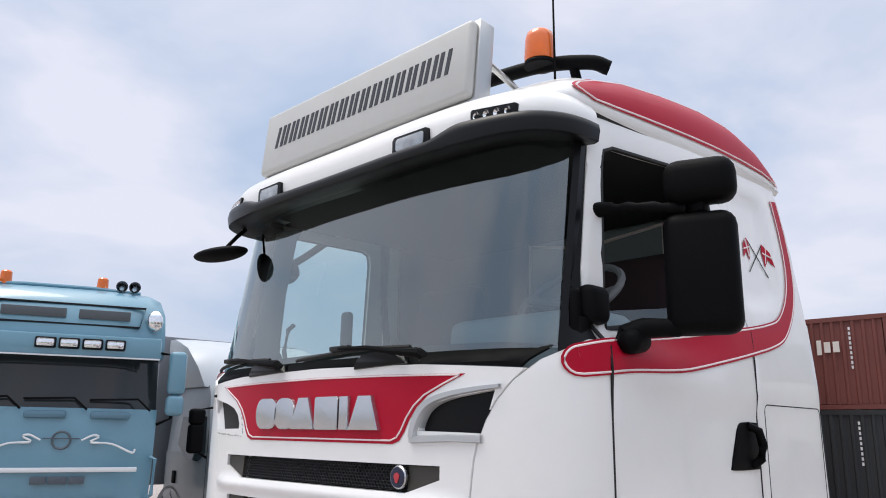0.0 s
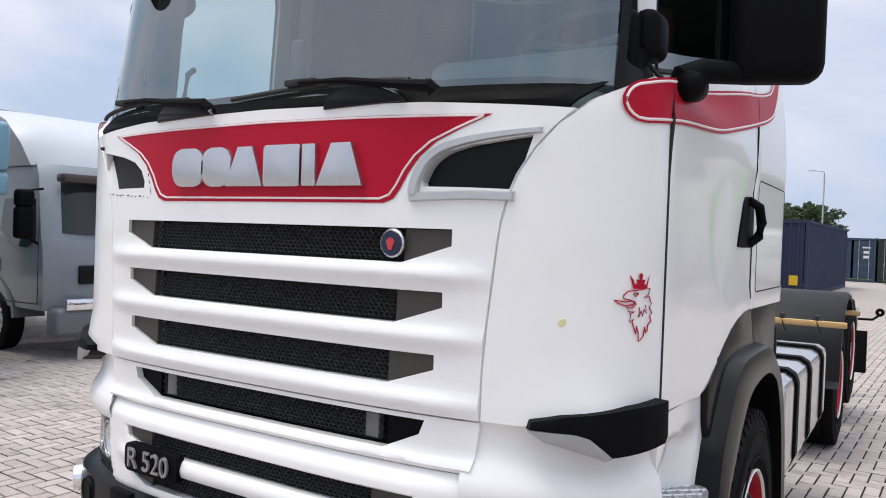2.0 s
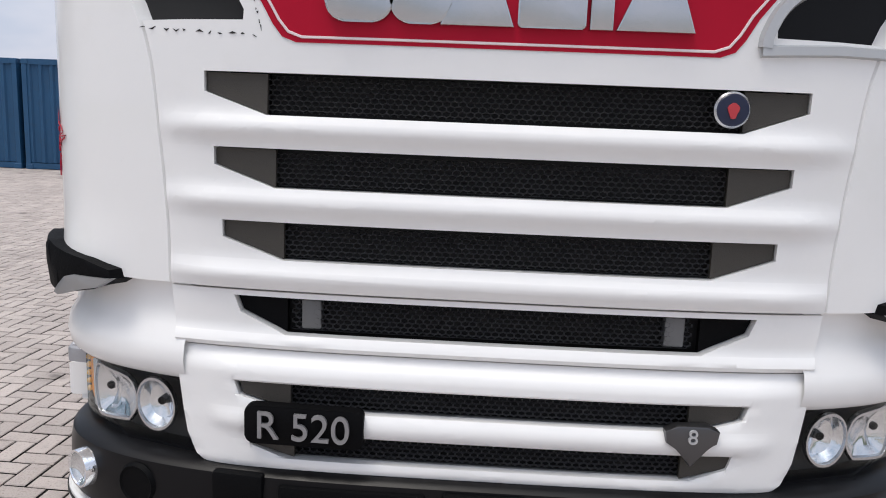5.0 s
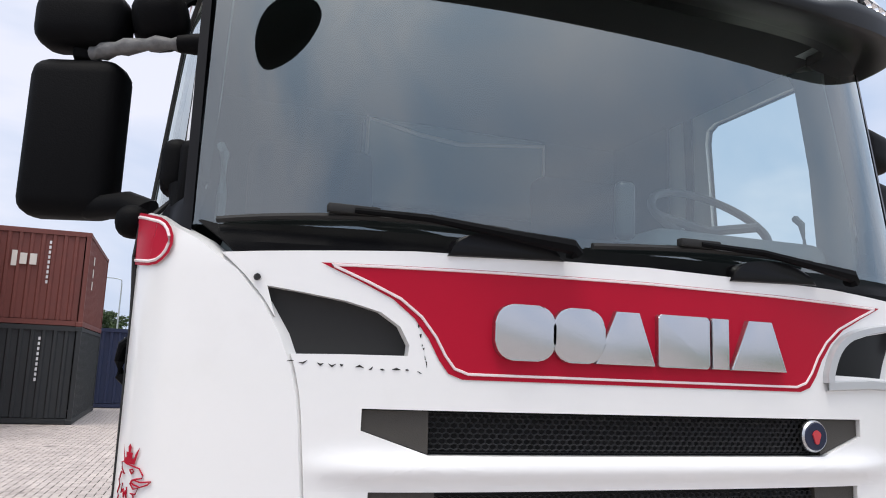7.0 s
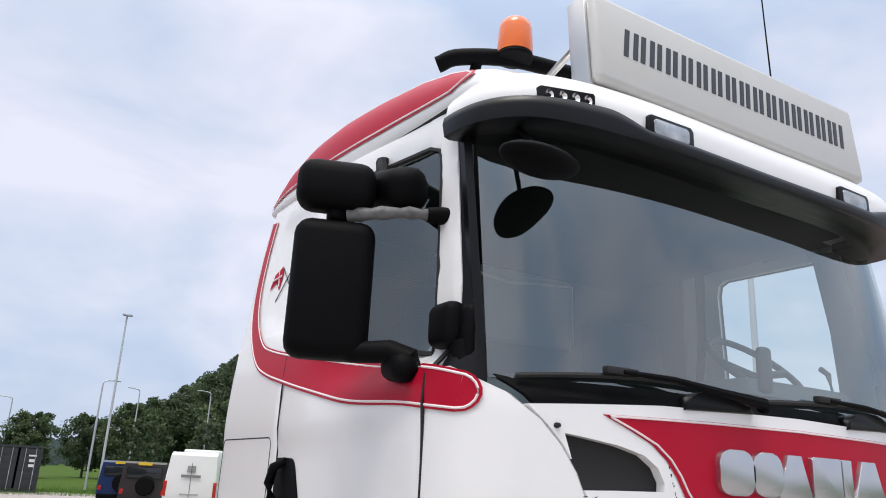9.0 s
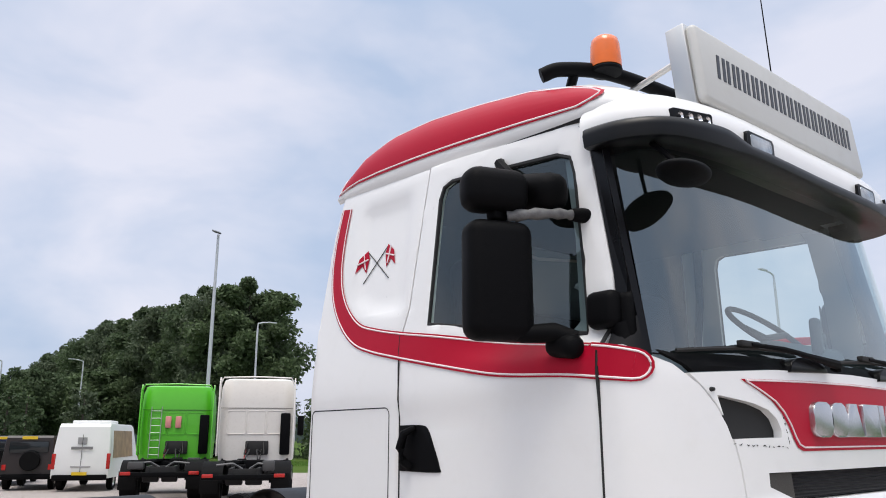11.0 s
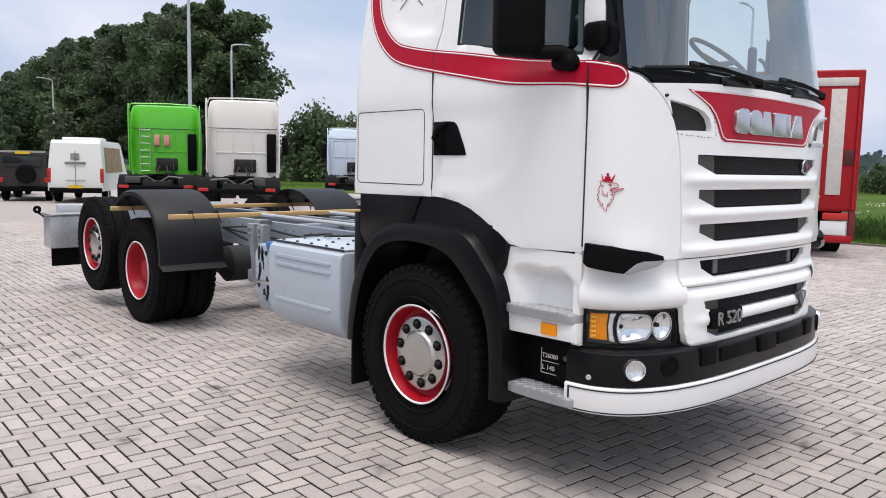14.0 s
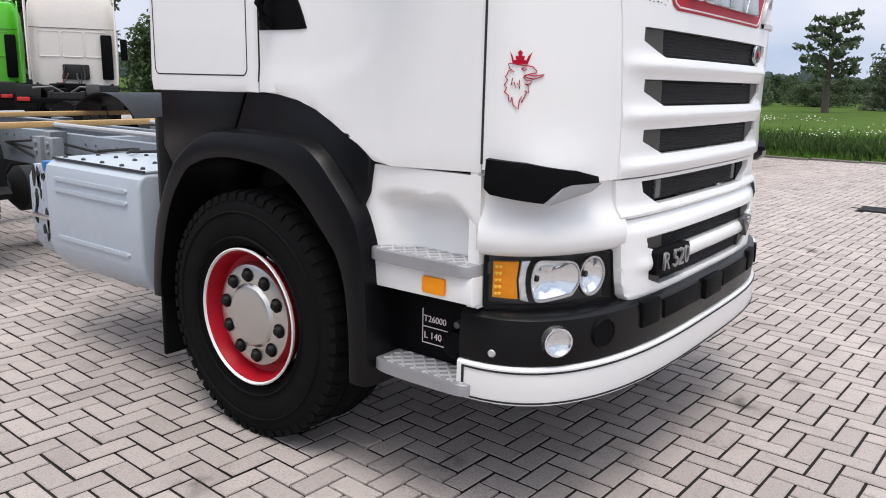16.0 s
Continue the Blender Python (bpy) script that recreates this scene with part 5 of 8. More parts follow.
        part("tread_ribs", bm, mat("bright_ribs", (0.62, 0.62, 0.63), 0.4, 0.5), stp, "raised cross ribs")
    bm = bmesh.new()
    shape(bm, [(0.335, 0.912), (0.828, 0.908), (0.822, 0.803), (0.335, 0.815)], lambda y, z, d, s=s: (s * (1.222 - 0.02 * step(0.76, 0.83, y) - d), y, z), 0, 0.06, 0.012)
    sill_ = part("step_skirt", bm, WHITE, truck, "white skirt with an amber reflector")
    bm = bmesh.new()
    shape(bm, rrect(0.447, 0.832, 0.543, 0.890, 0.006), lambda y, z, d, s=s: (s * (1.222 - d), y, z), -0.008, 0.004, 0.003)
    part("side_reflector", bm, AMBER, sill_, "amber side reflector")
    bm = bmesh.new()
    box(bm, (s * 1.075, 0.61, 0.67), (0.05, 0.56, 0.27), 0.01)
    skirt = part("step_back", bm, BLACK, truck, "black plate behind the lower step")
    bm = bmesh.new()
    lathe(bm, [(0.0, 0.0), (0.0, 0.05), (s * 0.03, 0.05), (s * 0.042, 0.036), (s * 0.045, 0.0)], (s * 1.10, 0.470, 0.625), "x", 20)
    part("socket_cap", bm, BLACK, skirt, "round black socket cap")
    bm = bmesh.new()
    lathe(bm, [(0.0, 0.014), (s * 0.02, 0.013), (s * 0.024, 0.0)], (s * 1.10, 0.468, 0.698), "x", 10)
    part("socket_bolt", bm, mat("worn_bolt_grey", (0.12, 0.12, 0.12), 0.4, 0.6), skirt)
    if s < 0:
        bm = bmesh.new()
        for a, b in (((0.638, 0.724), (0.638, 0.594)), ((0.638, 0.594), (0.52, 0.594)), ((0.638, 0.657), (0.52, 0.657))):
            tube(bm, [(-1.102, *a), (-1.102, *b)], 0.0022, 4)
        part("plate_frame", bm, PINK, skirt)
        writing("T26000", 0.034, pose(-1.1035, 0.632, 0.688, 90, 0, -90), PINK, skirt, "plate_text", 0.001, "LEFT")
        writing("L 140", 0.037, pose(-1.1035, 0.630, 0.624, 90, 0, -90), PINK, skirt, "plate_text", 0.001, "LEFT")

# ---------------------------------------------------------------- wheels, wheel arches, chassis
def tyre(bm, c, s, width, R=0.54, r=0.292):
    """A truck tyre about the x axis; s is the outer side."""
    h = width / 2
    prof = [(-h * 0.55, r), (-h * 0.80, r + 0.012), (-h * 0.97, r + 0.07), (-h, r + 0.13), (-h * 0.96, R - 0.06), (-h * 0.90, R - 0.022), (-h * 0.84, R - 0.006), (-h * 0.6, R), (-h * 0.42, R), (-h * 0.40, R - 0.014), (-h * 0.34, R - 0.014), (-h * 0.32, R), (0, R + 0.002)]
    prof = prof + [(-a, b) for a, b in prof[-2::-1]]
    lathe(bm, prof, c, "x", 72)
    # shoulder blocks
    for k in range(54):
        a0 = 2 * math.pi * k / 54
        for side in (-1, 1):
            x0, x1 = c[0] + side * h * 0.60, c[0] + side * h * 0.95
            pts = []
            for a in (a0, a0 + 0.075):
                for x, rr in ((x0, R + 0.006), (x1 - side * 0.006, R - 0.004), (x1, R - 0.035), (x0, R - 0.03)):
                    pts.append((x, c[1] + rr * math.cos(a), c[2] + rr * math.sin(a)))
            put(bm, pts, [(0, 1, 2, 3), (4, 5, 6, 7), (0, 1, 5, 4), (1, 2, 6, 5), (2, 3, 7, 6), (3, 0, 4, 7)])
    # raised rings of the side wall
    for rr in (r + 0.055, R - 0.085):
        lathe(bm, [(s * (h - 0.004), rr - 0.006), (s * (h + 0.003), rr), (s * (h - 0.004), rr + 0.006)], c, "x", 60)


def wheel(name, y, z, s, x_face, width, style, parent, label):
    cx = s * (x_face - width / 2)
    bm = bmesh.new()
    tyre(bm, (cx, y, z), s, width)
    w = part(name, bm, RUBBER, parent, label, smooth=30)
    f = s * x_face
    d = -s
    bm = bmesh.new()
    if style == "cover":
        prof = [(f + d * 0.03, 0.293), (f + d * 0.012, 0.297), (f + d * 0.014, 0.284), (f + d * 0.05, 0.272), (f + d * 0.085, 0.262), (f + d * 0.10, 0.225), (f + d * 0.10, 0.12)]
    else:
        prof = [(f + d * 0.03, 0.293), (f + d * 0.012, 0.297), (f + d * 0.014, 0.284), (f + d * 0.04, 0.268), (f + d * 0.13, 0.258), (f + d * 0.155, 0.225), (f + d * 0.16, 0.12), (f + d * 0.16, 0.05)]
    lathe(bm, [(a - 0, b) for a, b in prof], (0, y, z), "x", 56)
    rim = part("rim", bm, RIMRED, w, "red painted rim", smooth=50)
    bm = bmesh.new()
    lathe(bm, [(f + d * 0.018, 0.299), (f + d * 0.006, 0.302), (f + d * 0.002, 0.296), (f + d * 0.008, 0.290), (f + d * 0.02, 0.289)], (0, y, z), "x", 56)
    part("rim_edge", bm, mat("white_rim_edge", (0.75, 0.74, 0.73), 0.4, vary=0.08), w, "white painted rim edge", smooth=50)
    if style == "cover":
        bm = bmesh.new()
        lathe(bm, [(f + d * 0.10, 0.232), (f + d * 0.062, 0.230), (f + d * 0.048, 0.222), (f + d * 0.043, 0.210), (f + d * 0.040, 0.142), (f + d * 0.033, 0.135), (f + d * 0.026, 0.128), (f + d * 0.022, 0.112), (f + d * 0.022, 0.0)], (0, y, z), "x", 56)
        hub = part("hub_cover", bm, STEEL, w, "stainless steel hub cover", smooth=30)
        for k in range(10):
            a = 2 * math.pi * (k + 0.3) / 10
            bm = bmesh.new()
            lathe(bm, [(f + d * 0.052, 0.030), (f + d * 0.036, 0.031), (f + d * 0.040, 0.026), (f + d * 0.026, 0.022), (f + d * 0.018, 0.014), (f + d * 0.019, 0.0)], (0, y + 0.178 * math.cos(a), z + 0.178 * math.sin(a)), "x", 14)
            part("wheel_nut", bm, mat("nut_black", (0.005, 0.005, 0.005), 0.5, spec=0.2), hub)
    else:
        bm = bmesh.new()
        lathe(bm, [(f + d * 0.158, 0.12), (f + d * 0.10, 0.11), (f + d * 0.09, 0.10), (f + d * 0.088, 0.0)], (0, y, z), "x", 28)
        part("axle_hub", bm, RIMRED, w)
    return w


HUBY, DRIVEY, TAGY = 1.500, 5.96, 7.28
for s in (-1, 1):
    wheel("front_wheel", HUBY, 0.54, s, 1.25, 0.37, "cover", truck, "front wheel with steel hub cover and red rim")
    wheel("drive_wheel", DRIVEY, 0.54, s, 1.20, 0.30, "deep", truck, "rear wheel with deep red rim")
    w2 = wheel("inner_drive_wheel", DRIVEY, 0.54, s, 0.87, 0.30, "deep", truck, "inner rear wheel")
    wheel("tag_wheel", TAGY, 0.70, s, 1.20, 0.30, "cover", truck, "raised rearmost wheel with steel hub cover")

# front wheel arch: an angular arch of black plastic
ARCH = [(0.765, 0.42), (0.768, 0.67), (0.785, 0.89), (0.808, 1.00), (0.845, 1.085), (0.93, 1.185), (1.03, 1.283), (1.135, 1.330), (1.29, 1.342), (1.53, 1.341), (1.70, 1.330), (1.842, 1.275), (1.985, 1.165), (2.08, 1.01), (2.15, 0.84), (2.185, 0.62), (2.19, 0.52)]
INN = [(0.862, 0.42), (0.866, 0.61), (0.887, 0.79), (0.93, 0.905), (0.968, 0.95), (1.015, 1.00), (1.12, 1.105), (1.23, 1.178), (1.35, 1.208), (1.53, 1.222), (1.665, 1.213), (1.77, 1.185), (1.86, 1.14), (1.975, 1.00), (2.045, 0.83), (2.095, 0.62), (2.10, 0.52)]
for s in (-1, 1):
    bm = bmesh.new()
    rows_ = []
    so, si = curve_pts([(y, z, 0) for y, z in ARCH], 3), curve_pts([(y, z, 0) for y, z in INN], 3)
    for o, i in zip(so, si):
        m_ = (o + i) / 2
        rows_.append([bm.verts.new(p) for p in ((s * 0.80, o.x, o.y), (s * 1.205, o.x, o.y), (s * 1.255, o.x * 0.85 + i.x * 0.15, o.y * 0.85 + i.y * 0.15), (s * 1.272, m_.x, m_.y), (s * 1.265, i.x, i.y), (s * 1.20, i.x, i.y), (s * 0.80, i.x, i.y))])
    for a, b in zip(rows_, rows_[1:]):
        for k in range(6):
            bm.faces.new((a[k], a[k + 1], b[k + 1], b[k]))
    bm.faces.new(rows_[0])
    bm.faces.new(rows_[-1][::-1])
    part("wheel_arch", bm, GLOSSBLACK, truck, "black plastic front wheel arch", smooth=45)
    bm = bmesh.new()
    shape(bm, [(2.115, 1.485), (2.115, 1.23), (2.05, 1.15), (1.95, 1.17), (1.842, 1.26), (1.704, 1.32), (1.59, 1.325), (1.508, 1.487)], lambda y, z, d, s=s: (s * (1.206 - d), y, z), 0, 0.3, 0.012)
    part("arch_panel", bm, GLOSSBLACK, truck, "black panel below the sleeper")
    bm = bmesh.new()
    shape(bm, [(1.495, 1.489), (1.58, 1.325), (1.287, 1.325), (1.13, 1.31), (1.02, 1.26), (0.92, 1.16), (0.86, 1.085), (0.825, 1.147), (0.806, 1.268), (0.83, 1.29), (0.91, 1.345), (0.99, 1.40), (1.08, 1.452), (1.17, 1.478), (1.29, 1.489)], lambda y, z, d, s=s: (s * (1.208 - d), y, z), 0, 0.3, 0.012)
    part("arch_panel", bm, GLOSSBLACK, truck, "black panel between door and wheel arch")
    bm = bmesh.new()
    box(bm, (s * 1.02, 2.17, 0.38), (0.40, 0.025, 0.36), 0.008, m=None)
    part("mud_flap", bm, RUBBER, truck, "black rubber mud flap")
for s in (-1, 1):
    bm = bmesh.new()
    box(bm, (s * 0.90, 2.155, 0.96), (0.62, 0.02, 0.8), 0.004)
    box(bm, (s * 0.66, 1.55, 1.05), (0.03, 1.3, 0.6), 0.004)
    part("wheel_house", bm, DARKIN, truck)
bm = bmesh.new()
box(bm, (0, 1.2, 1.0), (1.5, 1.6, 0.55), 0.05)
box(bm, (0, 0.6, 0.62), (1.7, 0.6, 0.3), 0.05)
part("underbody", bm, DARKIN, truck, "dark engine and underbody")

# frame rails and cross members
for s in (-1, 1):
    bm = bmesh.new()
    shape(bm, [(0.0, 0.83), (0.0, 1.10), (0.075, 1.10), (0.075, 1.088), (0.012, 1.088), (0.012, 0.842), (0.075, 0.842), (0.075, 0.83)], lambda u, v, d, s=s: (s * (0.40 - u), d, v), 1.9, 8.72)
    rail = part("frame_rail", bm, GREYFRAME, truck, "pale grey frame rail with bolt holes", smooth=0)
    for k in range(40):
        bm = bmesh.new()
        lathe(bm, [(s * 0.402, 0.0), (s * 0.402, 0.010)], (0, 2.4 + 0.14 * k, 1.04 if k % 3 else 0.93), "x", 8)
        part("bolt_hole", bm, GAP, rail, smooth=0)
for y in (2.6, 3.6, 4.6, 6.4, 7.7, 8.64):
    bm = bmesh.new()
    box(bm, (0, y, 0.97), (0.78, 0.10, 0.2), 0.01)
    part("cross_member", bm, GREYFRAME, truck)
for y, z in ((DRIVEY, 0.54), (TAGY, 0.70)):
    bm = bmesh.new()
    lathe(bm, [(-0.9, 0.09), (-0.3, 0.09), (-0.2, 0.2), (0.2, 0.2), (0.3, 0.09), (0.9, 0.09)], (0, y, z), "x", 20)
    part("axle", bm, DARKIN, truck)
for s in (-1, 1):
    for y, z in ((4.72, 0.0), (6.42, 0.0)):
        bm = bmesh.new()
        shape(bm, [(y - 0.10, 1.12), (y + 0.10, 1.12), (y + 0.06, 0.8), (y + 0.02, 0.55), (y - 0.06, 0.55), (y - 0.05, 0.8)], lambda yy, z_, d, s=s: (s * (0.50 - d), yy, z_), -0.02, 0.1, 0.008)
        box(bm, (s * 0.52, y, 0.58), (0.10, 0.16, 0.12), 0.02)
        part("spring_bracket", bm, mat("grey_bracket", (0.22, 0.24, 0.26), 0.5, vary=0.2, dirt=0.4), truck, "grey cast suspension bracket")
    # rear wheel guards over the drive axle
    bm = bmesh.new()
    prof = [(DRIVEY - 0.87, 0.66)] + [(DRIVEY - 0.72 * math.cos(a) - 0.02, 0.67 + 0.70 * math.sin(a) ** 0.8) for a in np.linspace(0.0, math.pi * 0.78, 18)]
    prof[0] = (DRIVEY - 0.82, 0.62)
    rows_ = []
    for (y, z) in prof:
        n = Vector((y - DRIVEY, z - 0.6)).normalized()
        rows_.append([bm.verts.new(p) for p in ((s * 0.60, y, z), (s * 1.22, y, z), (s * 1.245, y - n.x * 0.02, z - n.y * 0.02), (s * 1.245, y - n.x * 0.06, z - n.y * 0.06), (s * 1.235, y - n.x * 0.06, z - n.y * 0.06), (s * 1.22, y - n.x * 0.012, z - n.y * 0.012), (s * 0.60, y - n.x * 0.012, z - n.y * 0.012))])
    for a, b in zip(rows_, rows_[1:]):
        for k in range(7):
            bm.faces.new((a[k], a[(k + 1) % 7], b[(k + 1) % 7], b[k]))
    bm.faces.new(rows_[0])
    bm.faces.new(rows_[-1][::-1])
    guard = part("wheel_guard", bm, mat("grey_black_plastic", (0.007, 0.0075, 0.009), 0.45, vary=0.2, dirt=0.3, dirt_color=(0.016, 0.016, 0.016), spec=0.22), truck, "dark plastic guard over the drive wheel", smooth=45)
# wooden laths tied over the guards
for yy in (4.86, 6.33):
    bm = bmesh.new()
    box(bm, (0, yy, 1.16), (2.62, 0.05, 0.045), 0.006)
    part("timber_lath", bm, WOOD, truck, "pale pine lath tied across the wheel guards")
    for x in (-1.1, -0.85, 0.85, 1.1):
        bm = bmesh.new()
        box(bm, (x, yy + 0.02, 1.185), (0.035, 0.07, 0.075), 0.008)
        tube(bm, [(x, yy - 0.02, 1.18), (x + 0.02, yy - 0.03, 1.12), (x + 0.035, yy - 0.02, 1.09)], 0.006, 6)
        part("cable_tie", bm, GAP, truck, "black tie holding the lath")

# tanks
for s in (-1, 1):
    tm = TANK if s < 0 else mat("bright_tank_aluminium", (0.6, 0.61, 0.63), 0.22, 0.9, vary=0.1, dirt=0.25, dirt_color=(0.25, 0.25, 0.25))
    y0, y1 = (2.30, 3.22) if s < 0 else (2.35, 4.2)
    bm = bmesh.new()
    prof = [(1.215, 0.56), (1.235, 0.62), (1.235, 1.01), (1.225, 1.05), (1.185, 1.075), (0.50, 1.075), (0.50, 0.45), (1.10, 0.45), (1.17, 0.49)]
    shape(bm, prof, lambda u, v, d, s=s: (s * u, d, v), y0, y1, 0.02, 3)
    tank = part("fuel_tank", bm, tm, truck, "pale blue-grey painted tank box" if s < 0 else "bright aluminium fuel tank with straps", smooth=40)
    if s < 0:
        for z_ in (0.985, 0.925, 0.665):
            bm = bmesh.new()
            shape(bm, rrect(y0 + 0.10, z_ - 0.011, y1 - 0.10, z_ + 0.011, 0.01), lambda y, z, d: (-(1.235 - d), y, z), -0.009, 0.01, 0.008)
            part("pressed_rib", bm, tm, tank, "pressed rib")
        bm = bmesh.new()
        tube(bm, [(-1.19, y0 + 0.01, 1.085), (-1.19, y1 - 0.01, 1.085)], 0.007, 6)
        part("lid_edge", bm, GAP, tank, "dark edge under the tread plate")
        bm = bmesh.new()
        box(bm, (s * 0.86, (y0 + y1) / 2, 1.083), (0.66, y1 - y0 - 0.02, 0.014), 0.004)
        cover = part("tank_tread", bm, mat("painted_tread", (0.5, 0.55, 0.6), 0.42, 0.2, vary=0.1, bump=0.5, bump_scale=70, dirt=0.35, dirt_color=(0.3, 0.31, 0.33)), tank, "painted tread plate on the tank")
        for i in range(5):
            for j in range(4):
                bm = bmesh.new()
                lathe(bm, [(0.0, 0.013), (0.010, 0.011), (0.014, 0.0)], (s * (0.60 + 0.185 * j), y0 + 0.08 + 0.19 * i, 1.09), "z", 8)
                part("rivet", bm, mat("dark_bolt", (0.06, 0.065, 0.07), 0.45, 0.4), cover)
        bm = bmesh.new()
        prof2 = [(1.19, 0.60), (1.20, 0.72), (1.20, 0.96), (1.17, 1.03), (0.55, 1.03), (0.55, 0.48), (1.08, 0.48), (1.15, 0.52)]
        shape(bm, prof2, lambda u, v, d: (-u, d, v), y1 + 0.012, y1 + 0.27, 0.03, 3)
        end = part("tank_end", bm, mat("worn_grey_paint", (0.36, 0.40, 0.45), 0.5, vary=0.3, scale=9, dirt=0.9, dirt_color=(0.03, 0.03, 0.03)), truck, "worn grey end tank with peeling paint")
        rngp = random.Random(8)
        for k in range(16):
            yc, zc = y1 + rngp.uniform(0.06, 0.23), rngp.uniform(0.62, 0.98)
            rad = rngp.uniform(0.012, 0.04)
            poly = [(yc + rad * 0.6 * rngp.uniform(0.5, 1.2) * math.cos(q), zc + rad * 1.7 * rngp.uniform(0.5, 1.2) * math.sin(q)) for q in np.linspace(0, 6.28, 10)[:-1]]
            bm = bmesh.new()
            shape(bm, poly, lambda y, z, d: (-(1.2 - d), y, z), -0.003, 0.003)
            part("peeled_patch", bm, GAP, end, "dark patch of peeled paint", smooth=0)
        bm = bmesh.new()
        box(bm, (-1.195, y1 + 0.14, 0.74), (0.03, 0.25, 0.03), 0.01)
        part("end_band", bm, STEEL, end, "bright band round the end tank")
        bm = bmesh.new()
        lathe(bm, [(0, 0.045), (0.04, 0.05), (0.055, 0.048), (0.06, 0.0)], (-1.165, y1 + 0.07, 1.005), "z", 20)
        part("filler_cap", bm, mat("blue_cap", (0.03, 0.15, 0.4), 0.4), end, "blue filler cap")
    else:
        for y in (2.7, 3.25, 3.9):
            bm = bmesh.new()
            shape(bm, [(1.22, 0.57), (1.25, 0.64), (1.25, 1.02), (1.232, 1.07), (1.19, 1.095), (0.9, 1.095), (0.9, 1.08), (1.185, 1.078), (1.22, 1.057), (1.236, 1.02), (1.236, 0.64)], lambda u, v, d: (u, d, v), y - 0.04, y + 0.04)
            part("tank_strap", bm, BLACK, tank)
        bm = bmesh.new()
        tube(bm, [(1.0 + 0.05 * math.cos(k * 0.9), 2.36 + 0.05 * math.sin(k * 0.9), 1.02 - 0.006 * k) for k in range(90)], 0.012, 5)
        part("air_hose", bm, mat("hose_teal", (0.02, 0.09, 0.1), 0.4), truck, "coiled dark teal air hose")
# tool box at the tail
bm = bmesh.new()
box(bm, (-1.1, 8.45, 0.76), (0.5, 0.30, 0.40), 0.015)
tbox = part("tool_box", bm, mat("dented_silver", (0.5, 0.51, 0.53), 0.35, 0.6, vary=0.2, scale=6, dirt=0.4), truck, "silver tool box at the tail of the frame")
bm = bmesh.new()
box(bm, (-1.1, 8.45, 0.975), (0.54, 0.34, 0.03), 0.01)
part("box_lid", bm, STEEL, tbox)
# suspension hangers, air tank and lines beside the frame
CASTGREY = mat("grey_bracket", (0.22, 0.24, 0.26), 0.5)
for s in (-1, 1):
    for y in (4.42, 4.60):
        bm = bmesh.new()
        shape(bm, smooth2([(y + 0.10, 1.09), (y + 0.10, 0.98), (y + 0.03, 0.80), (y + 0.02, 0.62), (y - 0.06, 0.52), (y - 0.12, 0.55), (y - 0.06, 0.70), (y - 0.02, 0.90), (y - 0.02, 1.09)], 3), lambda yy, z_, d, s=s: (s * (0.60 - d), yy, z_), -0.02, 0.06, 0.008)
        part("hanger_arm", bm, CASTGREY, truck, "curved grey hanger arm")
        for z in (1.05, 0.99):
            bm = bmesh.new()
            lathe(bm, [(s * 0.60, 0.022), (s * 0.635, 0.020), (s * 0.638, 0.0)], (0, y + 0.05, z), "x", 6)
            part("hanger_bolt", bm, CASTGREY, truck)
    bm = bmesh.new()
    lathe(bm, [(3.40, 0.0), (3.40, 0.10), (3.45, 0.125), (3.80, 0.125), (3.85, 0.10), (3.85, 0.0)], (s * 0.62, 0, 0.78), "y", 18)
    part("air_tank", bm, BLACK, truck, "black air tank beside the frame")
    for k in range(3):
        bm = bmesh.new()
        tube(bm, curve_pts([(s * 0.42, 2.5, 1.02 - 0.06 * k), (s * 0.43, 3.3, 1.05 - 0.07 * k), (s * 0.43, 4.0, 1.0 - 0.05 * k), (s * 0.46, 4.8, 1.04 - 0.08 * k), (s * 0.42, 5.6, 0.98)], 6), 0.010, 6)
        part("brake_line", bm, GAP, truck, "black brake line along the frame")
bm = bmesh.new()
tube(bm, curve_pts([(-0.55, 2.5, 1.10), (-0.7, 2.7, 1.115), (-0.62, 2.9, 1.11), (-0.85, 3.0, 1.115), (-0.72, 3.15, 1.112), (-0.95, 3.18, 1.11)], 6), 0.009, 6)
part("loose_cable", bm, GAP, truck, "loose dark cable on the tread plate")
# rear end: cross beam, lamps, hook
bm = bmesh.new()
box(bm, (0, 8.74, 0.95), (2.3, 0.06, 0.26), 0.02)
rear = part("rear_beam", bm, SILVER, truck, "silver rear beam")
for s in (-1, 1):
    bm = bmesh.new()
    box(bm, (s * 1.0, 8.62, 0.55), (0.52, 0.03, 0.5), 0.008)
    part("rear_flap", bm, RUBBER, truck)
    bm = bmesh.new()
    tube(bm, [(s * 1.15, 8.7, 0.93), (s * 1.30, 8.75, 0.93), (s * 1.36, 8.75, 0.98)], 0.016, 6)
    lathe(bm, [(-0.012, 0.020), (0.0, 0.012), (0.012, 0.020), (0.012, 0.045), (0.0, 0.050), (-0.012, 0.045)], (s * 1.375, 8.75, 1.02), "y", 16, closed=True)
    part("rear_hook", bm, BLACK, truck, "black hook with a ring end")
for s in (-1, 1):
    bm = bmesh.new()
    tube(bm, [(s * 0.40, 2.3, 1.16), (s * 0.40, 4.8, 1.16)], 0.018, 8)
    part("pipe", bm, SILVER, truck)

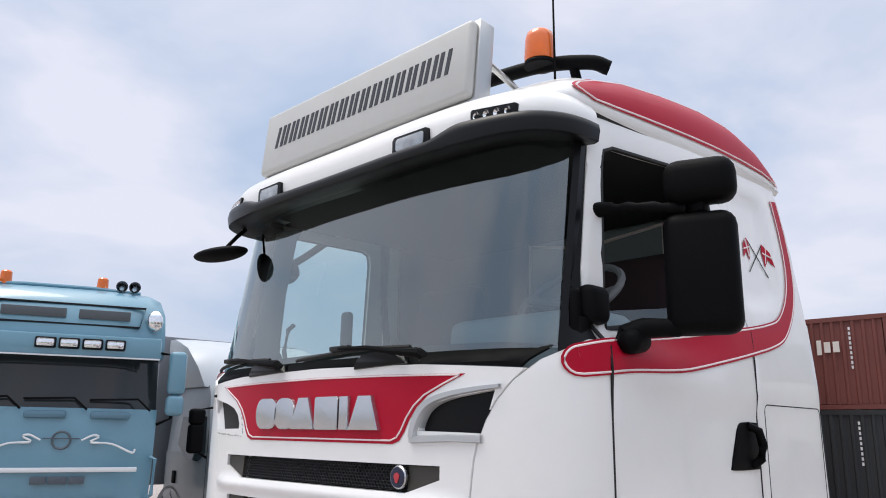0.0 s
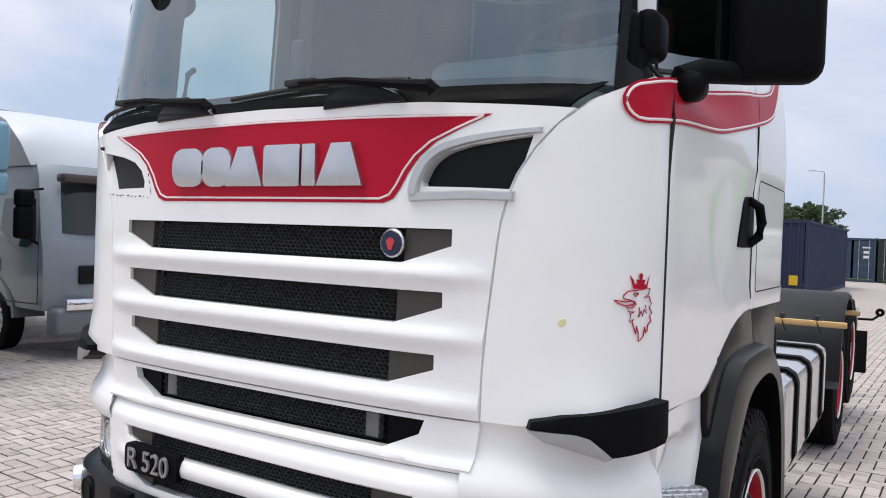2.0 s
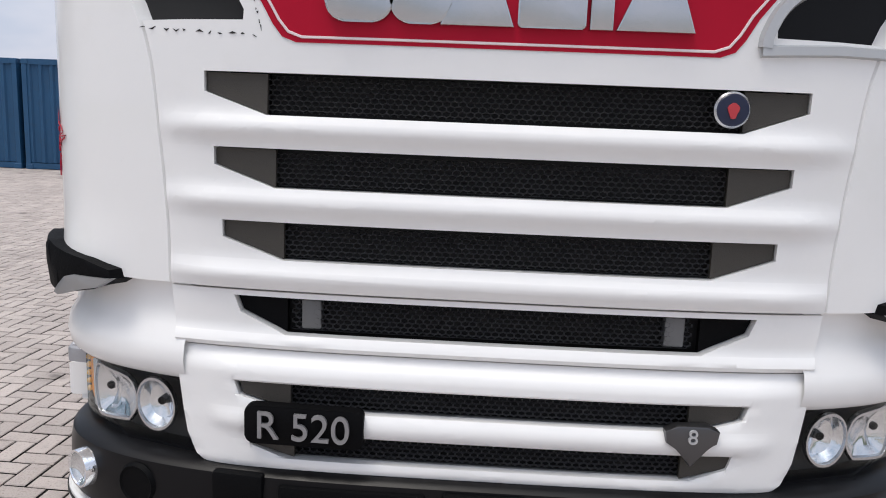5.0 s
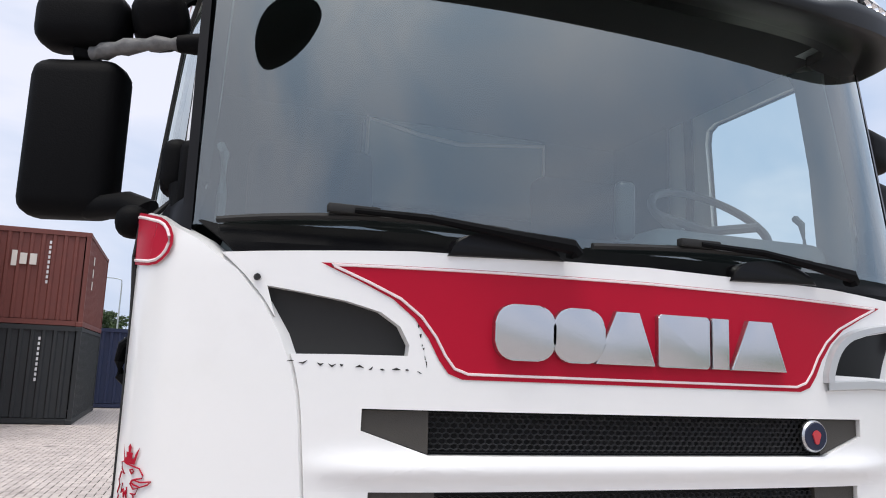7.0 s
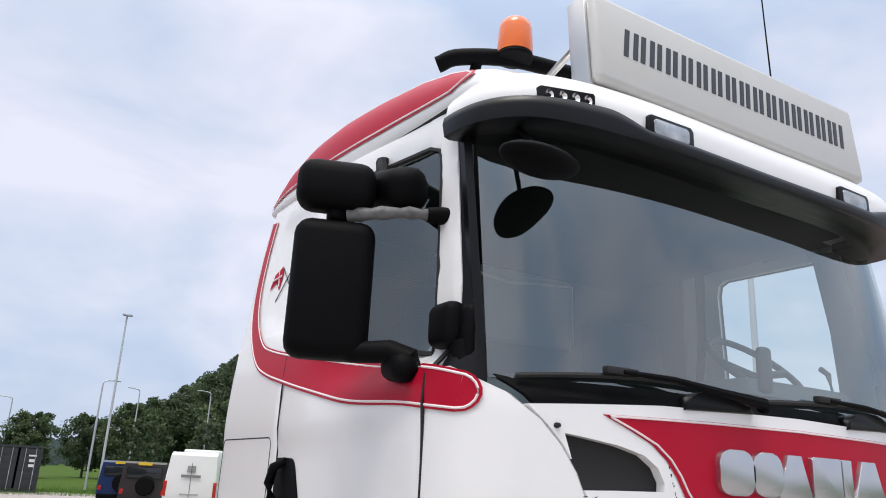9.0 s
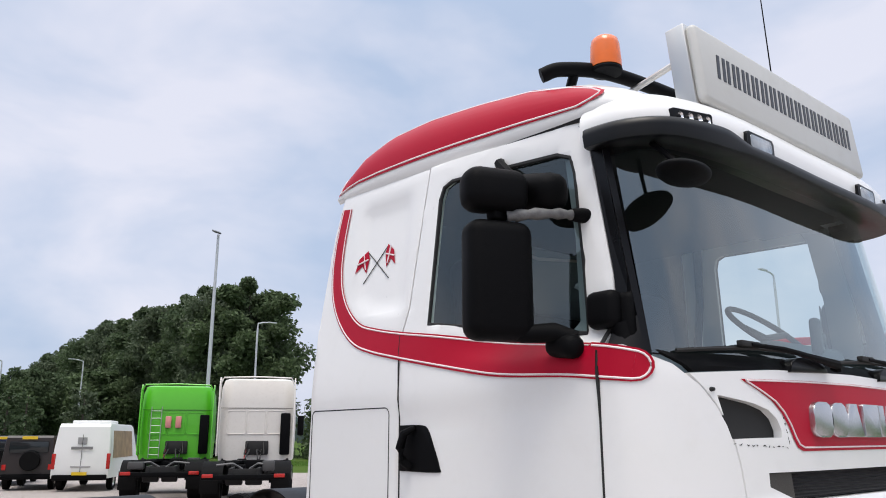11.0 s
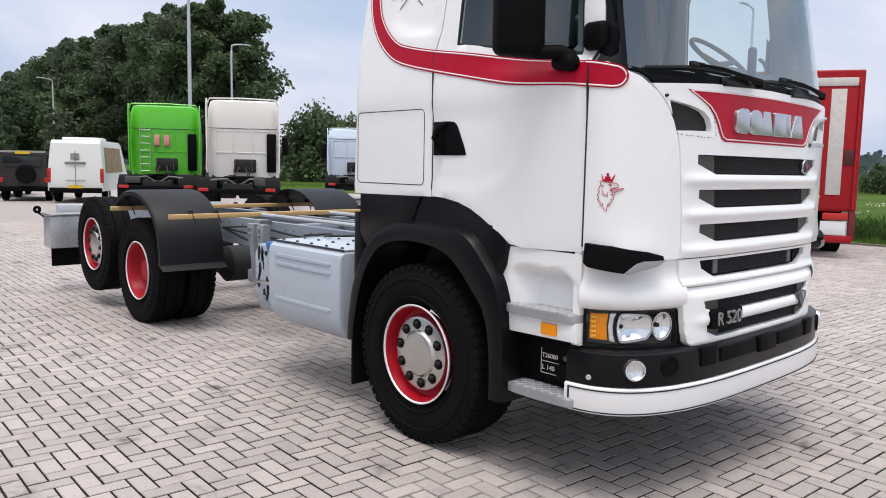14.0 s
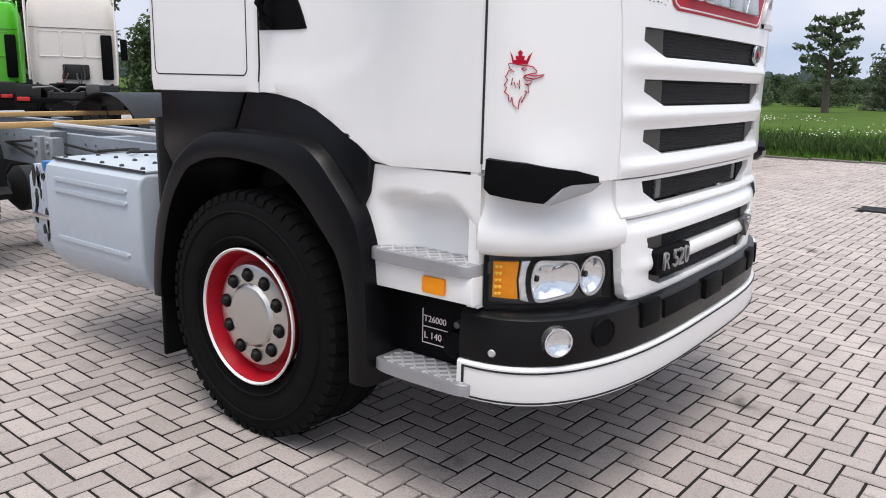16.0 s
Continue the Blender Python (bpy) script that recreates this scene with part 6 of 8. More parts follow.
# ---------------------------------------------------------------- inside the cab
bm = bmesh.new()
box(bm, (0, 0.66, 2.08), (2.0, 0.66, 0.18), 0.06, seg=3)
dash = part("dashboard", bm, GREYIN, truck, "grey dashboard")
bm = bmesh.new()
box(bm, (0.68, 0.60, 2.24), (0.72, 0.36, 0.16), 0.06, seg=3)
part("instrument_hood", bm, GREYIN, dash)
bm = bmesh.new()
ringc = Matrix.Translation((0.76, 0.72, 2.42)) @ Euler((radians(40), 0, 0)).to_matrix().to_4x4()
pts = [ringc @ Vector((0.225 * math.cos(a), 0.225 * math.sin(a), 0)) for a in np.linspace(0, 2 * math.pi, 33)]
tube(bm, pts, 0.016, 8, cap=False)
tube(bm, [ringc @ Vector((-0.22, 0, 0)), ringc @ Vector((0, -0.02, -0.03)), ringc @ Vector((0.22, 0, 0))], 0.018, 8)
part("steering_wheel", bm, mat("steering_grey", (0.13, 0.135, 0.14), 0.6), truck, "dark steering wheel")
for s in (-1, 1):
    bm = bmesh.new()
    box(bm, (s * 0.62, 1.12, 1.95), (0.52, 0.5, 0.16), 0.05, seg=3)
    seat = part("cab_seat", bm, CURTAIN, truck, "dark cab seat")
    bm = bmesh.new()
    box(bm, (0, 0, 0), (0.50, 0.13, 0.75), 0.05, m=pose(s * 0.62, 1.38, 2.34, -10, 0, 0), seg=3)
    part("seat_back", bm, CURTAIN, seat)
bm = bmesh.new()
box(bm, (0.15, 1.84, 2.80), (0.95, 0.05, 0.42), 0.03, seg=3)
board = part("bunk_panel", bm, GREYIN, truck, "grey bunk panel with pale piping")
bm = bmesh.new()
tube(bm, [(-0.31, 1.81, 2.62), (-0.31, 1.81, 3.0), (-0.05, 1.81, 2.95), (0.15, 1.81, 2.93), (0.61, 1.81, 2.98), (0.61, 1.81, 2.62)], 0.011, 6)
part("piping", bm, PINK, board)
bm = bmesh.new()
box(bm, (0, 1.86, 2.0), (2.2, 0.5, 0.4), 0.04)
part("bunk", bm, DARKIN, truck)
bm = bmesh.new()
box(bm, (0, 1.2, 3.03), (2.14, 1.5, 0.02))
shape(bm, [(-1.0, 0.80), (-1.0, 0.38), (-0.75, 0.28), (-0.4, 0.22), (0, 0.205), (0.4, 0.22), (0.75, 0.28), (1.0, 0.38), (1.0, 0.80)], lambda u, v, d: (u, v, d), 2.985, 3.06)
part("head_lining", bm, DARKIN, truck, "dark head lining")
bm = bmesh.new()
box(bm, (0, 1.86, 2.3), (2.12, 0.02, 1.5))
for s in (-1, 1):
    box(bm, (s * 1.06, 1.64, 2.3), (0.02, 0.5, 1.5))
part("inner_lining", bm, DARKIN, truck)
bm = bmesh.new()
box(bm, (0.02, 0.13, 2.275), (0.055, 0.04, 0.16), 0.018, seg=3)
part("dash_camera", bm, mat("device_black", (0.03, 0.035, 0.04), 0.35), truck, "small dark device on the dashboard")
for s in (-1, 1):
    bm = bmesh.new()
    sheet(bm, [(0.34, 2.18), (0.35, 2.5), (0.42, 2.95), (0.60, 3.0), (0.56, 2.93), (0.515, 2.6), (0.50, 2.28), (0.58, 2.20)], flank(s), 0.02, d0=0.04, step=(0.08, 0.1))
    part("pillar_trim", bm, GREYIN, truck, "grey trim inside the door pillar")
for s in (-1, 1):
    bm = bmesh.new()
    tube(bm, [(s * 1.0, 0.52, 2.20), (s * 1.0, 0.50, 2.28), (s * 1.0, 0.52, 2.40), (s * 1.01, 0.56, 2.43)], 0.013, 6)
    part("grab_handle", bm, GREYIN, truck)

# ---------------------------------------------------------------- ground
def ground_mat():
    m = mat("far_brick_paving", (0.40, 0.352, 0.33), 0.85, vary=0.12, scale=1.5, dirt=0.3, dirt_color=(0.2, 0.18, 0.17))
    t = m.node_tree
    b = t.nodes["Principled BSDF"]
    src = b.inputs["Base Color"].links[0].from_socket
    co = t.nodes.new("ShaderNodeTexCoord")
    mp = t.nodes.new("ShaderNodeMapping")
    mp.inputs["Rotation"].default_value = (0, 0, radians(0))
    br = t.nodes.new("ShaderNodeTexBrick")
    br.inputs["Scale"].default_value = 1.0
    br.inputs["Brick Width"].default_value, br.inputs["Row Height"].default_value, br.inputs["Mortar Size"].default_value = 0.22, 0.11, 0.008
    br.inputs["Color1"].default_value, br.inputs["Color2"].default_value, br.inputs["Mortar"].default_value = (0.9, 0.9, 0.9, 1), (1.1, 1.1, 1.1, 1), (0.2, 0.2, 0.19, 1)
    mul = t.nodes.new("ShaderNodeMix")
    mul.data_type, mul.blend_type = "RGBA", "MULTIPLY"
    mul.inputs[0].default_value = 1.0
    t.links.new(co.outputs["Object"], mp.inputs["Vector"])
    t.links.new(mp.outputs["Vector"], br.inputs["Vector"])
    t.links.new(src, mul.inputs[6])
    t.links.new(br.outputs["Color"], mul.inputs[7])
    t.links.new(mul.outputs[2], b.inputs["Base Color"])
    return m


PAVER = mat("concrete_paver", (0.435, 0.382, 0.355), 0.85, vary=0.2, scale=0.7, bump=1.0, bump_scale=110, dirt=0.62, dirt_color=(0.19, 0.168, 0.155), rnd=0.12, detail=8, ground=True)


def stain(m):
    """Small dark oil spots and a fine speckle on the paving."""
    t = m.node_tree
    b = t.nodes["Principled BSDF"]
    out = b.inputs["Base Color"].links[0].from_socket
    pos = t.nodes.new("ShaderNodeNewGeometry")
    for scale, lo, hi, dark in ((2.6, 0.66, 0.74, 0.45), (85.0, 0.54, 0.72, 0.72)):
        n = t.nodes.new("ShaderNodeTexNoise")
        n.inputs["Scale"].default_value, n.inputs["Detail"].default_value = scale, 3.0
        t.links.new(pos.outputs["Position"], n.inputs["Vector"])
        r = t.nodes.new("ShaderNodeMapRange")
        r.inputs["From Min"].default_value, r.inputs["From Max"].default_value = lo, hi
        r.inputs["To Min"].default_value, r.inputs["To Max"].default_value = 1.0, dark
        t.links.new(n.outputs["Fac"], r.inputs["Value"])
        mul = t.nodes.new("ShaderNodeVectorMath")
        mul.operation = "SCALE"
        t.links.new(out, mul.inputs[0])
        t.links.new(r.outputs[0], mul.inputs["Scale"])
        out = mul.outputs["Vector"]
    t.links.new(out, b.inputs["Base Color"])


stain(PAVER)
JOINT = mat("joint_sand", (0.014, 0.012, 0.010), 0.95, vary=0.3, scale=4, bump=0.4)
bm = bmesh.new()
put(bm, [(-600, -600, -0.045), (900, -600, -0.045), (900, 1200, -0.045), (-600, 1200, -0.045)], [(0, 1, 2, 3)])
earth = tagged(finish(bm, "ground", mat("field_grass", (0.055, 0.098, 0.017), 0.95, vary=0.5, scale=0.25, bump=0.8, bump_scale=8, dirt=0.7, dirt_color=(0.12, 0.11, 0.035), spec=0.05), smooth=0), "flat green grassland reaching the horizon", "ground", kind="structure")
bm = bmesh.new()
put(bm, [(-60, -40, -0.012), (18.2, -40, -0.012), (16.15, 1.2, -0.012), (15.55, 3.6, -0.012), (14.6, 17, -0.012), (23, 34, -0.012), (12, 45, -0.012), (4, 52, -0.012), (-60, 64, -0.012)], [tuple(range(9))])
yard = tagged(finish(bm, "pavement", ground_mat(), smooth=0), "yard paved with worn grey concrete bricks", "paving", kind="structure")

# ---------------------------------------------------------------- containers
def container(x0, x1, y0, length, z0, color, label, doors=False, turn=0.0, name="shipping_container", writing_bars=True, high=2.59):
    """A corrugated steel box; its near end lies at y0, x0 to x1."""
    col = mat("container_" + "_".join(f"{c:.3f}" for c in color), color, 0.55, vary=0.14, scale=1.2, dirt=0.4, dirt_color=tuple(c * 0.45 + 0.03 for c in color), bump=0.1)
    box_ = thing(name, label, "container", "stacked containers")
    w = x1 - x0
    box_.matrix_basis = pose((x0 + x1) / 2, y0, z0, 0, 0, turn)
    h = high
    # corrugated sides
    for s in (-1, 1):
        n = round(length / 0.28)
        pts, faces = [], []
        for i in range(n):
            a = 0.12 + (length - 0.24) * i / n
            p = (length - 0.24) / n
            for dy, dx in ((0, 0), (0.25, 0), (0.38, -0.036), (0.87, -0.036)):
                y = a + dy * p
                pts += [(s * (w / 2 + dx - 0.01), y, 0.16), (s * (w / 2 + dx - 0.01), y, h - 0.12)]
        for i in range(len(pts) // 2 - 1):
            faces.append((2 * i, 2 * i + 1, 2 * i + 3, 2 * i + 2))
        bm = bmesh.new()
        put(bm, pts, faces)
        part("side_wall", bm, col, box_, smooth=0)
    bm = bmesh.new()
    for sx in (-1, 1):
        for yy in (0.06, length - 0.06):
            box(bm, (sx * (w / 2 - 0.06), yy, h / 2), (0.12, 0.12, h), 0.006)
        for zz in (0.08, h - 0.06):
            box(bm, (sx * (w / 2 - 0.05), length / 2, zz), (0.10, length - 0.2, 0.14 if zz < 1 else 0.10))
    for yy in (0.06, length - 0.06):
        for zz in (0.08, h - 0.06):
            box(bm, (0, yy, zz), (w - 0.2, 0.1, 0.13))
    part("frame", bm, col, box_, smooth=0)
    bm = bmesh.new()
    box(bm, (0, length / 2, h - 0.03), (w - 0.1, length - 0.1, 0.03))
    box(bm, (0, length - 0.05, h / 2), (w - 0.1, 0.04, h - 0.2))
    part("roof", bm, col, box_, smooth=0)
    for sx in (-1, 1):
        for yy in (0.085, length - 0.085):
            for zz in (0.06, h - 0.06):
                bm = bmesh.new()
                box(bm, (sx * (w / 2 - 0.08), yy, zz), (0.175, 0.185, 0.125), 0.01, seg=1)
                part("corner_casting", bm, col, box_, smooth=0)
    if doors:
        for s in (-1, 1):
            bm = bmesh.new()
            box(bm, (s * (w / 4 - 0.01), 0.05, h / 2 + 0.02), (w / 2 - 0.14, 0.04, h - 0.34), 0.004)
            for k in range(5):
                box(bm, (s * (w / 4 - 0.01), 0.03, 0.45 + 0.44 * k), (w / 2 - 0.24, 0.03, 0.26), 0.01)
            leaf = part("door", bm, col, box_, smooth=0)
            for f in (0.28, 0.72):
                bm = bmesh.new()
                tube(bm, [(s * w / 2 * f, -0.015, 0.12), (s * w / 2 * f, -0.015, h - 0.12)], 0.018, 6)
                box(bm, (s * w / 2 * f, -0.02, 1.05), (0.05, 0.03, 0.22), 0.005)
                part("lock_bar", bm, mat("galvanised", (0.45, 0.46, 0.47), 0.45, 0.6), leaf)
        for i in range(3):
            bm = bmesh.new()
            box(bm, (w * 0.30, -0.002, h - 0.55 - 0.28 * i), (0.42 if i == 0 else 0.3, 0.006, 0.09 if i == 0 else 0.16))
            part("marking_bar", bm, mat("marking_white", (0.7, 0.7, 0.7), 0.6), box_, smooth=0)
    else:
        bm = bmesh.new()
        n = 8
        pts = []
        for i in range(n):
            a = -w / 2 + 0.12 + (w - 0.24) * i / n
            p = (w - 0.24) / n
            for dx, dy in ((0, 0.02), (0.25, 0.02), (0.38, 0.06), (0.87, 0.06)):
                pts += [(a + dx * p, dy, 0.16), (a + dx * p, dy, h - 0.12)]
        put(bm, pts, [(2 * i, 2 * i + 1, 2 * i + 3, 2 * i + 2) for i in range(len(pts) // 2 - 1)])
        part("end_wall", bm, col, box_, smooth=0)
        if writing_bars:
            for i in range(9):
                bm = bmesh.new()
                box(bm, (0.22, 0.012, h - 0.35 - 0.135 * i), (0.055, 0.006, 0.085))
                part("marking_bar", bm, mat("marking_white", (0.7, 0.7, 0.7), 0.6), box_, smooth=0)
    return box_


BROWN, NEARBLACK, BLUE, NAVY = (0.16, 0.045, 0.035), (0.022, 0.025, 0.027), (0.012, 0.075, 0.17), (0.02, 0.03, 0.075)
container(-5.89, -3.45, 21.4, 6.06, 0.0, NEARBLACK, "black corrugated shipping container standing on the paving")
ca = container(-5.89, -3.45, 21.4, 6.06, 2.60, BROWN, "brown corrugated shipping container stacked on a black one")
container(-8.32, -5.88, 16.4, 6.06, 0.0, BROWN, "brown corrugated shipping container with white marks")
cb = container(-8.32, -5.88, 16.4, 6.06, 2.60, BROWN, "brown corrugated shipping container stacked on another")
container(-10.84, -8.40, 16.3, 6.06, 0.0, BLUE, "blue corrugated shipping container on the paving")
container(-13.4, -10.96, 16.3, 6.06, 0.0, BLUE, "blue corrugated shipping container on the paving")
container(-16.0, -13.56, 34, 6.06, 0.0, BLUE, "distant blue shipping container", doors=True)
container(-16.0, -13.56, 34, 6.06, 2.6, BLUE, "distant blue container on top of another", doors=True)
ce = container(-4.19, -1.75, 29.0, 12.19, 0.0, NAVY, "long dark blue container with a yellow sign", turn=-1.5, high=2.85)
container(-3.0, -0.56, 50.0, 6.06, 0.0, (0.025, 0.05, 0.09), "dark blue container with double doors", doors=True)
container(-0.46, 1.98, 50.2, 6.06, 0.0, NEARBLACK, "black container with double doors", doors=True)
for c in (ca, cb):
    for k, (u, ww, hh) in enumerate(((-0.62, 0.13, 0.42), (-0.40, 0.17, 0.30), (-0.16, 0.17, 0.30))):
        bm = bmesh.new()
        box(bm, (u, 0.012, 1.75), (ww, 0.008, hh), 0.002)
        part("mark_block", bm, mat("marking_cream", (0.72, 0.68, 0.62), 0.6), c, "worn cream block", smooth=0)
    for k in range(3):
        bm = bmesh.new()
        box(bm, (1.228, 1.3, 1.95 - 0.36 * k), (0.008, 0.20, 0.24))
        part("mark_block", bm, mat("marking_cream", (0.72, 0.68, 0.62), 0.6), c, "worn cream block", smooth=0)
bm = bmesh.new()
box(bm, (0.75, 0.012, 0.62), (0.30, 0.008, 0.36))
part("warning_sign", bm, mat("sign_yellow", (0.75, 0.5, 0.02), 0.5), ce, "yellow sign plate", smooth=0)

# ---------------------------------------------------------------- other trucks
def simple_wheel(name, parent, x, y, r, w, rimcol, s):
    bm = bmesh.new()
    h = w / 2
    lathe(bm, [(-h * 0.6, r * 0.55), (-h, r * 0.68), (-h, r * 0.9), (-h * 0.85, r), (h * 0.85, r), (h, r * 0.9), (h, r * 0.68), (h * 0.6, r * 0.55)], (x, y, r), "x", 36)
    wob = part(name, bm, RUBBER, parent, smooth=30)
    bm = bmesh.new()
    f, d = x + s * h * 0.72, -s
    lathe(bm, [(f, r * 0.58), (f + d * 0.02, r * 0.52), (f + d * 0.07, r * 0.45), (f + d * 0.06, r * 0.25), (f - d * 0.0, r * 0.18), (f, 0)], (0, y, r), "x", 28)
    for k in range(8):
        a = 2 * math.pi * k / 8
        lathe(bm, [(f + d * 0.06, 0.018), (f + d * 0.02, 0.014), (f + d * 0.02, 0)], (0, y + r * 0.35 * math.cos(a), r + r * 0.35 * math.sin(a)), "x", 8)
    part("rim", bm, rimcol, wob, smooth=30)
    return wob


DAFBLUE = mat("light_blue_paint", (0.145, 0.30, 0.39), 0.3, coat=0.4, vary=0.03, dirt=0.1, dirt_color=(0.12, 0.24, 0.31))
SILVERPAINT = mat("silver_grey_paint", (0.20, 0.225, 0.25), 0.35, 0.3, coat=0.3, vary=0.04, dirt=0.1, dirt_color=(0.2, 0.22, 0.24))
DARKGLASS = mat("dark_window", (0.02, 0.024, 0.026), 0.06, vary=0.1)
ORNAMENT = mat("ornament_white", (0.75, 0.77, 0.78), 0.4)


def cab_shell(bm, levels, n=5.0, cut=True):
    """Lofts a rounded-box cab: (z, half width, front y, rear y) from bottom to top, facing -y."""
    rings = []
    for z, hw, yf, yr in levels:
        ring = []
        r = 0.22
        for k in range(13):
            x = -hw + 2 * hw * k / 12
            e = abs(x) / hw
            ring.append((x, yf + 0.20 * e**n, z))
        ring += [(hw, yr, z), (-hw, yr, z)]
        rings.append([bm.verts.new(p) for p in ring])
    m_ = len(rings[0])
    for a, b in zip(rings, rings[1:]):
        for k in range(m_):
            bm.faces.new((a[k], a[(k + 1) % m_], b[(k + 1) % m_], b[k]))
    bm.faces.new(rings[0])
    bm.faces.new(rings[-1][::-1])


def blue_truck():
    t = thing("blue_truck", "light blue high-roof truck with orange beacons and roof horns", "truck")
    t.matrix_basis = pose(-7.33, 1.44, 0, 0, 0, 68)
    bm = bmesh.new()
    cab_shell(bm, [(0.95, 1.22, 0.02, 2.2), (1.35, 1.23, -0.02, 2.2), (1.95, 1.235, 0.0, 2.2), (2.08, 1.235, 0.03, 2.2)])
    body = part("lower_body", bm, DAFBLUE, t, smooth=40)
    bm = bmesh.new()
    cab_shell(bm, [(2.08, 1.22, 0.05, 2.2), (2.74, 1.20, 0.16, 2.2)])
    part("windscreen", bm, DARKGLASS, t, "dark wide windscreen", smooth=40)
    bm = bmesh.new()
    cab_shell(bm, [(2.72, 1.24, 0.02, 2.2), (2.76, 1.25, 0.0, 2.2), (3.02, 1.25, 0.03, 2.2), (3.30, 1.23, 0.10, 2.2), (3.50, 1.16, 0.25, 2.2), (3.60, 1.02, 0.45, 2.2)])
    roof_ = part("roof", bm, DAFBLUE, t, smooth=40)
    bm = bmesh.new()
    box(bm, (0, -0.035, 2.83), (2.40, 0.10, 0.26), 0.03)
    part("visor", bm, DAFBLUE, t, "blue visor with four lamps")
    bm = bmesh.new()
    box(bm, (0, -0.09, 2.695), (2.38, 0.02, 0.018))
    part("visor_edge", bm, ORNAMENT, t)
    for k in range(4):
        bm = bmesh.new()
        box(bm, (-0.12 + 0.26 * k, -0.095, 2.845), (0.235, 0.05, 0.135), 0.02)
        lampk = part("visor_lamp", bm, GLOSSBLACK, t, "rectangular spot lamp")
        bm = bmesh.new()
        box(bm, (-0.12 + 0.26 * k, -0.122, 2.845), (0.19, 0.012, 0.09), 0.02)
        part("lamp_glass", bm, REFLECTOR, lampk)
    # name board: frame and plain bars
    bm = bmesh.new()
    ribbon(bm, [(-0.80, 3.10), (0.92, 3.10), (0.98, 3.36), (-0.86, 3.36)], lambda u, v, d: (u, 0.02 + 0.28 * (v - 3.02) + 0.1 * abs(u / 1.2) ** 5 + d, v), 0.03, -0.02, 0.02, closed=True)
    part("board_frame", bm, GLOSSBLACK, roof_, "black frame of the name board")
    for x0_, w_ in ((-0.66, 0.72), (0.20, 0.60)):
        bm = bmesh.new()
        box(bm, (x0_ + w_ / 2, 0.055, 3.23), (w_, 0.02, 0.12), 0.01)
        part("name_bar", bm, mat("name_dark", (0.08, 0.09, 0.1), 0.4), roof_, "dark bar in place of a name")
    for x in (-1.10, 1.10):
        bm = bmesh.new()
        r_ = bmesh.ops.create_uvsphere(bm, u_segments=16, v_segments=8, radius=1)
        for v in r_["verts"]:
            v.co = Vector((x + v.co.x * 0.10, 0.12 + v.co.y * 0.06, 3.20 + v.co.z * 0.14))
        part("roof_lamp", bm, REFLECTOR, roof_, "clear roof spot lamp")
    for x in (-0.72, 0.42):
        bm = bmesh.new()
        lathe(bm, [(0, 0.075), (0.16, 0.068), (0.18, 0.05), (0.18, 0)], (x, 0.62, 3.62), "z", 18)
        part("beacon", bm, ORANGE, t, "orange beacon")
    for x in (-1.0, -0.86, 0.66, 0.82):
        bm = bmesh.new()
        lathe(bm, [(-0.30, 0.075), (-0.26, 0.055), (-0.15, 0.03), (0.1, 0.02)], (x, 0.75, 3.68), "y", 16)
        part("air_horn", bm, CHROME, t, "chrome air horn")
    bm = bmesh.new()
    tube(bm, [(-1.0, 0.6, 3.62), (-0.5, 0.55, 3.64), (0.3, 0.55, 3.64), (0.9, 0.6, 3.62)], 0.025, 8)
    part("roof_rail", bm, DAFBLUE, t)
    for k in range(3):
        bm = bmesh.new()
        x = -0.85 + 0.72 * k
        tube(bm, [(x + 0.55, -0.02, 2.06), (x + 0.40, -0.02, 2.20), (x - 0.15, 0.0, 2.18)], 0.014, 6)
        part("wiper", bm, BLACK, t)
        # shade of the recess painted as a darker blue block on the body
        bm = bmesh.new()
        box(bm, (x + 0.1, -0.02, 2.0), (0.46, 0.06, 0.09), 0.03)
        part("wiper_recess", bm, mat("blue_shadow", (0.1, 0.2, 0.27), 0.4), t)
    for s in (-1, 1):
        bm = bmesh.new()
        tube(bm, curve_pts([(0.18 + s * 0.22, -0.05, 1.70), (0.18 + s * 0.34, -0.05, 1.76), (0.18 + s * 0.41, -0.05, 1.74), (0.18 + s * 0.32, -0.05, 1.68), (0.18 + s * 0.56, -0.045, 1.66), (0.18 + s * 0.79, -0.03, 1.56), (0.18 + s * 0.83, -0.02, 1.60)], 5), [0.012 + 0.0005 * (k % 9) for k in range(31)], 6)
        part("scroll_ornament", bm, ORNAMENT, body, "white scroll ornament")
    bm = bmesh.new()
    lathe(bm, [(-0.02, 0.085), (-0.03, 0.10), (-0.02, 0.112)], (0.18, -0.02, 1.70), "y", 24)
    box(bm, (0.18, -0.04, 1.72), (0.40, 0.012, 0.014))
    part("round_emblem", bm, mat("emblem_dark", (0.08, 0.1, 0.12), 0.4), body, "dark ring emblem")
    bm = bmesh.new()
    box(bm, (0, -0.045, 1.36), (2.1, 0.03, 0.055), 0.01)
    part("white_band", bm, ORNAMENT, body, "white band")
    for k, (x0_, w_) in enumerate(((-0.10, 0.17), (0.09, 0.2), (0.31, 0.17))):
        bm = bmesh.new()
        box(bm, (x0_ + w_ / 2, -0.04, 1.24), (w_, 0.025, 0.085), 0.006)
        part("maker_block", bm, mat("emblem_dark", (0.08, 0.1, 0.12), 0.4), body, "dark block in place of a maker's name")
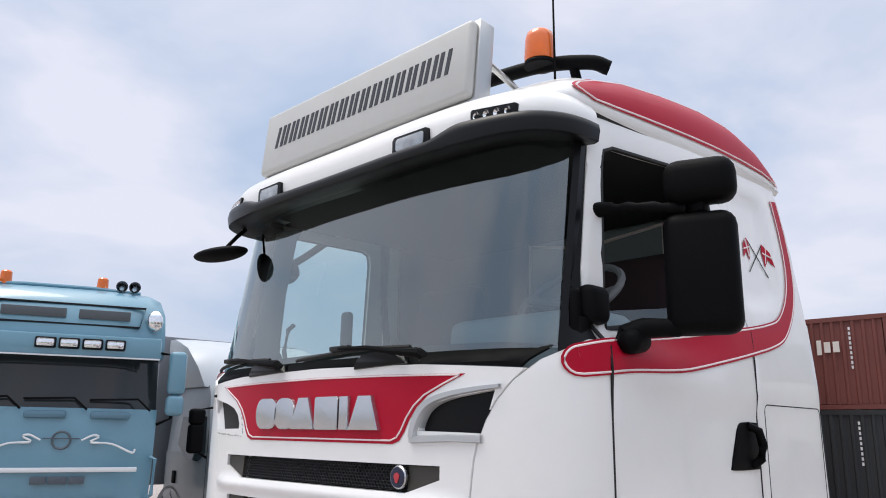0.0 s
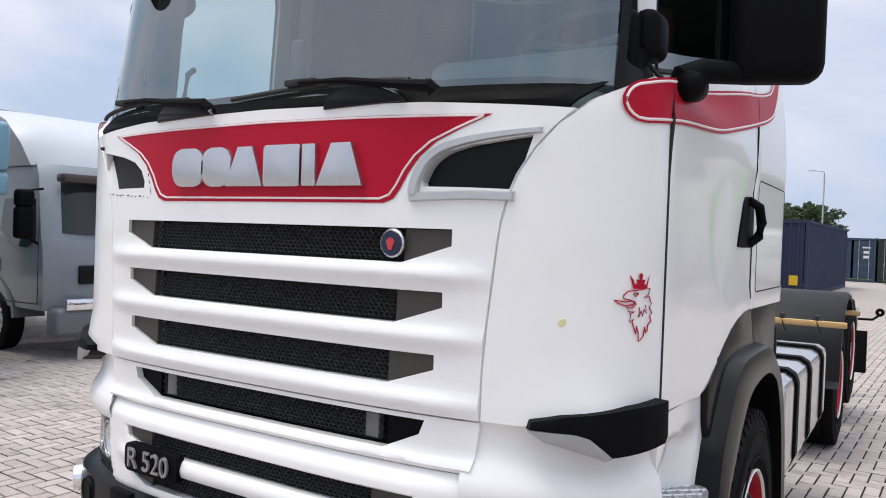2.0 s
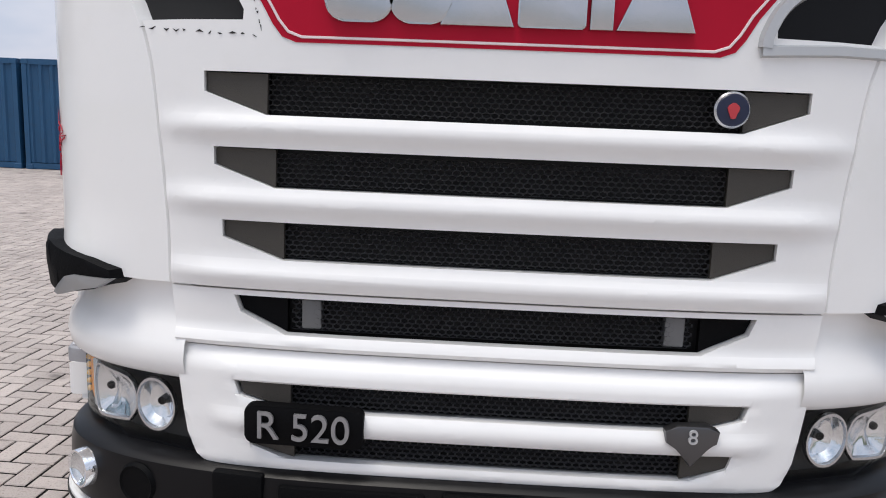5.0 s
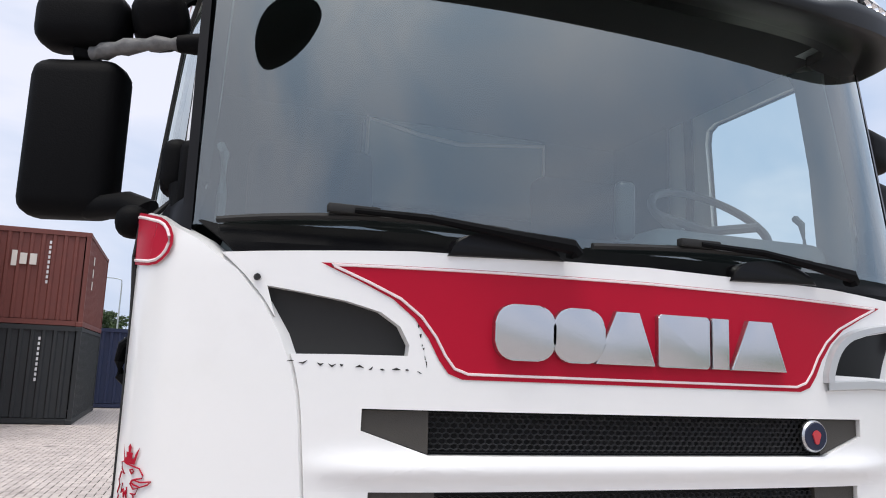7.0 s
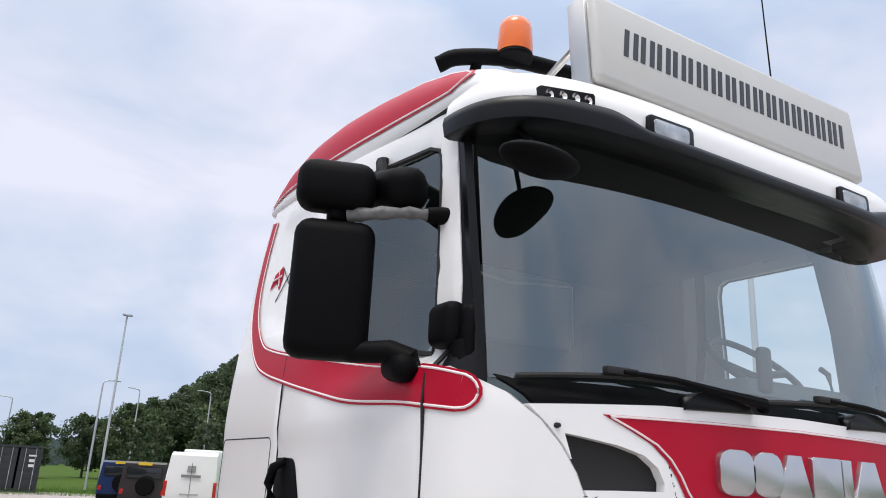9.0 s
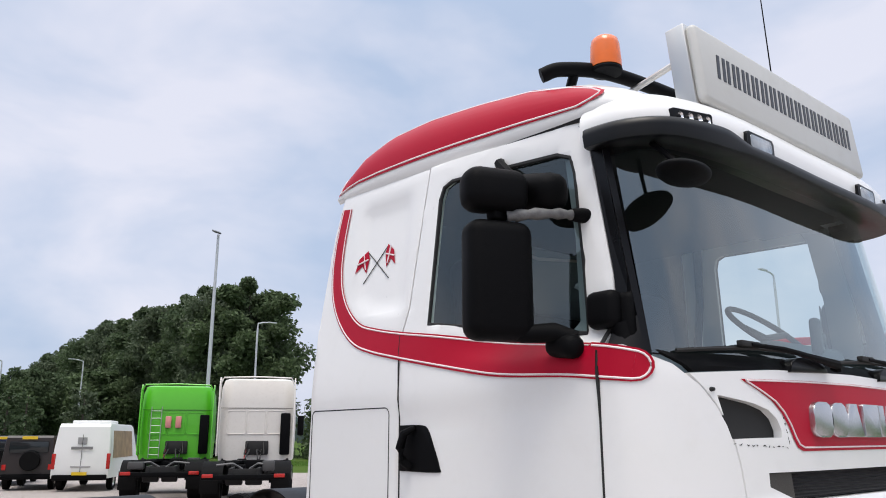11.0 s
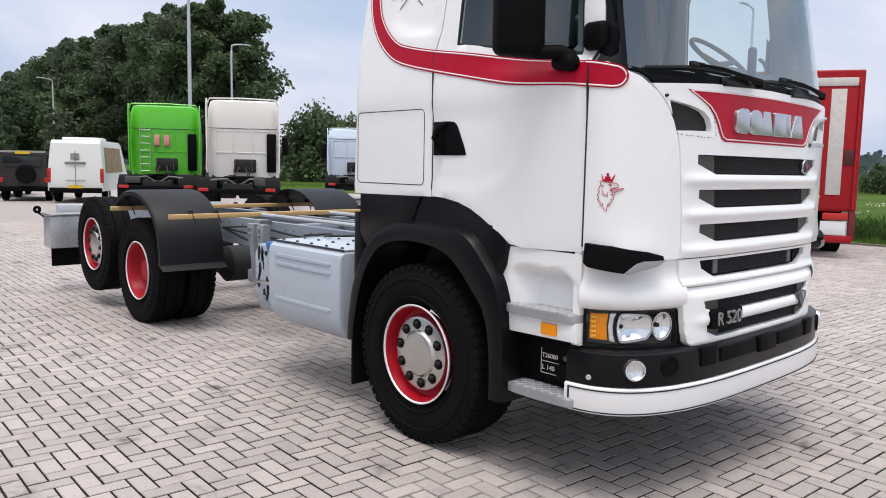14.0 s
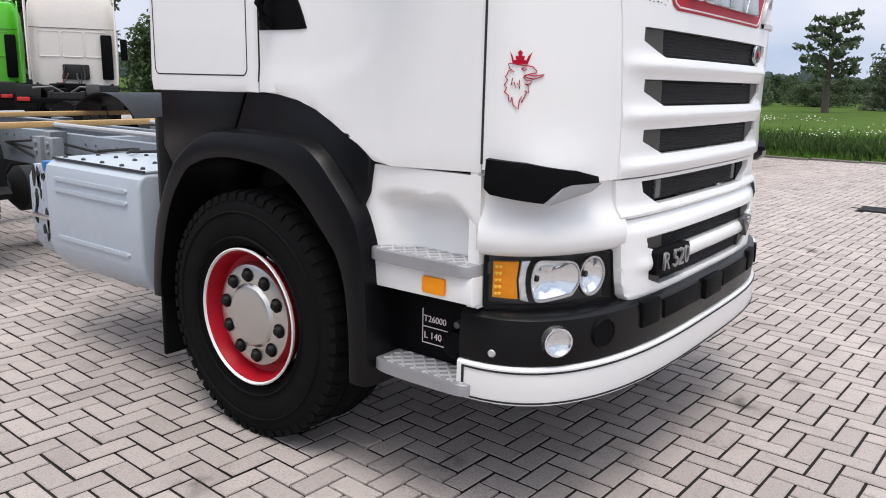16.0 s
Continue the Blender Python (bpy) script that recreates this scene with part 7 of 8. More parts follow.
    for k in range(4):
        bm = bmesh.new()
        box(bm, (0, -0.03, 0.98 - 0.13 * k), (1.75 - 0.08 * k, 0.06, 0.055), 0.02)
        gr = part("grille_slot", bm, GLOSSBLACK, t, "black grille slot with a chrome edge")
        bm = bmesh.new()
        box(bm, (0, -0.055, 0.945 - 0.13 * k), (1.78 - 0.08 * k, 0.03, 0.02), 0.006)
        part("slot_edge", bm, CHROME, gr)
    bm = bmesh.new()
    cab_shell(bm, [(0.30, 1.18, -0.02, 1.0), (0.45, 1.23, -0.06, 1.0), (0.94, 1.23, -0.01, 1.0)])
    bump = part("bumper", bm, DAFBLUE, t, smooth=40)
    for s in (-1, 1):
        bm = bmesh.new()
        box(bm, (s * 0.98, -0.01, 0.70), (0.40, 0.14, 0.22), 0.06)
        part("headlamp", bm, REFLECTOR, t, "clear headlamp")
        for z, h_ in ((2.55, 0.55), (2.14, 0.26)):
            bm = bmesh.new()
            box(bm, (s * 1.43, 0.12, z), (0.22, 0.14, h_), 0.06, seg=3)
            part("mirror", bm, DAFBLUE, t, "blue mirror housing")
        bm = bmesh.new()
        tube(bm, [(s * 1.22, 0.2, 2.80), (s * 1.38, 0.14, 2.78), (s * 1.40, 0.13, 1.98), (s * 1.24, 0.2, 1.90)], 0.02, 6)
        part("mirror_arm", bm, BLACK, t)
        bm = bmesh.new()
        tube(bm, [(s * 1.2, 0.14, 1.50), (s * 1.26, 0.10, 1.48), (s * 1.25, 0.12, 1.05), (s * 1.19, 0.16, 1.0)], 0.025, 6)
        part("corner_handle", bm, DAFBLUE, t)
        simple_wheel("wheel", t, s * 1.06, 1.4, 0.5, 0.32, STEEL, s)
    return t


def grey_truck():
    t = thing("grey_box_truck", "silver-grey light truck with a roof deflector and box body", "truck")
    t.matrix_basis = pose(-7.2, 4.78, 0, 0, 0, 86)
    bm = bmesh.new()
    cab_shell(bm, [(0.62, 1.08, 0.02, 1.75), (0.95, 1.10, -0.02, 1.75), (1.42, 1.10, 0.02, 1.75), (1.52, 1.10, 0.05, 1.75)])
    body = part("lower_body", bm, SILVERPAINT, t, smooth=40)
    bm = bmesh.new()
    cab_shell(bm, [(1.52, 1.09, 0.08, 1.75), (2.32, 1.03, 0.30, 1.75), (2.48, 1.0, 0.42, 1.75)])
    part("upper_body", bm, SILVERPAINT, t, smooth=40)
    bm = bmesh.new()
    cab_shell(bm, [(1.60, 1.0, 0.06, 0.5), (2.26, 0.94, 0.24, 0.6)])
    part("windscreen", bm, DARKGLASS, t, "dark windscreen", smooth=40)
    bm = bmesh.new()
    box(bm, (0, 0.14, 2.30), (1.9, 0.22, 0.12), 0.04)
    part("visor", bm, mat("smoked_brown", (0.06, 0.045, 0.045), 0.3), t, "smoked sun visor")
    bm = bmesh.new()
    box(bm, (0.2, 0.085, 2.12), (0.9, 0.012, 0.07))
    part("screen_bar", bm, ORNAMENT, t, "white bar in place of a name")
    bm = bmesh.new()
    cab_shell(bm, [(2.46, 1.05, 0.48, 1.85), (2.75, 1.12, 0.62, 1.85), (3.05, 1.16, 0.95, 1.85), (3.22, 1.16, 1.45, 1.85)])
    part("roof_deflector", bm, mat("pale_grey_plastic", (0.5, 0.53, 0.57), 0.35, vary=0.04), t, "pale grey roof wind deflector", smooth=40)
    bm = bmesh.new()
    box(bm, (0, 5.1, 2.15), (2.5, 6.2, 2.3), 0.03)
    part("box_body", bm, mat("grey_box_panel", (0.20, 0.21, 0.23), 0.45, vary=0.05), t, "grey box body")
    bm = bmesh.new()
    box(bm, (0, -0.01, 1.08), (1.5, 0.05, 0.24), 0.02)
    gr = part("grille", bm, GLOSSBLACK, t)
    bm = bmesh.new()
    box(bm, (0, -0.04, 1.10), (0.5, 0.02, 0.08), 0.005)
    part("maker_block", bm, SILVER, gr)
    bm = bmesh.new()
    box(bm, (0, 0.02, 0.50), (2.14, 0.30, 0.34), 0.06, seg=3)
    bump = part("bumper", bm, mat("mid_grey_plastic", (0.13, 0.14, 0.155), 0.5), t, "grey plastic bumper")
    for s in (-1, 1):
        bm = bmesh.new()
        box(bm, (s * 0.78, -0.13, 0.72), (0.40, 0.08, 0.15), 0.03)
        part("headlamp", bm, REFLECTOR, t, "clear headlamp")
        bm = bmesh.new()
        shape(bm, [(0.40, 1.50), (0.55, 2.20), (1.35, 2.22), (1.36, 1.62), (0.95, 1.42), (0.6, 1.40)], lambda y, z, d, s=s: (s * (1.10 - 0.085 * (z - 1.5) / 0.8 + 0.008 - d), y, z), 0, 0.02)
        part("side_window", bm, DARKGLASS, t, "dark side window")
        bm = bmesh.new()
        ribbon(bm, [(0.32, 0.70), (0.32, 1.5), (0.50, 2.30), (1.45, 2.32), (1.48, 0.9), (1.2, 0.68)], lambda y, z, d, s=s: (s * (1.10 - 0.085 * max(0, z - 1.5) / 0.8 - d), y, z), 0.012, -0.004, 0.004, closed=True)
        part("door_gap", bm, GAP, body)
        bm = bmesh.new()
        box(bm, (s * 1.11, 1.38, 1.15), (0.03, 0.10, 0.18), 0.01)
        part("door_handle", bm, BLACK, t)
        for z, h_ in ((2.02, 0.22), (1.72, 0.40)):
            bm = bmesh.new()
            box(bm, (s * 1.30, 0.30, z), (0.22, 0.14, h_), 0.05, seg=3)
            part("mirror", bm, BLACK, t, "black mirror housing")
        bm = bmesh.new()
        tube(bm, [(s * 1.05, 0.35, 2.15), (s * 1.25, 0.30, 2.12), (s * 1.28, 0.30, 1.55), (s * 1.08, 0.34, 1.45)], 0.018, 6)
        part("mirror_arm", bm, BLACK, t)
        bm = bmesh.new()
        lathe(bm, [(s * 0.7, 0.50), (s * 1.09, 0.50), (s * 1.10, 0.56), (s * 1.10, 0.60), (s * 0.7, 0.60)], (0, 1.5, 0.42), "x", 20, start=0.1, turn=math.pi - 0.2)
        part("wheel_arch", bm, mat("mid_grey_plastic", (0.13, 0.14, 0.155), 0.5), t, smooth=40)
        simple_wheel("wheel", t, s * 0.98, 1.5, 0.42, 0.24, STEEL, s)
        simple_wheel("wheel", t, s * 0.98, 5.6, 0.42, 0.45, STEEL, s)
    return t


blue_truck()
grey_truck()


def tractor(name, label, paint, at, high, ladder=False, packs=0):
    """A tractor unit seen from behind: cab back, frame, fifth wheel, wheels. Its tail points to -y."""
    t = thing(name, label, "truck", "parked tractor units")
    t.matrix_basis = at
    bm = bmesh.new()
    cab_shell(bm, [(1.15, 1.20, 0.04, 2.1), (2.2, 1.24, 0.0, 2.15), (2.9, 1.22, 0.0, 2.2), (high - 0.3, 1.20, 0.04, 1.9), (high - 0.05, 1.12, 0.10, 1.5), (high, 1.0, 0.2, 1.3)], n=14)
    cab = part("cab", bm, paint, t, smooth=40)
    for s in (-1, 1):
        bm = bmesh.new()
        shape(bm, [(-0.25, 1.3), (-0.32, high - 0.25), (-0.15, high + 0.02), (0.1, high + 0.02), (0.1, 1.3)], lambda y, z, d, s=s: (s * (1.24 - d), y, z), 0, 0.03)
        part("side_flap", bm, paint, cab, "side wind flap")
        bm = bmesh.new()
        box(bm, (s * 0.95, -0.05, 2.0), (0.32, 0.16, 1.35), 0.04) if s > 0 else box(bm, (s * 1.0, 0.9, 0.9), (0.4, 0.8, 0.5), 0.05)
        part("air_intake", bm, BLACK, t, "black air intake stack")
        bm = bmesh.new()
        box(bm, (s * 1.22, 1.5, 2.35), (0.012, 0.7, 0.65), 0.004)
        part("side_window", bm, DARKGLASS, cab)
        bm = bmesh.new()
        box(bm, (s * 1.42, 2.0, 2.3), (0.22, 0.14, 0.7), 0.05)
        part("mirror", bm, BLACK, cab)
    bm = bmesh.new()
    tube(bm, [(-1.2, -0.3, high - 0.2), (-1.1, -0.32, high), (0, -0.34, high + 0.03), (1.1, -0.32, high), (1.2, -0.3, high - 0.2)], 0.03, 6)
    part("roof_spoiler", bm, paint, cab)
    for k in range(3):
        bm = bmesh.new()
        ribbon(bm, rrect(-0.95 + 0.65 * k, 2.0, -0.36 + 0.65 * k, 2.75, 0.06), lambda u, v, d: (u, -0.002 + d, v), 0.03, -0.012, 0.01, closed=True)
        part("pressing", bm, paint, cab)
    bm = bmesh.new()
    box(bm, (0.05, -0.03, 1.55), (0.75, 0.10, 0.45), 0.04)
    part("service_recess", bm, GAP, cab, "dark recess with hoses")
    for k in range(packs):
        bm = bmesh.new()
        box(bm, (-0.28 + 0.34 * k, -0.05, 2.42), (0.20, 0.08, 0.40), 0.03)
        part("red_panel", bm, mat("pale_red", (0.7, 0.28, 0.26), 0.4), cab, "pale red box with dark marks")
    if ladder:
        bm = bmesh.new()
        for x in (-0.86, -0.52):
            tube(bm, [(x, -0.07, 1.2), (x, -0.07, 2.95)], 0.016, 6)
        for k in range(7):
            tube(bm, [(-0.86, -0.07, 1.3 + 0.25 * k), (-0.52, -0.07, 1.3 + 0.25 * k)], 0.013, 6)
        part("ladder", bm, mat("ladder_metal", (0.4, 0.45, 0.4), 0.4, 0.6), t, "metal ladder")
    bm = bmesh.new()
    for s in (-1, 1):
        box(bm, (s * 0.38, -1.6, 0.92), (0.09, 4.6, 0.24), 0.01)
    for y in (-3.8, -2.6, -1.4, -0.5):
        box(bm, (0, y, 0.92), (0.7, 0.12, 0.2), 0.01)
    part("frame", bm, GAP, t, "black frame", smooth=0)
    bm = bmesh.new()
    box(bm, (0, 0.95, 0.86), (2.2, 1.8, 0.72), 0.06)
    part("engine_cover", bm, GAP, t, "black engine cover below the cab")
    bm = bmesh.new()
    box(bm, (0, -0.012, 2.84), (2.36, 0.014, 0.016))
    part("cab_seam", bm, GAP, cab)
    bm = bmesh.new()
    shape(bm, [(-0.45, -1.9), (-0.5, -2.5), (-0.25, -2.9), (-0.08, -2.4), (0.08, -2.4), (0.25, -2.9), (0.5, -2.5), (0.45, -1.9)], lambda u, v, d: (u, v, 1.22 + d), 0.0, -0.08, 0.02)
    box(bm, (0, -2.3, 1.08), (0.8, 0.4, 0.16), 0.03)
    part("fifth_wheel", bm, BLACK, t)
    bm = bmesh.new()
    tube(bm, [(-0.3, -0.1, 1.5), (-0.3, -0.6, 1.15), (-0.2, -1.0, 1.2)], 0.02, 6)
    part("hose", bm, mat("red_hose", (0.3, 0.03, 0.025), 0.4), t)
    bm = bmesh.new()
    tube(bm, [(0.2, -0.1, 1.5), (0.2, -0.5, 1.2), (0.1, -0.9, 1.15)], 0.02, 6)
    part("hose", bm, GAP, t)
    for x in (-0.27, 0.27):
        bm = bmesh.new()
        lathe(bm, [(-0.23, 0.0), (-0.23, 0.12), (-0.2, 0.15), (0.2, 0.15), (0.23, 0.12), (0.23, 0.0)], (x, -3.75, 0.72), "x", 14)
        part("air_tank", bm, GLOSSBLACK, t)
    for s in (-1, 1):
        bm = bmesh.new()
        tube(bm, [(s * 0.1, -3.3, 1.0), (s * 0.35, -3.5, 1.16), (s * 0.8, -3.6, 1.12)], 0.03, 6)
        part("guard_bracket", bm, mat("dull_grey", (0.14, 0.14, 0.14), 0.5), t)
    bm = bmesh.new()
    box(bm, (0, -3.95, 0.80), (2.3, 0.10, 0.14), 0.02)
    beam = part("rear_beam", bm, BLACK, t)
    for s in (-1, 1):
        bm = bmesh.new()
        box(bm, (s * 0.98, -4.01, 0.84), (0.30, 0.04, 0.10), 0.015)
        part("tail_lamp", bm, mat("tail_red", (0.45, 0.02, 0.015), 0.2), beam, "red tail lamp")
        simple_wheel("wheel", t, s * 1.0, -2.6, 0.5, 0.52, STEEL, s)
        simple_wheel("wheel", t, s * 1.06, 1.1, 0.5, 0.32, STEEL, s)
        bm = bmesh.new()
        lathe(bm, [(s * 0.66, 0.64), (s * 1.26, 0.64), (s * 1.27, 0.50), (s * 0.66, 0.615)], (0, -2.6, 0.56), "x", 18, start=radians(4), turn=radians(172))
        part("wheel_guard", bm, BLACK, t, smooth=40)
        bm = bmesh.new()
        box(bm, (s * 0.98, -0.5, 0.75), (0.5, 1.4, 0.55), 0.08)
        part("tank", bm, SILVERPAINT if s > 0 else BLACK, t)
    # dark boxes, tanks and hoses on the frame
    rng = random.Random(len(label))
    for k in range(9):
        bm = bmesh.new()
        y, x = -0.35 - 0.4 * k, rng.uniform(-0.75, 0.75)
        box(bm, (x, y, 1.0 + rng.uniform(-0.05, 0.14)), (rng.uniform(0.25, 0.6), rng.uniform(0.2, 0.34), rng.uniform(0.16, 0.34)), 0.03)
        part("frame_box", bm, BLACK if k % 4 else mat("box_grey", (0.06, 0.06, 0.06), 0.5), t)
    for s in (-1, 1):
        bm = bmesh.new()
        box(bm, (s * 0.98, -3.55, 0.62), (0.5, 0.03, 0.55), 0.01)
        part("mud_flap", bm, RUBBER, t)
        bm = bmesh.new()
        tube(bm, curve_pts([(s * 0.25, -0.08, 1.75), (s * 0.3, -0.5, 1.35), (s * 0.12, -0.9, 1.5), (s * 0.2, -1.5, 1.22)], 5), 0.022, 6)
        part("air_line", bm, GAP, t)
    return t


GREEN = mat("bright_green_paint", (0.10, 0.50, 0.02), 0.35, coat=0.3, vary=0.05, dirt=0.15, dirt_color=(0.06, 0.3, 0.02))
CREAM = mat("off_white_paint", (0.74, 0.71, 0.66), 0.4, vary=0.04, dirt=0.25, dirt_color=(0.5, 0.45, 0.38))
tractor("green_tractor_unit", "bright green tractor unit seen from behind with a ladder", GREEN, pose(7.61, 26.1, 0, 0, 0, -27), 3.70, ladder=True, packs=2)
tractor("white_tractor_unit", "off-white tractor unit seen from behind", CREAM, pose(9.0, 22.75, 0, 0, 0, -31), 3.82)
tractor("pale_tractor_unit", "white and pale blue tractor unit seen from behind", mat("pale_blue_white", (0.6, 0.68, 0.78), 0.35), pose(17.2, 27.5, 0, 0, 0, -35), 3.3)


def trailer():
    t = thing("red_trailer", "red box trailer with pale reflective panels", "trailer")
    t.matrix_basis = pose(11.35, 4.75, 0, 0, 0, -62)
    REDP = mat("trailer_red", (0.33, 0.008, 0.014), 0.4, spec=0.25, vary=0.05, dirt=0.15, dirt_color=(0.2, 0.02, 0.02))
    bm = bmesh.new()
    box(bm, (0, 4.0, 2.30), (2.5, 8.0, 2.75), 0.03)
    body = part("body", bm, REDP, t, smooth=0)
    for s in (-1, 1):
        bm = bmesh.new()
        box(bm, (s * 0.62, -0.02, 2.25), (1.16, 0.04, 2.55), 0.01)
        part("rear_door", bm, REDP, t, "red rear door")
        bm = bmesh.new()
        box(bm, (s * 0.70, -0.05, 3.44), (0.85, 0.02, 0.16), 0.01)
        part("reflective_panel", bm, mat("pale_panel", (0.55, 0.52, 0.48), 0.5, vary=0.2, scale=12), t, "pale reflective panel")
        for f in (0.3, 1.16):
            bm = bmesh.new()
            tube(bm, [(s * f, -0.06, 1.0), (s * f, -0.06, 3.4)], 0.02, 6)
            part("lock_bar", bm, REDP, t)
        bm = bmesh.new()
        box(bm, (s * 0.80, -0.05, 2.28), (0.27, 0.02, 2.05), 0.005)
        part("side_panel_strip", bm, mat("pale_panel", (0.55, 0.52, 0.48), 0.5), t, "pale reflective strip")
        bm = bmesh.new()
        box(bm, (s * 1.05, -0.05, 1.98), (0.17, 0.02, 0.30), 0.005)
        part("dark_patch", bm, mat("patch_dark_red", (0.06, 0.006, 0.008), 0.5), t, "dark patch on the door")
        bm = bmesh.new()
        box(bm, (s * 1.18, 0.02, 0.66), (0.12, 0.10, 0.56), 0.012)
        part("corner_leg", bm, mat("frame_dark_red", (0.14, 0.006, 0.010), 0.45), t, "dark red leg of the rear frame")
        bm = bmesh.new()
        box(bm, (s * 0.85, -0.03, 0.60), (0.46, 0.02, 0.27), 0.005)
        part("number_plate", bm, mat("plate_white", (0.72, 0.72, 0.72), 0.5), t, "plain white plate")
        bm = bmesh.new()
        box(bm, (s * 0.88, -0.02, 0.83), (0.46, 0.08, 0.14), 0.02)
        part("tail_lamp", bm, mat("tail_red", (0.45, 0.02, 0.015), 0.2), t, "red tail lamp")
        for y in (1.6, 2.9, 4.2):
            simple_wheel("wheel", t, s * 1.02, y, 0.5, 0.36, STEEL, s)
        bm = bmesh.new()
        box(bm, (s * 1.0, 0.45, 0.50), (0.45, 0.03, 0.45), 0.01)
        part("mud_flap", bm, mat("flap_white", (0.6, 0.6, 0.6), 0.6), t)
    bm = bmesh.new()
    box(bm, (0, 0.0, 0.38), (2.4, 0.1, 0.14), 0.02)
    box(bm, (0, 4.0, 0.88), (0.9, 7.6, 0.14), 0.02)
    part("under_run_bar", bm, REDP, t)


trailer()


def small_car(name, label, paint, at, length, width, height, style, category="car"):
    """A van, off-road car or small car, facing +y with its tail at the origin."""
    t = thing(name, label, category)
    t.matrix_basis = at
    hw = width / 2
    r = 0.33 if style != "jeep" else 0.38
    if style == "van":
        prof = [(0.0, 0.45), (-0.03, 0.9), (0.02, 1.5), (0.10, height - 0.12), (0.25, height), (length * 0.72, height), (length * 0.80, height - 0.1), (length * 0.93, 1.15), (length, 0.95), (length + 0.02, 0.45)]
    elif style == "jeep":
        prof = [(0.0, 0.55), (0.0, 1.0), (0.06, height - 0.08), (0.14, height), (length * 0.60, height), (length * 0.68, 1.12), (length, 1.08), (length + 0.02, 0.55)]
    else:
        prof = [(0.0, 0.35), (-0.02, 0.75), (0.10, 0.95), (0.55, height - 0.06), (0.9, height), (length * 0.55, height - 0.02), (length * 0.74, 0.98), (length * 0.96, 0.82), (length, 0.6), (length, 0.35)]
    bm = bmesh.new()
    rows_ = []
    for f, w_ in ((-1, 0.94), (-0.97, 1.0), (0.97, 1.0), (1, 0.94)):
        rows_.append([bm.verts.new((hw * f * (1 - 0.10 * max(0, z - 1.0) / max(0.4, height - 1.0)), y + (0.03 if abs(f) == 1 and y < length / 2 else -0.03 if abs(f) == 1 else 0), 0.35 + (z - 0.35) * (w_ if z > height - 0.2 else 1))) for y, z in prof])
    m_ = len(prof)
    for a, b in zip(rows_, rows_[1:]):
        for k in range(m_):
            bm.faces.new((a[k], a[(k + 1) % m_], b[(k + 1) % m_], b[k]))
    bm.faces.new(rows_[0])
    bm.faces.new(rows_[-1][::-1])
    body = part("body", bm, paint, t, smooth=30)
    bm = bmesh.new()
    if style == "van":
        pass
    elif style == "jeep":
        box(bm, (0, -0.005, height - 0.42), (width * 0.74, 0.03, 0.42), 0.03)
    else:
        put(bm, [(-hw * 0.75, 0.17, 0.99), (hw * 0.75, 0.17, 0.99), (hw * 0.66, 0.53, height - 0.08), (-hw * 0.66, 0.53, height - 0.08)], [(0, 1, 2, 3)])
    if style != "van":
        part("rear_window", bm, DARKGLASS, body)
    else:
        bm.free()
    for s in (-1, 1):
        bm = bmesh.new()
        z0_, z1_ = (1.15, height - 0.25) if style == "van" else (1.05, height - 0.15) if style == "jeep" else (0.92, height - 0.1)
        y0_, y1_ = (0.5, length * 0.75) if style == "van" else (0.25, length * 0.58) if style == "jeep" else (0.6, length * 0.62)
        shape(bm, [(y0_, z0_), (y0_ + 0.08, z1_), (y1_ - 0.2, z1_), (y1_, z0_)], lambda y, z, d, s=s: (s * (hw * (1 - 0.10 * max(0, z - 1.0) / max(0.4, height - 1.0)) + 0.006 - d), y, z), 0, 0.02)
        part("side_window", bm, DARKGLASS if style != "van" else mat("van_picture", (0.30, 0.2, 0.11), 0.4, vary=0.8, scale=3), body, "dark side window" if style != "van" else "brown printed panel on the van's side")
        bm = bmesh.new()
        if style == "van":
            box(bm, (s * (hw - 0.06), -0.01, 1.05), (0.13, 0.06, 0.55), 0.02)
        else:
            box(bm, (s * (hw - 0.12), -0.01, 0.82), (0.14, 0.05, 0.2), 0.02)
        part("tail_lamp", bm, mat("tail_red", (0.45, 0.02, 0.015), 0.2), body, "red tail lamp")
        for y in (0.19 * length, 0.80 * length):
            simple_wheel("wheel", t, s * (hw - 0.12), y, r, 0.22, STEEL, s)
    bm = bmesh.new()
    box(bm, (0, -0.05, 0.48), (width * 0.94, 0.12, 0.2), 0.04)
    part("bumper", bm, BLACK, body)
    bm = bmesh.new()
    box(bm, (0, -0.115 if style != "jeep" else -0.02, 0.62 if style != "jeep" else height - 0.08), (0.52, 0.015, 0.11))
    part("number_plate", bm, mat("plate_yellow", (0.72, 0.48, 0.02), 0.5), body, "yellow number plate", smooth=0)
    if style == "jeep":
        bm = bmesh.new()
        lathe(bm, [(-0.03, 0.18), (-0.04, 0.34), (-0.14, 0.36), (-0.22, 0.33), (-0.22, 0.0)], (0.1, 0.0, 1.05), "y", 28)
        part("spare_wheel", bm, RUBBER, t, "spare wheel with black cover")
    if style == "van":
        bm = bmesh.new()
        box(bm, (0, -0.03, 1.25), (0.012, 0.02, 1.5))
        part("door_gap", bm, GAP, body)
        for x, z, w_, h_, c_ in ((0.0, 1.52, 0.75, 0.10, (0.2, 0.2, 0.2)), (0.0, 0.86, 0.7, 0.05, (0.4, 0.4, 0.4)), (-0.02, 1.78, 0.32, 0.24, (0.3, 0.3, 0.3))):
            bm = bmesh.new()
            box(bm, (x, -0.035 + 0.05 * (z > 1.6), z), (w_, 0.012, h_), 0.003)
            part("lettering_bar", bm, mat("lettering_grey_" + str(c_[0]), c_, 0.5), body, "grey bar in place of lettering", smooth=0)
        bm = bmesh.new()
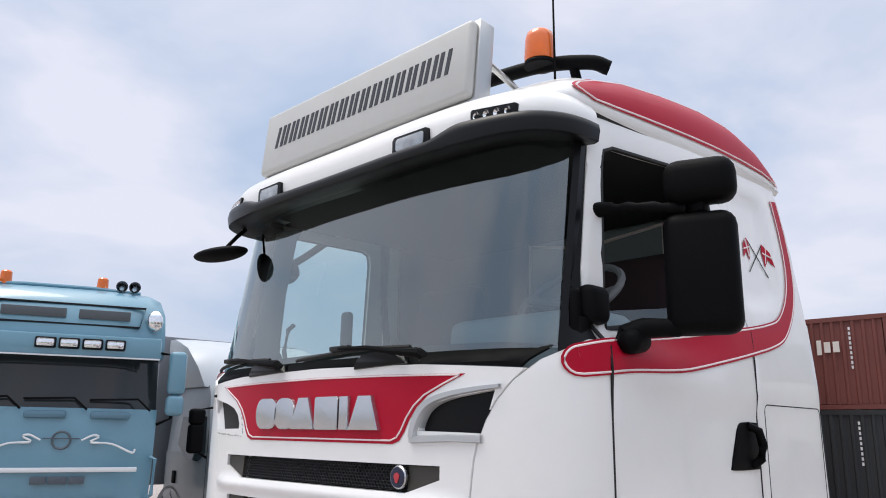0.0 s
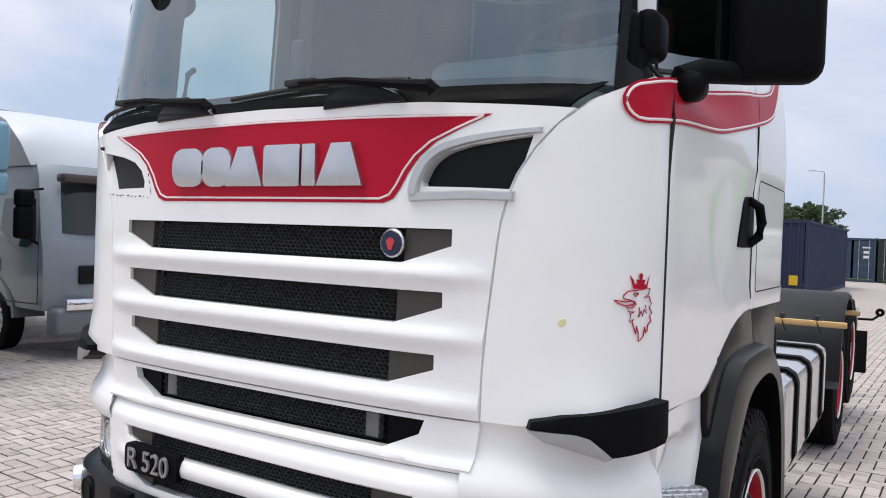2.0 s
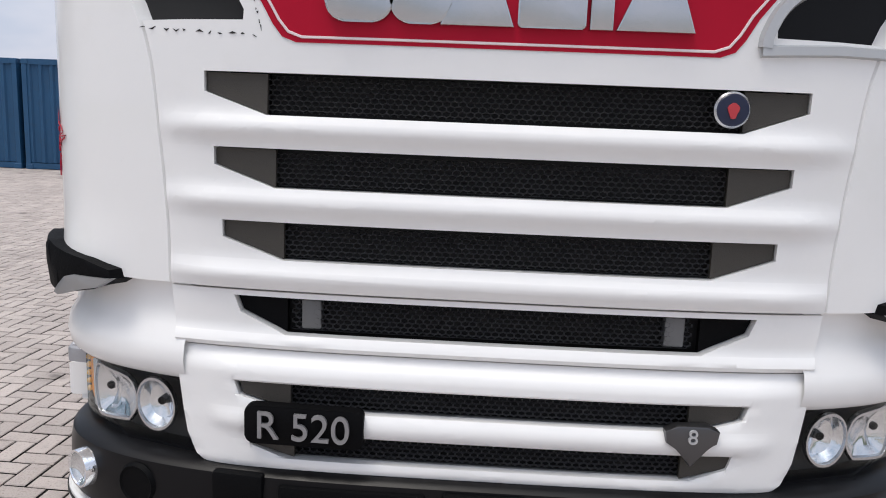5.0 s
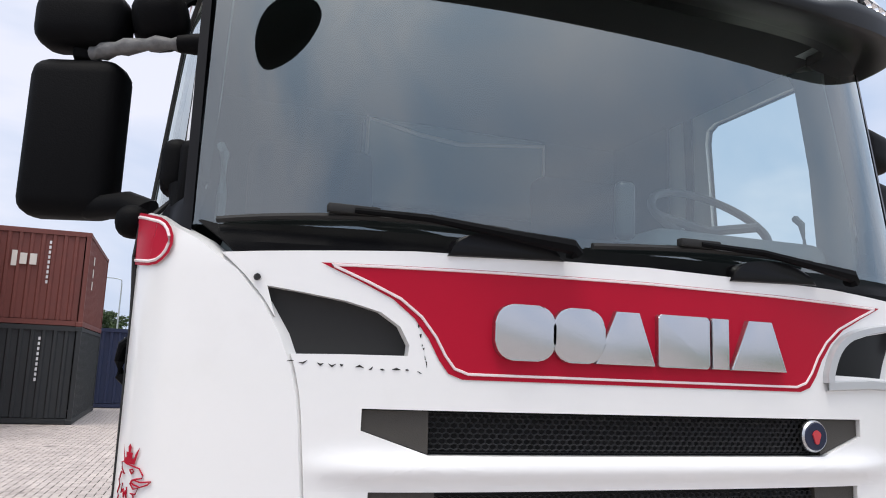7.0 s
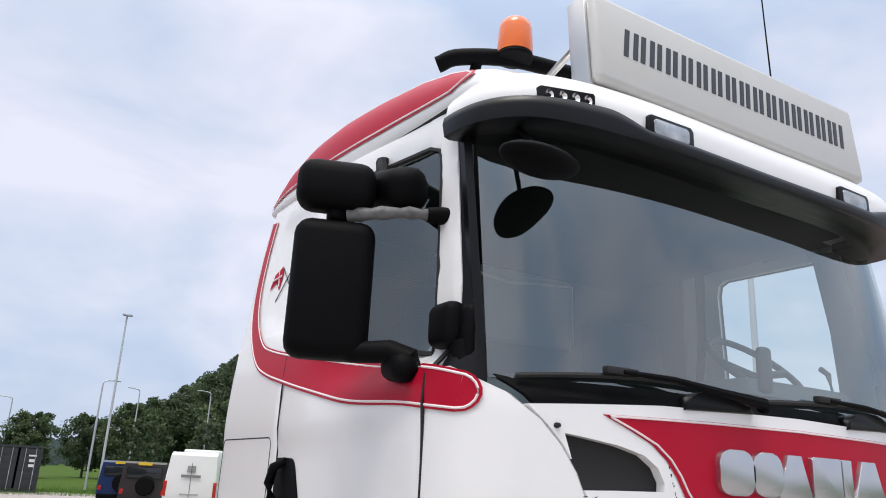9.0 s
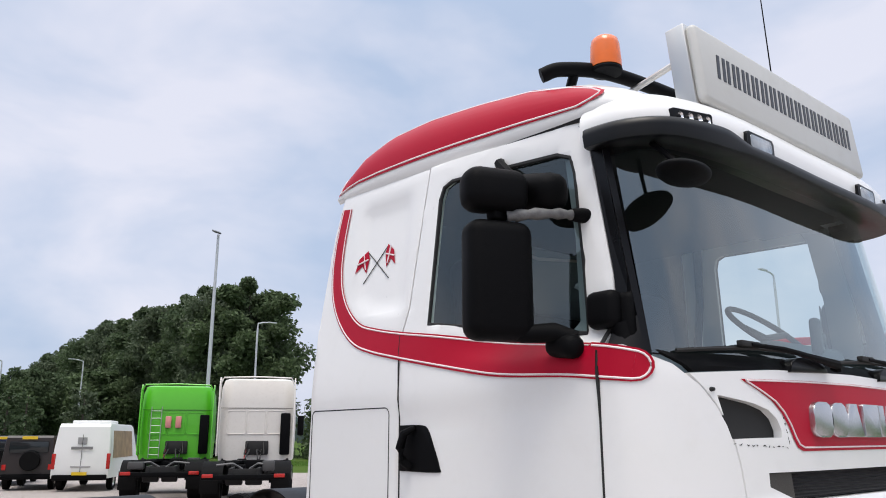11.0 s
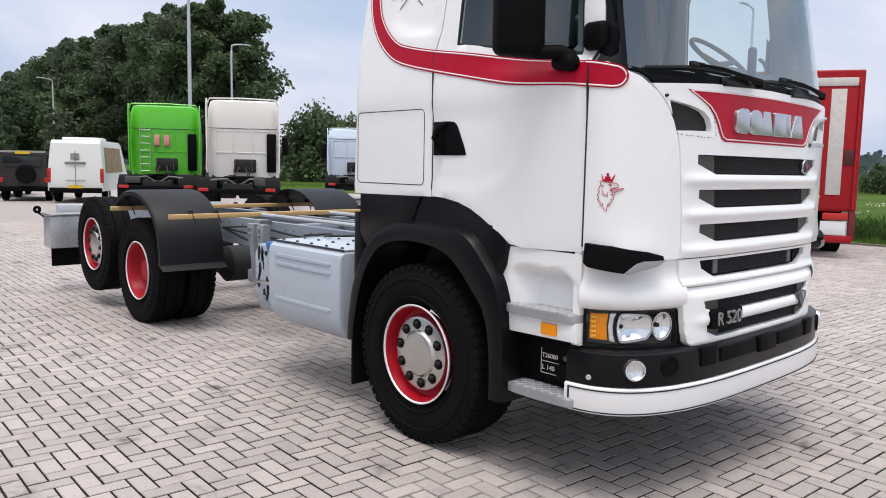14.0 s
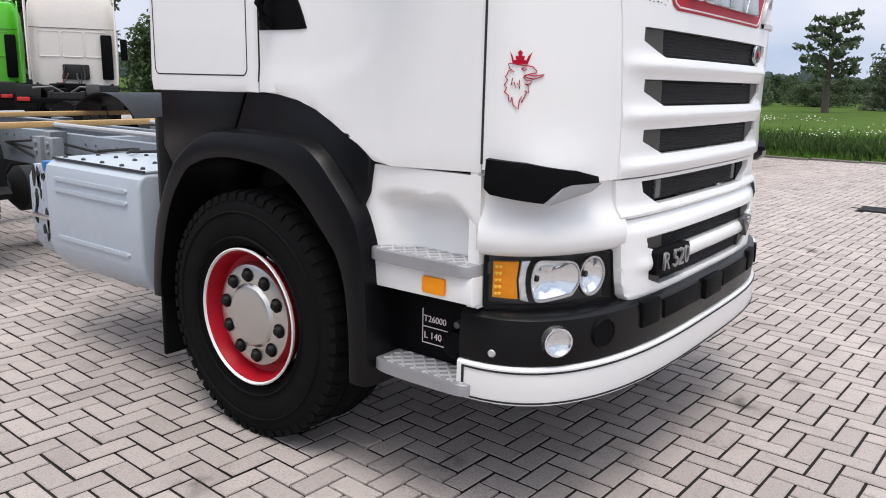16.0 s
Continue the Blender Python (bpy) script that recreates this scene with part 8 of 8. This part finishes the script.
        box(bm, (0, 1.6, height + 0.06), (width * 0.7, 1.2, 0.14), 0.05)
        part("roof_unit", bm, paint, t)
    return t


VANWHITE = mat("van_white", (0.78, 0.78, 0.77), 0.35, vary=0.03)
small_car("delivery_van", "white delivery van with printed sides and grey lettering bars", VANWHITE, pose(5.47, 29.4, 0, 0, 0, -30), 5.3, 2.0, 2.4, "van", "van")
small_car("dark_jeep", "dark brown off-road car with a spare wheel", mat("jeep_brown", (0.03, 0.025, 0.024), 0.35), pose(4.15, 31.4, 0, 0, 0, -24), 4.1, 1.8, 1.97, "jeep")
small_car("blue_jeep", "dark blue off-road car with a spare wheel", mat("jeep_blue", (0.012, 0.03, 0.10), 0.3), pose(3.9, 35.2, 0, 0, 0, -24), 4.1, 1.8, 1.97, "jeep")
small_car("grey_car", "dark grey car on the distant road", mat("car_grey", (0.05, 0.055, 0.06), 0.3), pose(28, 74, 0, 0, 0, -80), 4.2, 1.75, 1.5, "car")

# ---------------------------------------------------------------- lamp posts
POLE = mat("galvanised_pole", (0.5, 0.52, 0.54), 0.45, 0.4, vary=0.06)


def flood_mast(x, y, h, heads=2):
    t = thing("flood_light_mast", "tall galvanised mast with flood lights", "lamp post", "yard masts", pose(x, y, 0))
    bm = bmesh.new()
    tube(bm, [(0, 0, 0), (0, 0, h * 0.5), (0, 0, h)], [0.09, 0.075, 0.055], 12)
    part("pole", bm, POLE, t)
    for k in range(heads):
        bm = bmesh.new()
        box(bm, (0, 0, 0), (0.34, 0.30, 0.07), 0.015, m=pose(-0.14 + 0.28 * k, -0.12, h + 0.08, 25, 8 - 16 * k, 0))
        part("flood_light", bm, mat("lamp_dark", (0.08, 0.085, 0.09), 0.4), t, "dark flood light head")


flood_mast(5.7, 53.0, 11.3)
flood_mast(10.1, 29.4, 10.4, 1)
flood_mast(12.7, 9.6, 10.2, 2)


def street_lamp(x, y, h, turn):
    t = thing("street_lamp", "grey street lamp with a curved arm", "lamp post", "street lamps", pose(x, y, 0, 0, 0, turn))
    bm = bmesh.new()
    tube(bm, curve_pts([(0, 0, 0), (0, 0, h * 0.6), (0, 0, h - 0.5), (-0.15, 0, h - 0.1), (-0.7, 0, h)], 5), [0.075] * 6 + [0.06] * 5 + [0.045] * 10, 10)
    part("pole", bm, POLE, t)
    bm = bmesh.new()
    box(bm, (-1.0, 0, h + 0.01), (0.62, 0.2, 0.08), 0.03)
    part("lamp_head", bm, POLE, t)


for x, y, h, turn in ((19.0, 42.9, 9.0, 180), (17.0, 72.3, 8.7, 0), (32, 15.8, 9.5, 0), (1.6, 92, 8, 0), (12, 80, 9, 20), (-6, 75, 9, 0), (5.6, 58, 7.5, 200)):
    street_lamp(x, y, h, turn)

# ---------------------------------------------------------------- trees
BARK = mat("bark", (0.09, 0.075, 0.06), 0.9, vary=0.3, scale=8, bump=0.6, bump_scale=30)


def leaf_mat(name, c):
    """Leaves: some of the light passes through them."""
    if name in MATS:
        return MATS[name]
    m = mat(name, c, 0.6, vary=0.3, scale=0.9, rnd=0.3, spec=0.2)
    t = m.node_tree
    b, o = t.nodes["Principled BSDF"], t.nodes["Material Output"]
    thru, mx = t.nodes.new("ShaderNodeBsdfTranslucent"), t.nodes.new("ShaderNodeMixShader")
    t.links.new(b.inputs["Base Color"].links[0].from_socket, thru.inputs["Color"])
    mx.inputs[0].default_value = 0.4
    t.links.new(b.outputs[0], mx.inputs[1])
    t.links.new(thru.outputs[0], mx.inputs[2])
    t.links.new(mx.outputs[0], o.inputs["Surface"])
    return m


LEAF = [leaf_mat("leaf_dark", (0.085, 0.12, 0.062)), leaf_mat("leaf_mid", (0.10, 0.14, 0.068)), leaf_mat("leaf_grey", (0.11, 0.14, 0.085))]


def tree(kind, h, spread, leaves, leaf, seed, trunk=0.22, low=0.16):
    rng = random.Random(seed)
    t = thing("tree", {"alder": "tall dark green tree in a dense row", "willow": "drooping green willow beside the grass", "young": "sparse young tree with thin branches", "bush": "low dense green bush"}[kind], "tree", "trees round the yard")
    top = h * 0.93
    limbs = []
    bm = bmesh.new()
    tube(bm, [(0, 0, -0.05), (0.05, 0.03, h * 0.3), (-0.04, 0.05, h * 0.6), (0, 0, top)], [trunk, trunk * 0.75, trunk * 0.45, trunk * 0.12], 8)
    count = 26 if kind != "bush" else 10
    for k in range(count):
        f = low + (1 - low) * (k + 0.5) / count
        a = k * 2.4 + rng.uniform(-0.4, 0.4)
        if kind == "alder":
            reach = spread * (0.35 + 0.75 * math.sin(math.pi * min(1, (f - low) / (1 - low) * 0.86 + 0.14)) ** 0.8) * rng.uniform(0.75, 1.1)
        elif kind == "willow":
            reach = spread * rng.uniform(0.7, 1.05) * (1.1 - 0.5 * f)
        else:
            reach = spread * rng.uniform(0.6, 1.1) * (1.05 - 0.6 * f)
        p0 = Vector((0, 0, f * top * 0.92))
        rise = {"alder": 0.45, "willow": 0.15, "young": 0.35, "bush": 0.5}[kind] * reach
        p1 = p0 + Vector((math.cos(a) * reach * 0.55, math.sin(a) * reach * 0.55, rise * 0.7))
        p2 = p0 + Vector((math.cos(a) * reach, math.sin(a) * reach, rise if kind != "willow" else -0.1 * h))
        tube(bm, [p0, p1, p2], [trunk * 0.3 * (1.1 - f), trunk * 0.18 * (1.1 - f), 0.012], 5)
        limbs.append((p0, p1, p2, reach))
    part("trunk", bm, BARK, t, smooth=40)
    pts, faces = [], []
    clumps = []
    for p0, p1, p2, reach in limbs:
        for g in (0.45, 0.65, 0.85, 1.0):
            q = p0.lerp(p1, g * 1.6) if g < 0.6 else p1.lerp(p2, (g - 0.5) * 2)
            clumps.append((q, reach * (0.33 if kind != "young" else 0.2) * rng.uniform(0.7, 1.25)))
    if kind == "bush":
        for _ in range(22):
            a, d_ = rng.uniform(0, 6.28), spread * rng.uniform(0.2, 1.0)
            clumps.append((Vector((math.cos(a) * d_, math.sin(a) * d_, h * rng.uniform(0.1, 0.45))), spread * rng.uniform(0.25, 0.4)))
    for _ in range(leaves):
        c, rad = clumps[rng.randrange(len(clumps))]
        while True:
            v = Vector((rng.gauss(0, 0.6), rng.gauss(0, 0.6), rng.gauss(0, 0.55)))
            if v.length < 1.2:
                break
        p = c + Vector((v.x * rad, v.y * rad, v.z * rad * (0.8 if kind != "willow" else 2.2) - (rad if kind == "willow" else 0)))
        p.z = max(p.z, 0.15 if kind in ("bush", "willow") else h * low * 0.6)
        n = Vector((rng.gauss(0, 1), rng.gauss(0, 1), rng.gauss(0, 0.8) + 0.5)).normalized()
        u = n.orthogonal().normalized()
        w = n.cross(u)
        ang = rng.uniform(0, 6.28)
        u, w = math.cos(ang) * u + math.sin(ang) * w, -math.sin(ang) * u + math.cos(ang) * w
        s = leaf * rng.uniform(0.6, 1.3)
        i = len(pts)
        pts += [p - u * s, p + w * s * 0.55 + n * s * 0.15, p + u * s, p - w * s * 0.55 + n * s * 0.1]
        faces.append((i, i + 1, i + 2, i + 3))
    me = bpy.data.meshes.new("crown")
    me.from_pydata(pts, [], faces)
    me.materials.append(LEAF[seed % 3])
    crown = new("crown", me)
    crown.parent = t
    tagged(crown, kind="stuff")
    return t


def spread_trees(kind, h, spread, leaves, leaf, seeds, places, low=0.16):
    made = [tree(kind, h, spread, leaves, leaf, s, low=low) for s in seeds]
    for i, (x, y, k) in enumerate(places):
        rng = random.Random(i * 7 + 1)
        m = Matrix.Translation((x, y, -0.03)) @ Matrix.Rotation(rng.uniform(0, 6.28), 4, "Z") @ Matrix.Diagonal((k * rng.uniform(0.9, 1.1), k * rng.uniform(0.9, 1.1), k, 1))
        if i < len(made):
            made[i].matrix_basis = m
        else:
            ob = copy_thing(made[i % len(made)], Matrix())
            ob.matrix_basis = m


row = []
for i in range(15):
    f = i / 14
    a = radians(26.4 - 15.7 * f)
    d = 82 + 120 * f**1.3
    row.append((-4 + d * math.sin(a), -1.8 + d * math.cos(a), float(np.interp(f, [0, 0.35, 0.6, 0.8, 1.0], [0.96, 1.05, 1.12, 0.96, 0.62]))))
spread_trees("alder", 20.2, 5.1, 36000, 0.25, [1, 2, 3], row, low=0.10)
spread_trees("willow", 8.0, 4.2, 6000, 0.26, [4, 5], [(38, 62, 1.0), (44, 66, 0.95), (35, 52, 0.7), (72, 8.5, 0.85)], low=0.25)
spread_trees("alder", 10.0, 3.6, 9000, 0.24, [6, 7], [(-9, 92, 0.75), (4, 92, 0.72), (11, 104, 0.8), (15, 98, 0.95), (20, 104, 1.1), (27, 100, 1.1), (-20, 85, 0.7), (-30, 90, 0.75), (-14, 95, 0.8)], low=0.08)
spread_trees("young", 6.5, 2.4, 1500, 0.20, [8, 9], [(58, 11.5, 1.15), (8.6, 58, 0.85), (14, 60, 0.9), (11.5, 66, 0.85)], low=0.3)
spread_trees("bush", 2.4, 2.6, 6000, 0.12, [10, 12], [(64 + 3.4 * k, 27 - 2.6 * k + 2 * (k % 2), 0.72 + 0.13 * (k % 3)) for k in range(16)] + [(76 + 6 * k, 33 - 3 * k, 1.0 + 0.15 * (k % 2)) for k in range(10)], low=0.05)
# far wood on the horizon
rng = random.Random(5)
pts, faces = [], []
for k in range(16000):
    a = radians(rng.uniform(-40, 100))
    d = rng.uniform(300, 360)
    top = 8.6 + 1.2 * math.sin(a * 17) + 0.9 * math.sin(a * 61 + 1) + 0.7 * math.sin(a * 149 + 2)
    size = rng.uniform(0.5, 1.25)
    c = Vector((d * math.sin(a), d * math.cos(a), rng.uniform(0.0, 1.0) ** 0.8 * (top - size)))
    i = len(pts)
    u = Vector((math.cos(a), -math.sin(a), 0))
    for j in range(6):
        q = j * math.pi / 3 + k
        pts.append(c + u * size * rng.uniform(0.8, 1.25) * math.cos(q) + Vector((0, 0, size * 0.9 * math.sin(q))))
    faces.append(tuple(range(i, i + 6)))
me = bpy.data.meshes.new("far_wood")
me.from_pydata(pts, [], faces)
# haze of distance put into the leaves as a paler, bluer colour
me.materials.append(leaf_mat("leaf_far_hazed", (0.12, 0.155, 0.15)))
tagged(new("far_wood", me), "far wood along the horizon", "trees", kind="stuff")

# grass verge: blades and white flowers beyond the kerb
pts, faces = [], []
rng = random.Random(11)
for k in range(42000):
    if k < 30000:
        x, y = 16.25 + abs(rng.gauss(0, 6)), rng.uniform(-14, 16)
    else:
        x, y = rng.uniform(0, 30), 47 + abs(rng.gauss(0, 8))
    h = rng.uniform(0.10, 0.24)
    a = rng.uniform(0, 6.28)
    w = 0.016
    lean_ = Vector((rng.gauss(0, 0.08), rng.gauss(0, 0.08), 0))
    b = Vector((x, y, -0.05))
    u = Vector((math.cos(a) * w, math.sin(a) * w, 0))
    i = len(pts)
    pts += [b - u, b + u, b + lean_ + Vector((0, 0, h))]
    faces.append((i, i + 1, i + 2))
me = bpy.data.meshes.new("grass")
me.from_pydata(pts, [], faces)
me.materials.append(leaf_mat("grass_blade", (0.10, 0.19, 0.035)))
tagged(new("grass", me), "long green grass beside the yard", "grass", kind="stuff")
pts, faces = [], []
for k in range(34000):
    x, y = 17.0 + abs(rng.gauss(0, 2.6)), rng.uniform(-16, 17)
    h, a, w = rng.uniform(0.12, 0.42), rng.uniform(0, 6.28), 0.03
    b = Vector((x, y, -0.05))
    u = Vector((math.cos(a) * w, math.sin(a) * w, 0))
    tip = b + Vector((rng.gauss(0, 0.14), rng.gauss(0, 0.14), h))
    i = len(pts)
    pts += [b, b.lerp(tip, 0.6) - u, tip, b.lerp(tip, 0.6) + u]
    faces.append((i, i + 1, i + 2, i + 3))
me = bpy.data.meshes.new("weeds")
me.from_pydata(pts, [], faces)
me.materials.append(leaf_mat("weed_leaf", (0.058, 0.105, 0.028)))
tagged(new("weeds", me), "dark green weeds along the kerb", "plants", kind="stuff")
pts, faces = [], []
tufts = [(rng.uniform(20, 34), rng.uniform(-16, 14)) for _ in range(26)]
for k in range(620):
    cx, cy = tufts[k % 26]
    x, y, z = cx + rng.gauss(0, 0.5), cy + rng.gauss(0, 0.5), rng.uniform(0.2, 0.42)
    i = len(pts)
    s = rng.uniform(0.015, 0.035)
    pts += [(x - s, y, z), (x, y - s, z + 0.01), (x + s, y, z), (x, y + s, z + 0.01), (x, y, z + s)]
    faces += [(i, i + 1, i + 4), (i + 1, i + 2, i + 4), (i + 2, i + 3, i + 4), (i + 3, i, i + 4)]
me = bpy.data.meshes.new("wild_flowers")
me.from_pydata(pts, [], faces)
me.materials.append(mat("flower_white", (0.7, 0.7, 0.62), 0.7))
tagged(new("wild_flowers", me), "white wild flowers in the grass", "flowers", kind="stuff")

# ---------------------------------------------------------------- kerb, drain and paving bricks
bm = bmesh.new()
for k in range(30):
    y = -13 + k * 1.0
    x = float(np.interp(y, [-13, 1.2, 3.6, 17], [16.9, 16.15, 15.55, 14.6]))
    dx = float(np.interp(y + 1, [-13, 1.2, 3.6, 17], [16.9, 16.15, 15.55, 14.6])) - x
    box(bm, (x + dx / 2, y + 0.5, -0.0), (0.08, 0.985, 0.07), 0.012)
tagged(finish(bm, "kerb", mat("kerb_concrete", (0.17, 0.155, 0.14), 0.9, vary=0.15, bump=0.4), smooth=0), "low grey concrete kerb between paving and grass", "kerb", kind="structure")
drain = thing("drain_grate", "dark iron drain grate in the paving", "drain", at=pose(8.35, 0.5, 0.0, 0, 0, 4))
bm = bmesh.new()
for a, b in (((-0.20, -0.19), (0.40, 0.02)), ((-0.20, 0.19), (0.40, 0.02)), ((-0.20, 0), (0.02, 0.40)), ((0.20, 0), (0.02, 0.40))):
    box(bm, (a[0] + (0.2 if b[0] > 0.1 else 0), a[1], 0.006), (b[0], b[1], 0.02))
part("grate_frame", bm, mat("cast_iron", (0.04, 0.038, 0.036), 0.6, 0.4), drain, smooth=0)
for k in range(7):
    bm = bmesh.new()
    box(bm, (-0.15 + 0.05 * k, 0, 0.004), (0.022, 0.36, 0.018))
    part("grate_bar", bm, mat("cast_iron", (0.04, 0.038, 0.036), 0.6, 0.4), drain, smooth=0)

BW = 0.106
GAPW = 0.0058


def brick_points(cx, cy, lx, ly, dz=0.0, tilt=(0.0, 0.0)):
    c = 0.003
    hx, hy = lx / 2 - GAPW, ly / 2 - GAPW
    top = [(-hx + c, -hy + c), (hx - c, -hy + c), (hx - c, hy - c), (-hx + c, hy - c)]
    mid = [(-hx, -hy), (hx, -hy), (hx, hy), (-hx, hy)]
    return [(cx + x, cy + y, dz + tilt[0] * x + tilt[1] * y) for x, y in top] + [(cx + x, cy + y, dz - 0.004) for x, y in mid] + [(cx + x, cy + y, -0.03) for x, y in mid]


BFACES = [(0, 1, 2, 3)] + [(i, 4 + i, 4 + (i + 1) % 4, (i + 1) % 4) for i in range(4)] + [(4 + i, 8 + i, 8 + (i + 1) % 4, 4 + (i + 1) % 4) for i in range(4)]
one = {}
for key, (lx, ly) in {"h": (2 * BW, BW), "v": (BW, 2 * BW)}.items():
    me = bpy.data.meshes.new("paving_brick")
    me.from_pydata(brick_points(0, 0, lx, ly), [], BFACES)
    me.materials.append(PAVER)
    one[key] = me
rng = random.Random(21)
X0, X1, Y0, Y1 = -12.5, 15.0, -5.5, 21.0
TURN = radians(-2.5)
ct, st = math.cos(TURN), math.sin(TURN)
pts, faces = [], []
laid = 0
for r in range(int((Y1 - Y0) / BW)):
    for c in range(int((X1 - X0) / BW)):
        f = (c - r) % 4
        if f == 0:
            cx, cy, lx, ly, key = X0 + (c + 1) * BW, Y0 + (r + 0.5) * BW, 2 * BW, BW, "h"
        elif f == 3:
            cx, cy, lx, ly, key = X0 + (c + 0.5) * BW, Y0 + (r + 1) * BW, BW, 2 * BW, "v"
        else:
            continue
        wx, wy = cx * ct - cy * st, cx * st + cy * ct
        edge_x = float(np.interp(wy, [-13, 1.2, 3.6, 17], [16.9, 16.15, 15.55, 14.6]))
        if wx > edge_x - 0.14 or (abs(wx - 8.35) < 0.26 and abs(wy - 0.5) < 0.26):
            continue
        dz = rng.uniform(-0.0018, 0.0018)
        tilt = (rng.uniform(-0.012, 0.012), rng.uniform(-0.012, 0.012))
        if -3.25 < wx < -0.95 and -1.75 < wy < 1.15 and laid < 300:
            ob = new("paving_brick", one[key])
            ob.parent = yard
            ob.matrix_basis = Matrix.Translation((wx, wy, dz)) @ Euler((tilt[1], -tilt[0], TURN)).to_matrix().to_4x4()
            laid += 1
            continue
        base = len(pts)
        for x, y, z in brick_points(0, 0, lx, ly, 0, tilt):
            pts.append((wx + x * ct - y * st, wy + x * st + y * ct, z + dz))
        faces += [tuple(base + i for i in fc) for fc in BFACES[:5]]
me = bpy.data.meshes.new("paving_bricks")
me.from_pydata(pts, [], faces)
me.materials.append(PAVER)
rest = new("paving_bricks", me)
rest.parent = yard
tagged(rest, kind="stuff")
corners = [(X0, Y0), (X1, Y0), (X1, Y1), (X0, Y1)]
corners = [(x * ct - y * st, x * st + y * ct) for x, y in corners]
bm = bmesh.new()
put(bm, [(x, y, -0.0112) for x, y in corners], [(0, 1, 2, 3)])
joint = finish(bm, "joint_sand", JOINT, yard, "dark sand in the joints", smooth=0)
tagged(joint, kind="stuff")
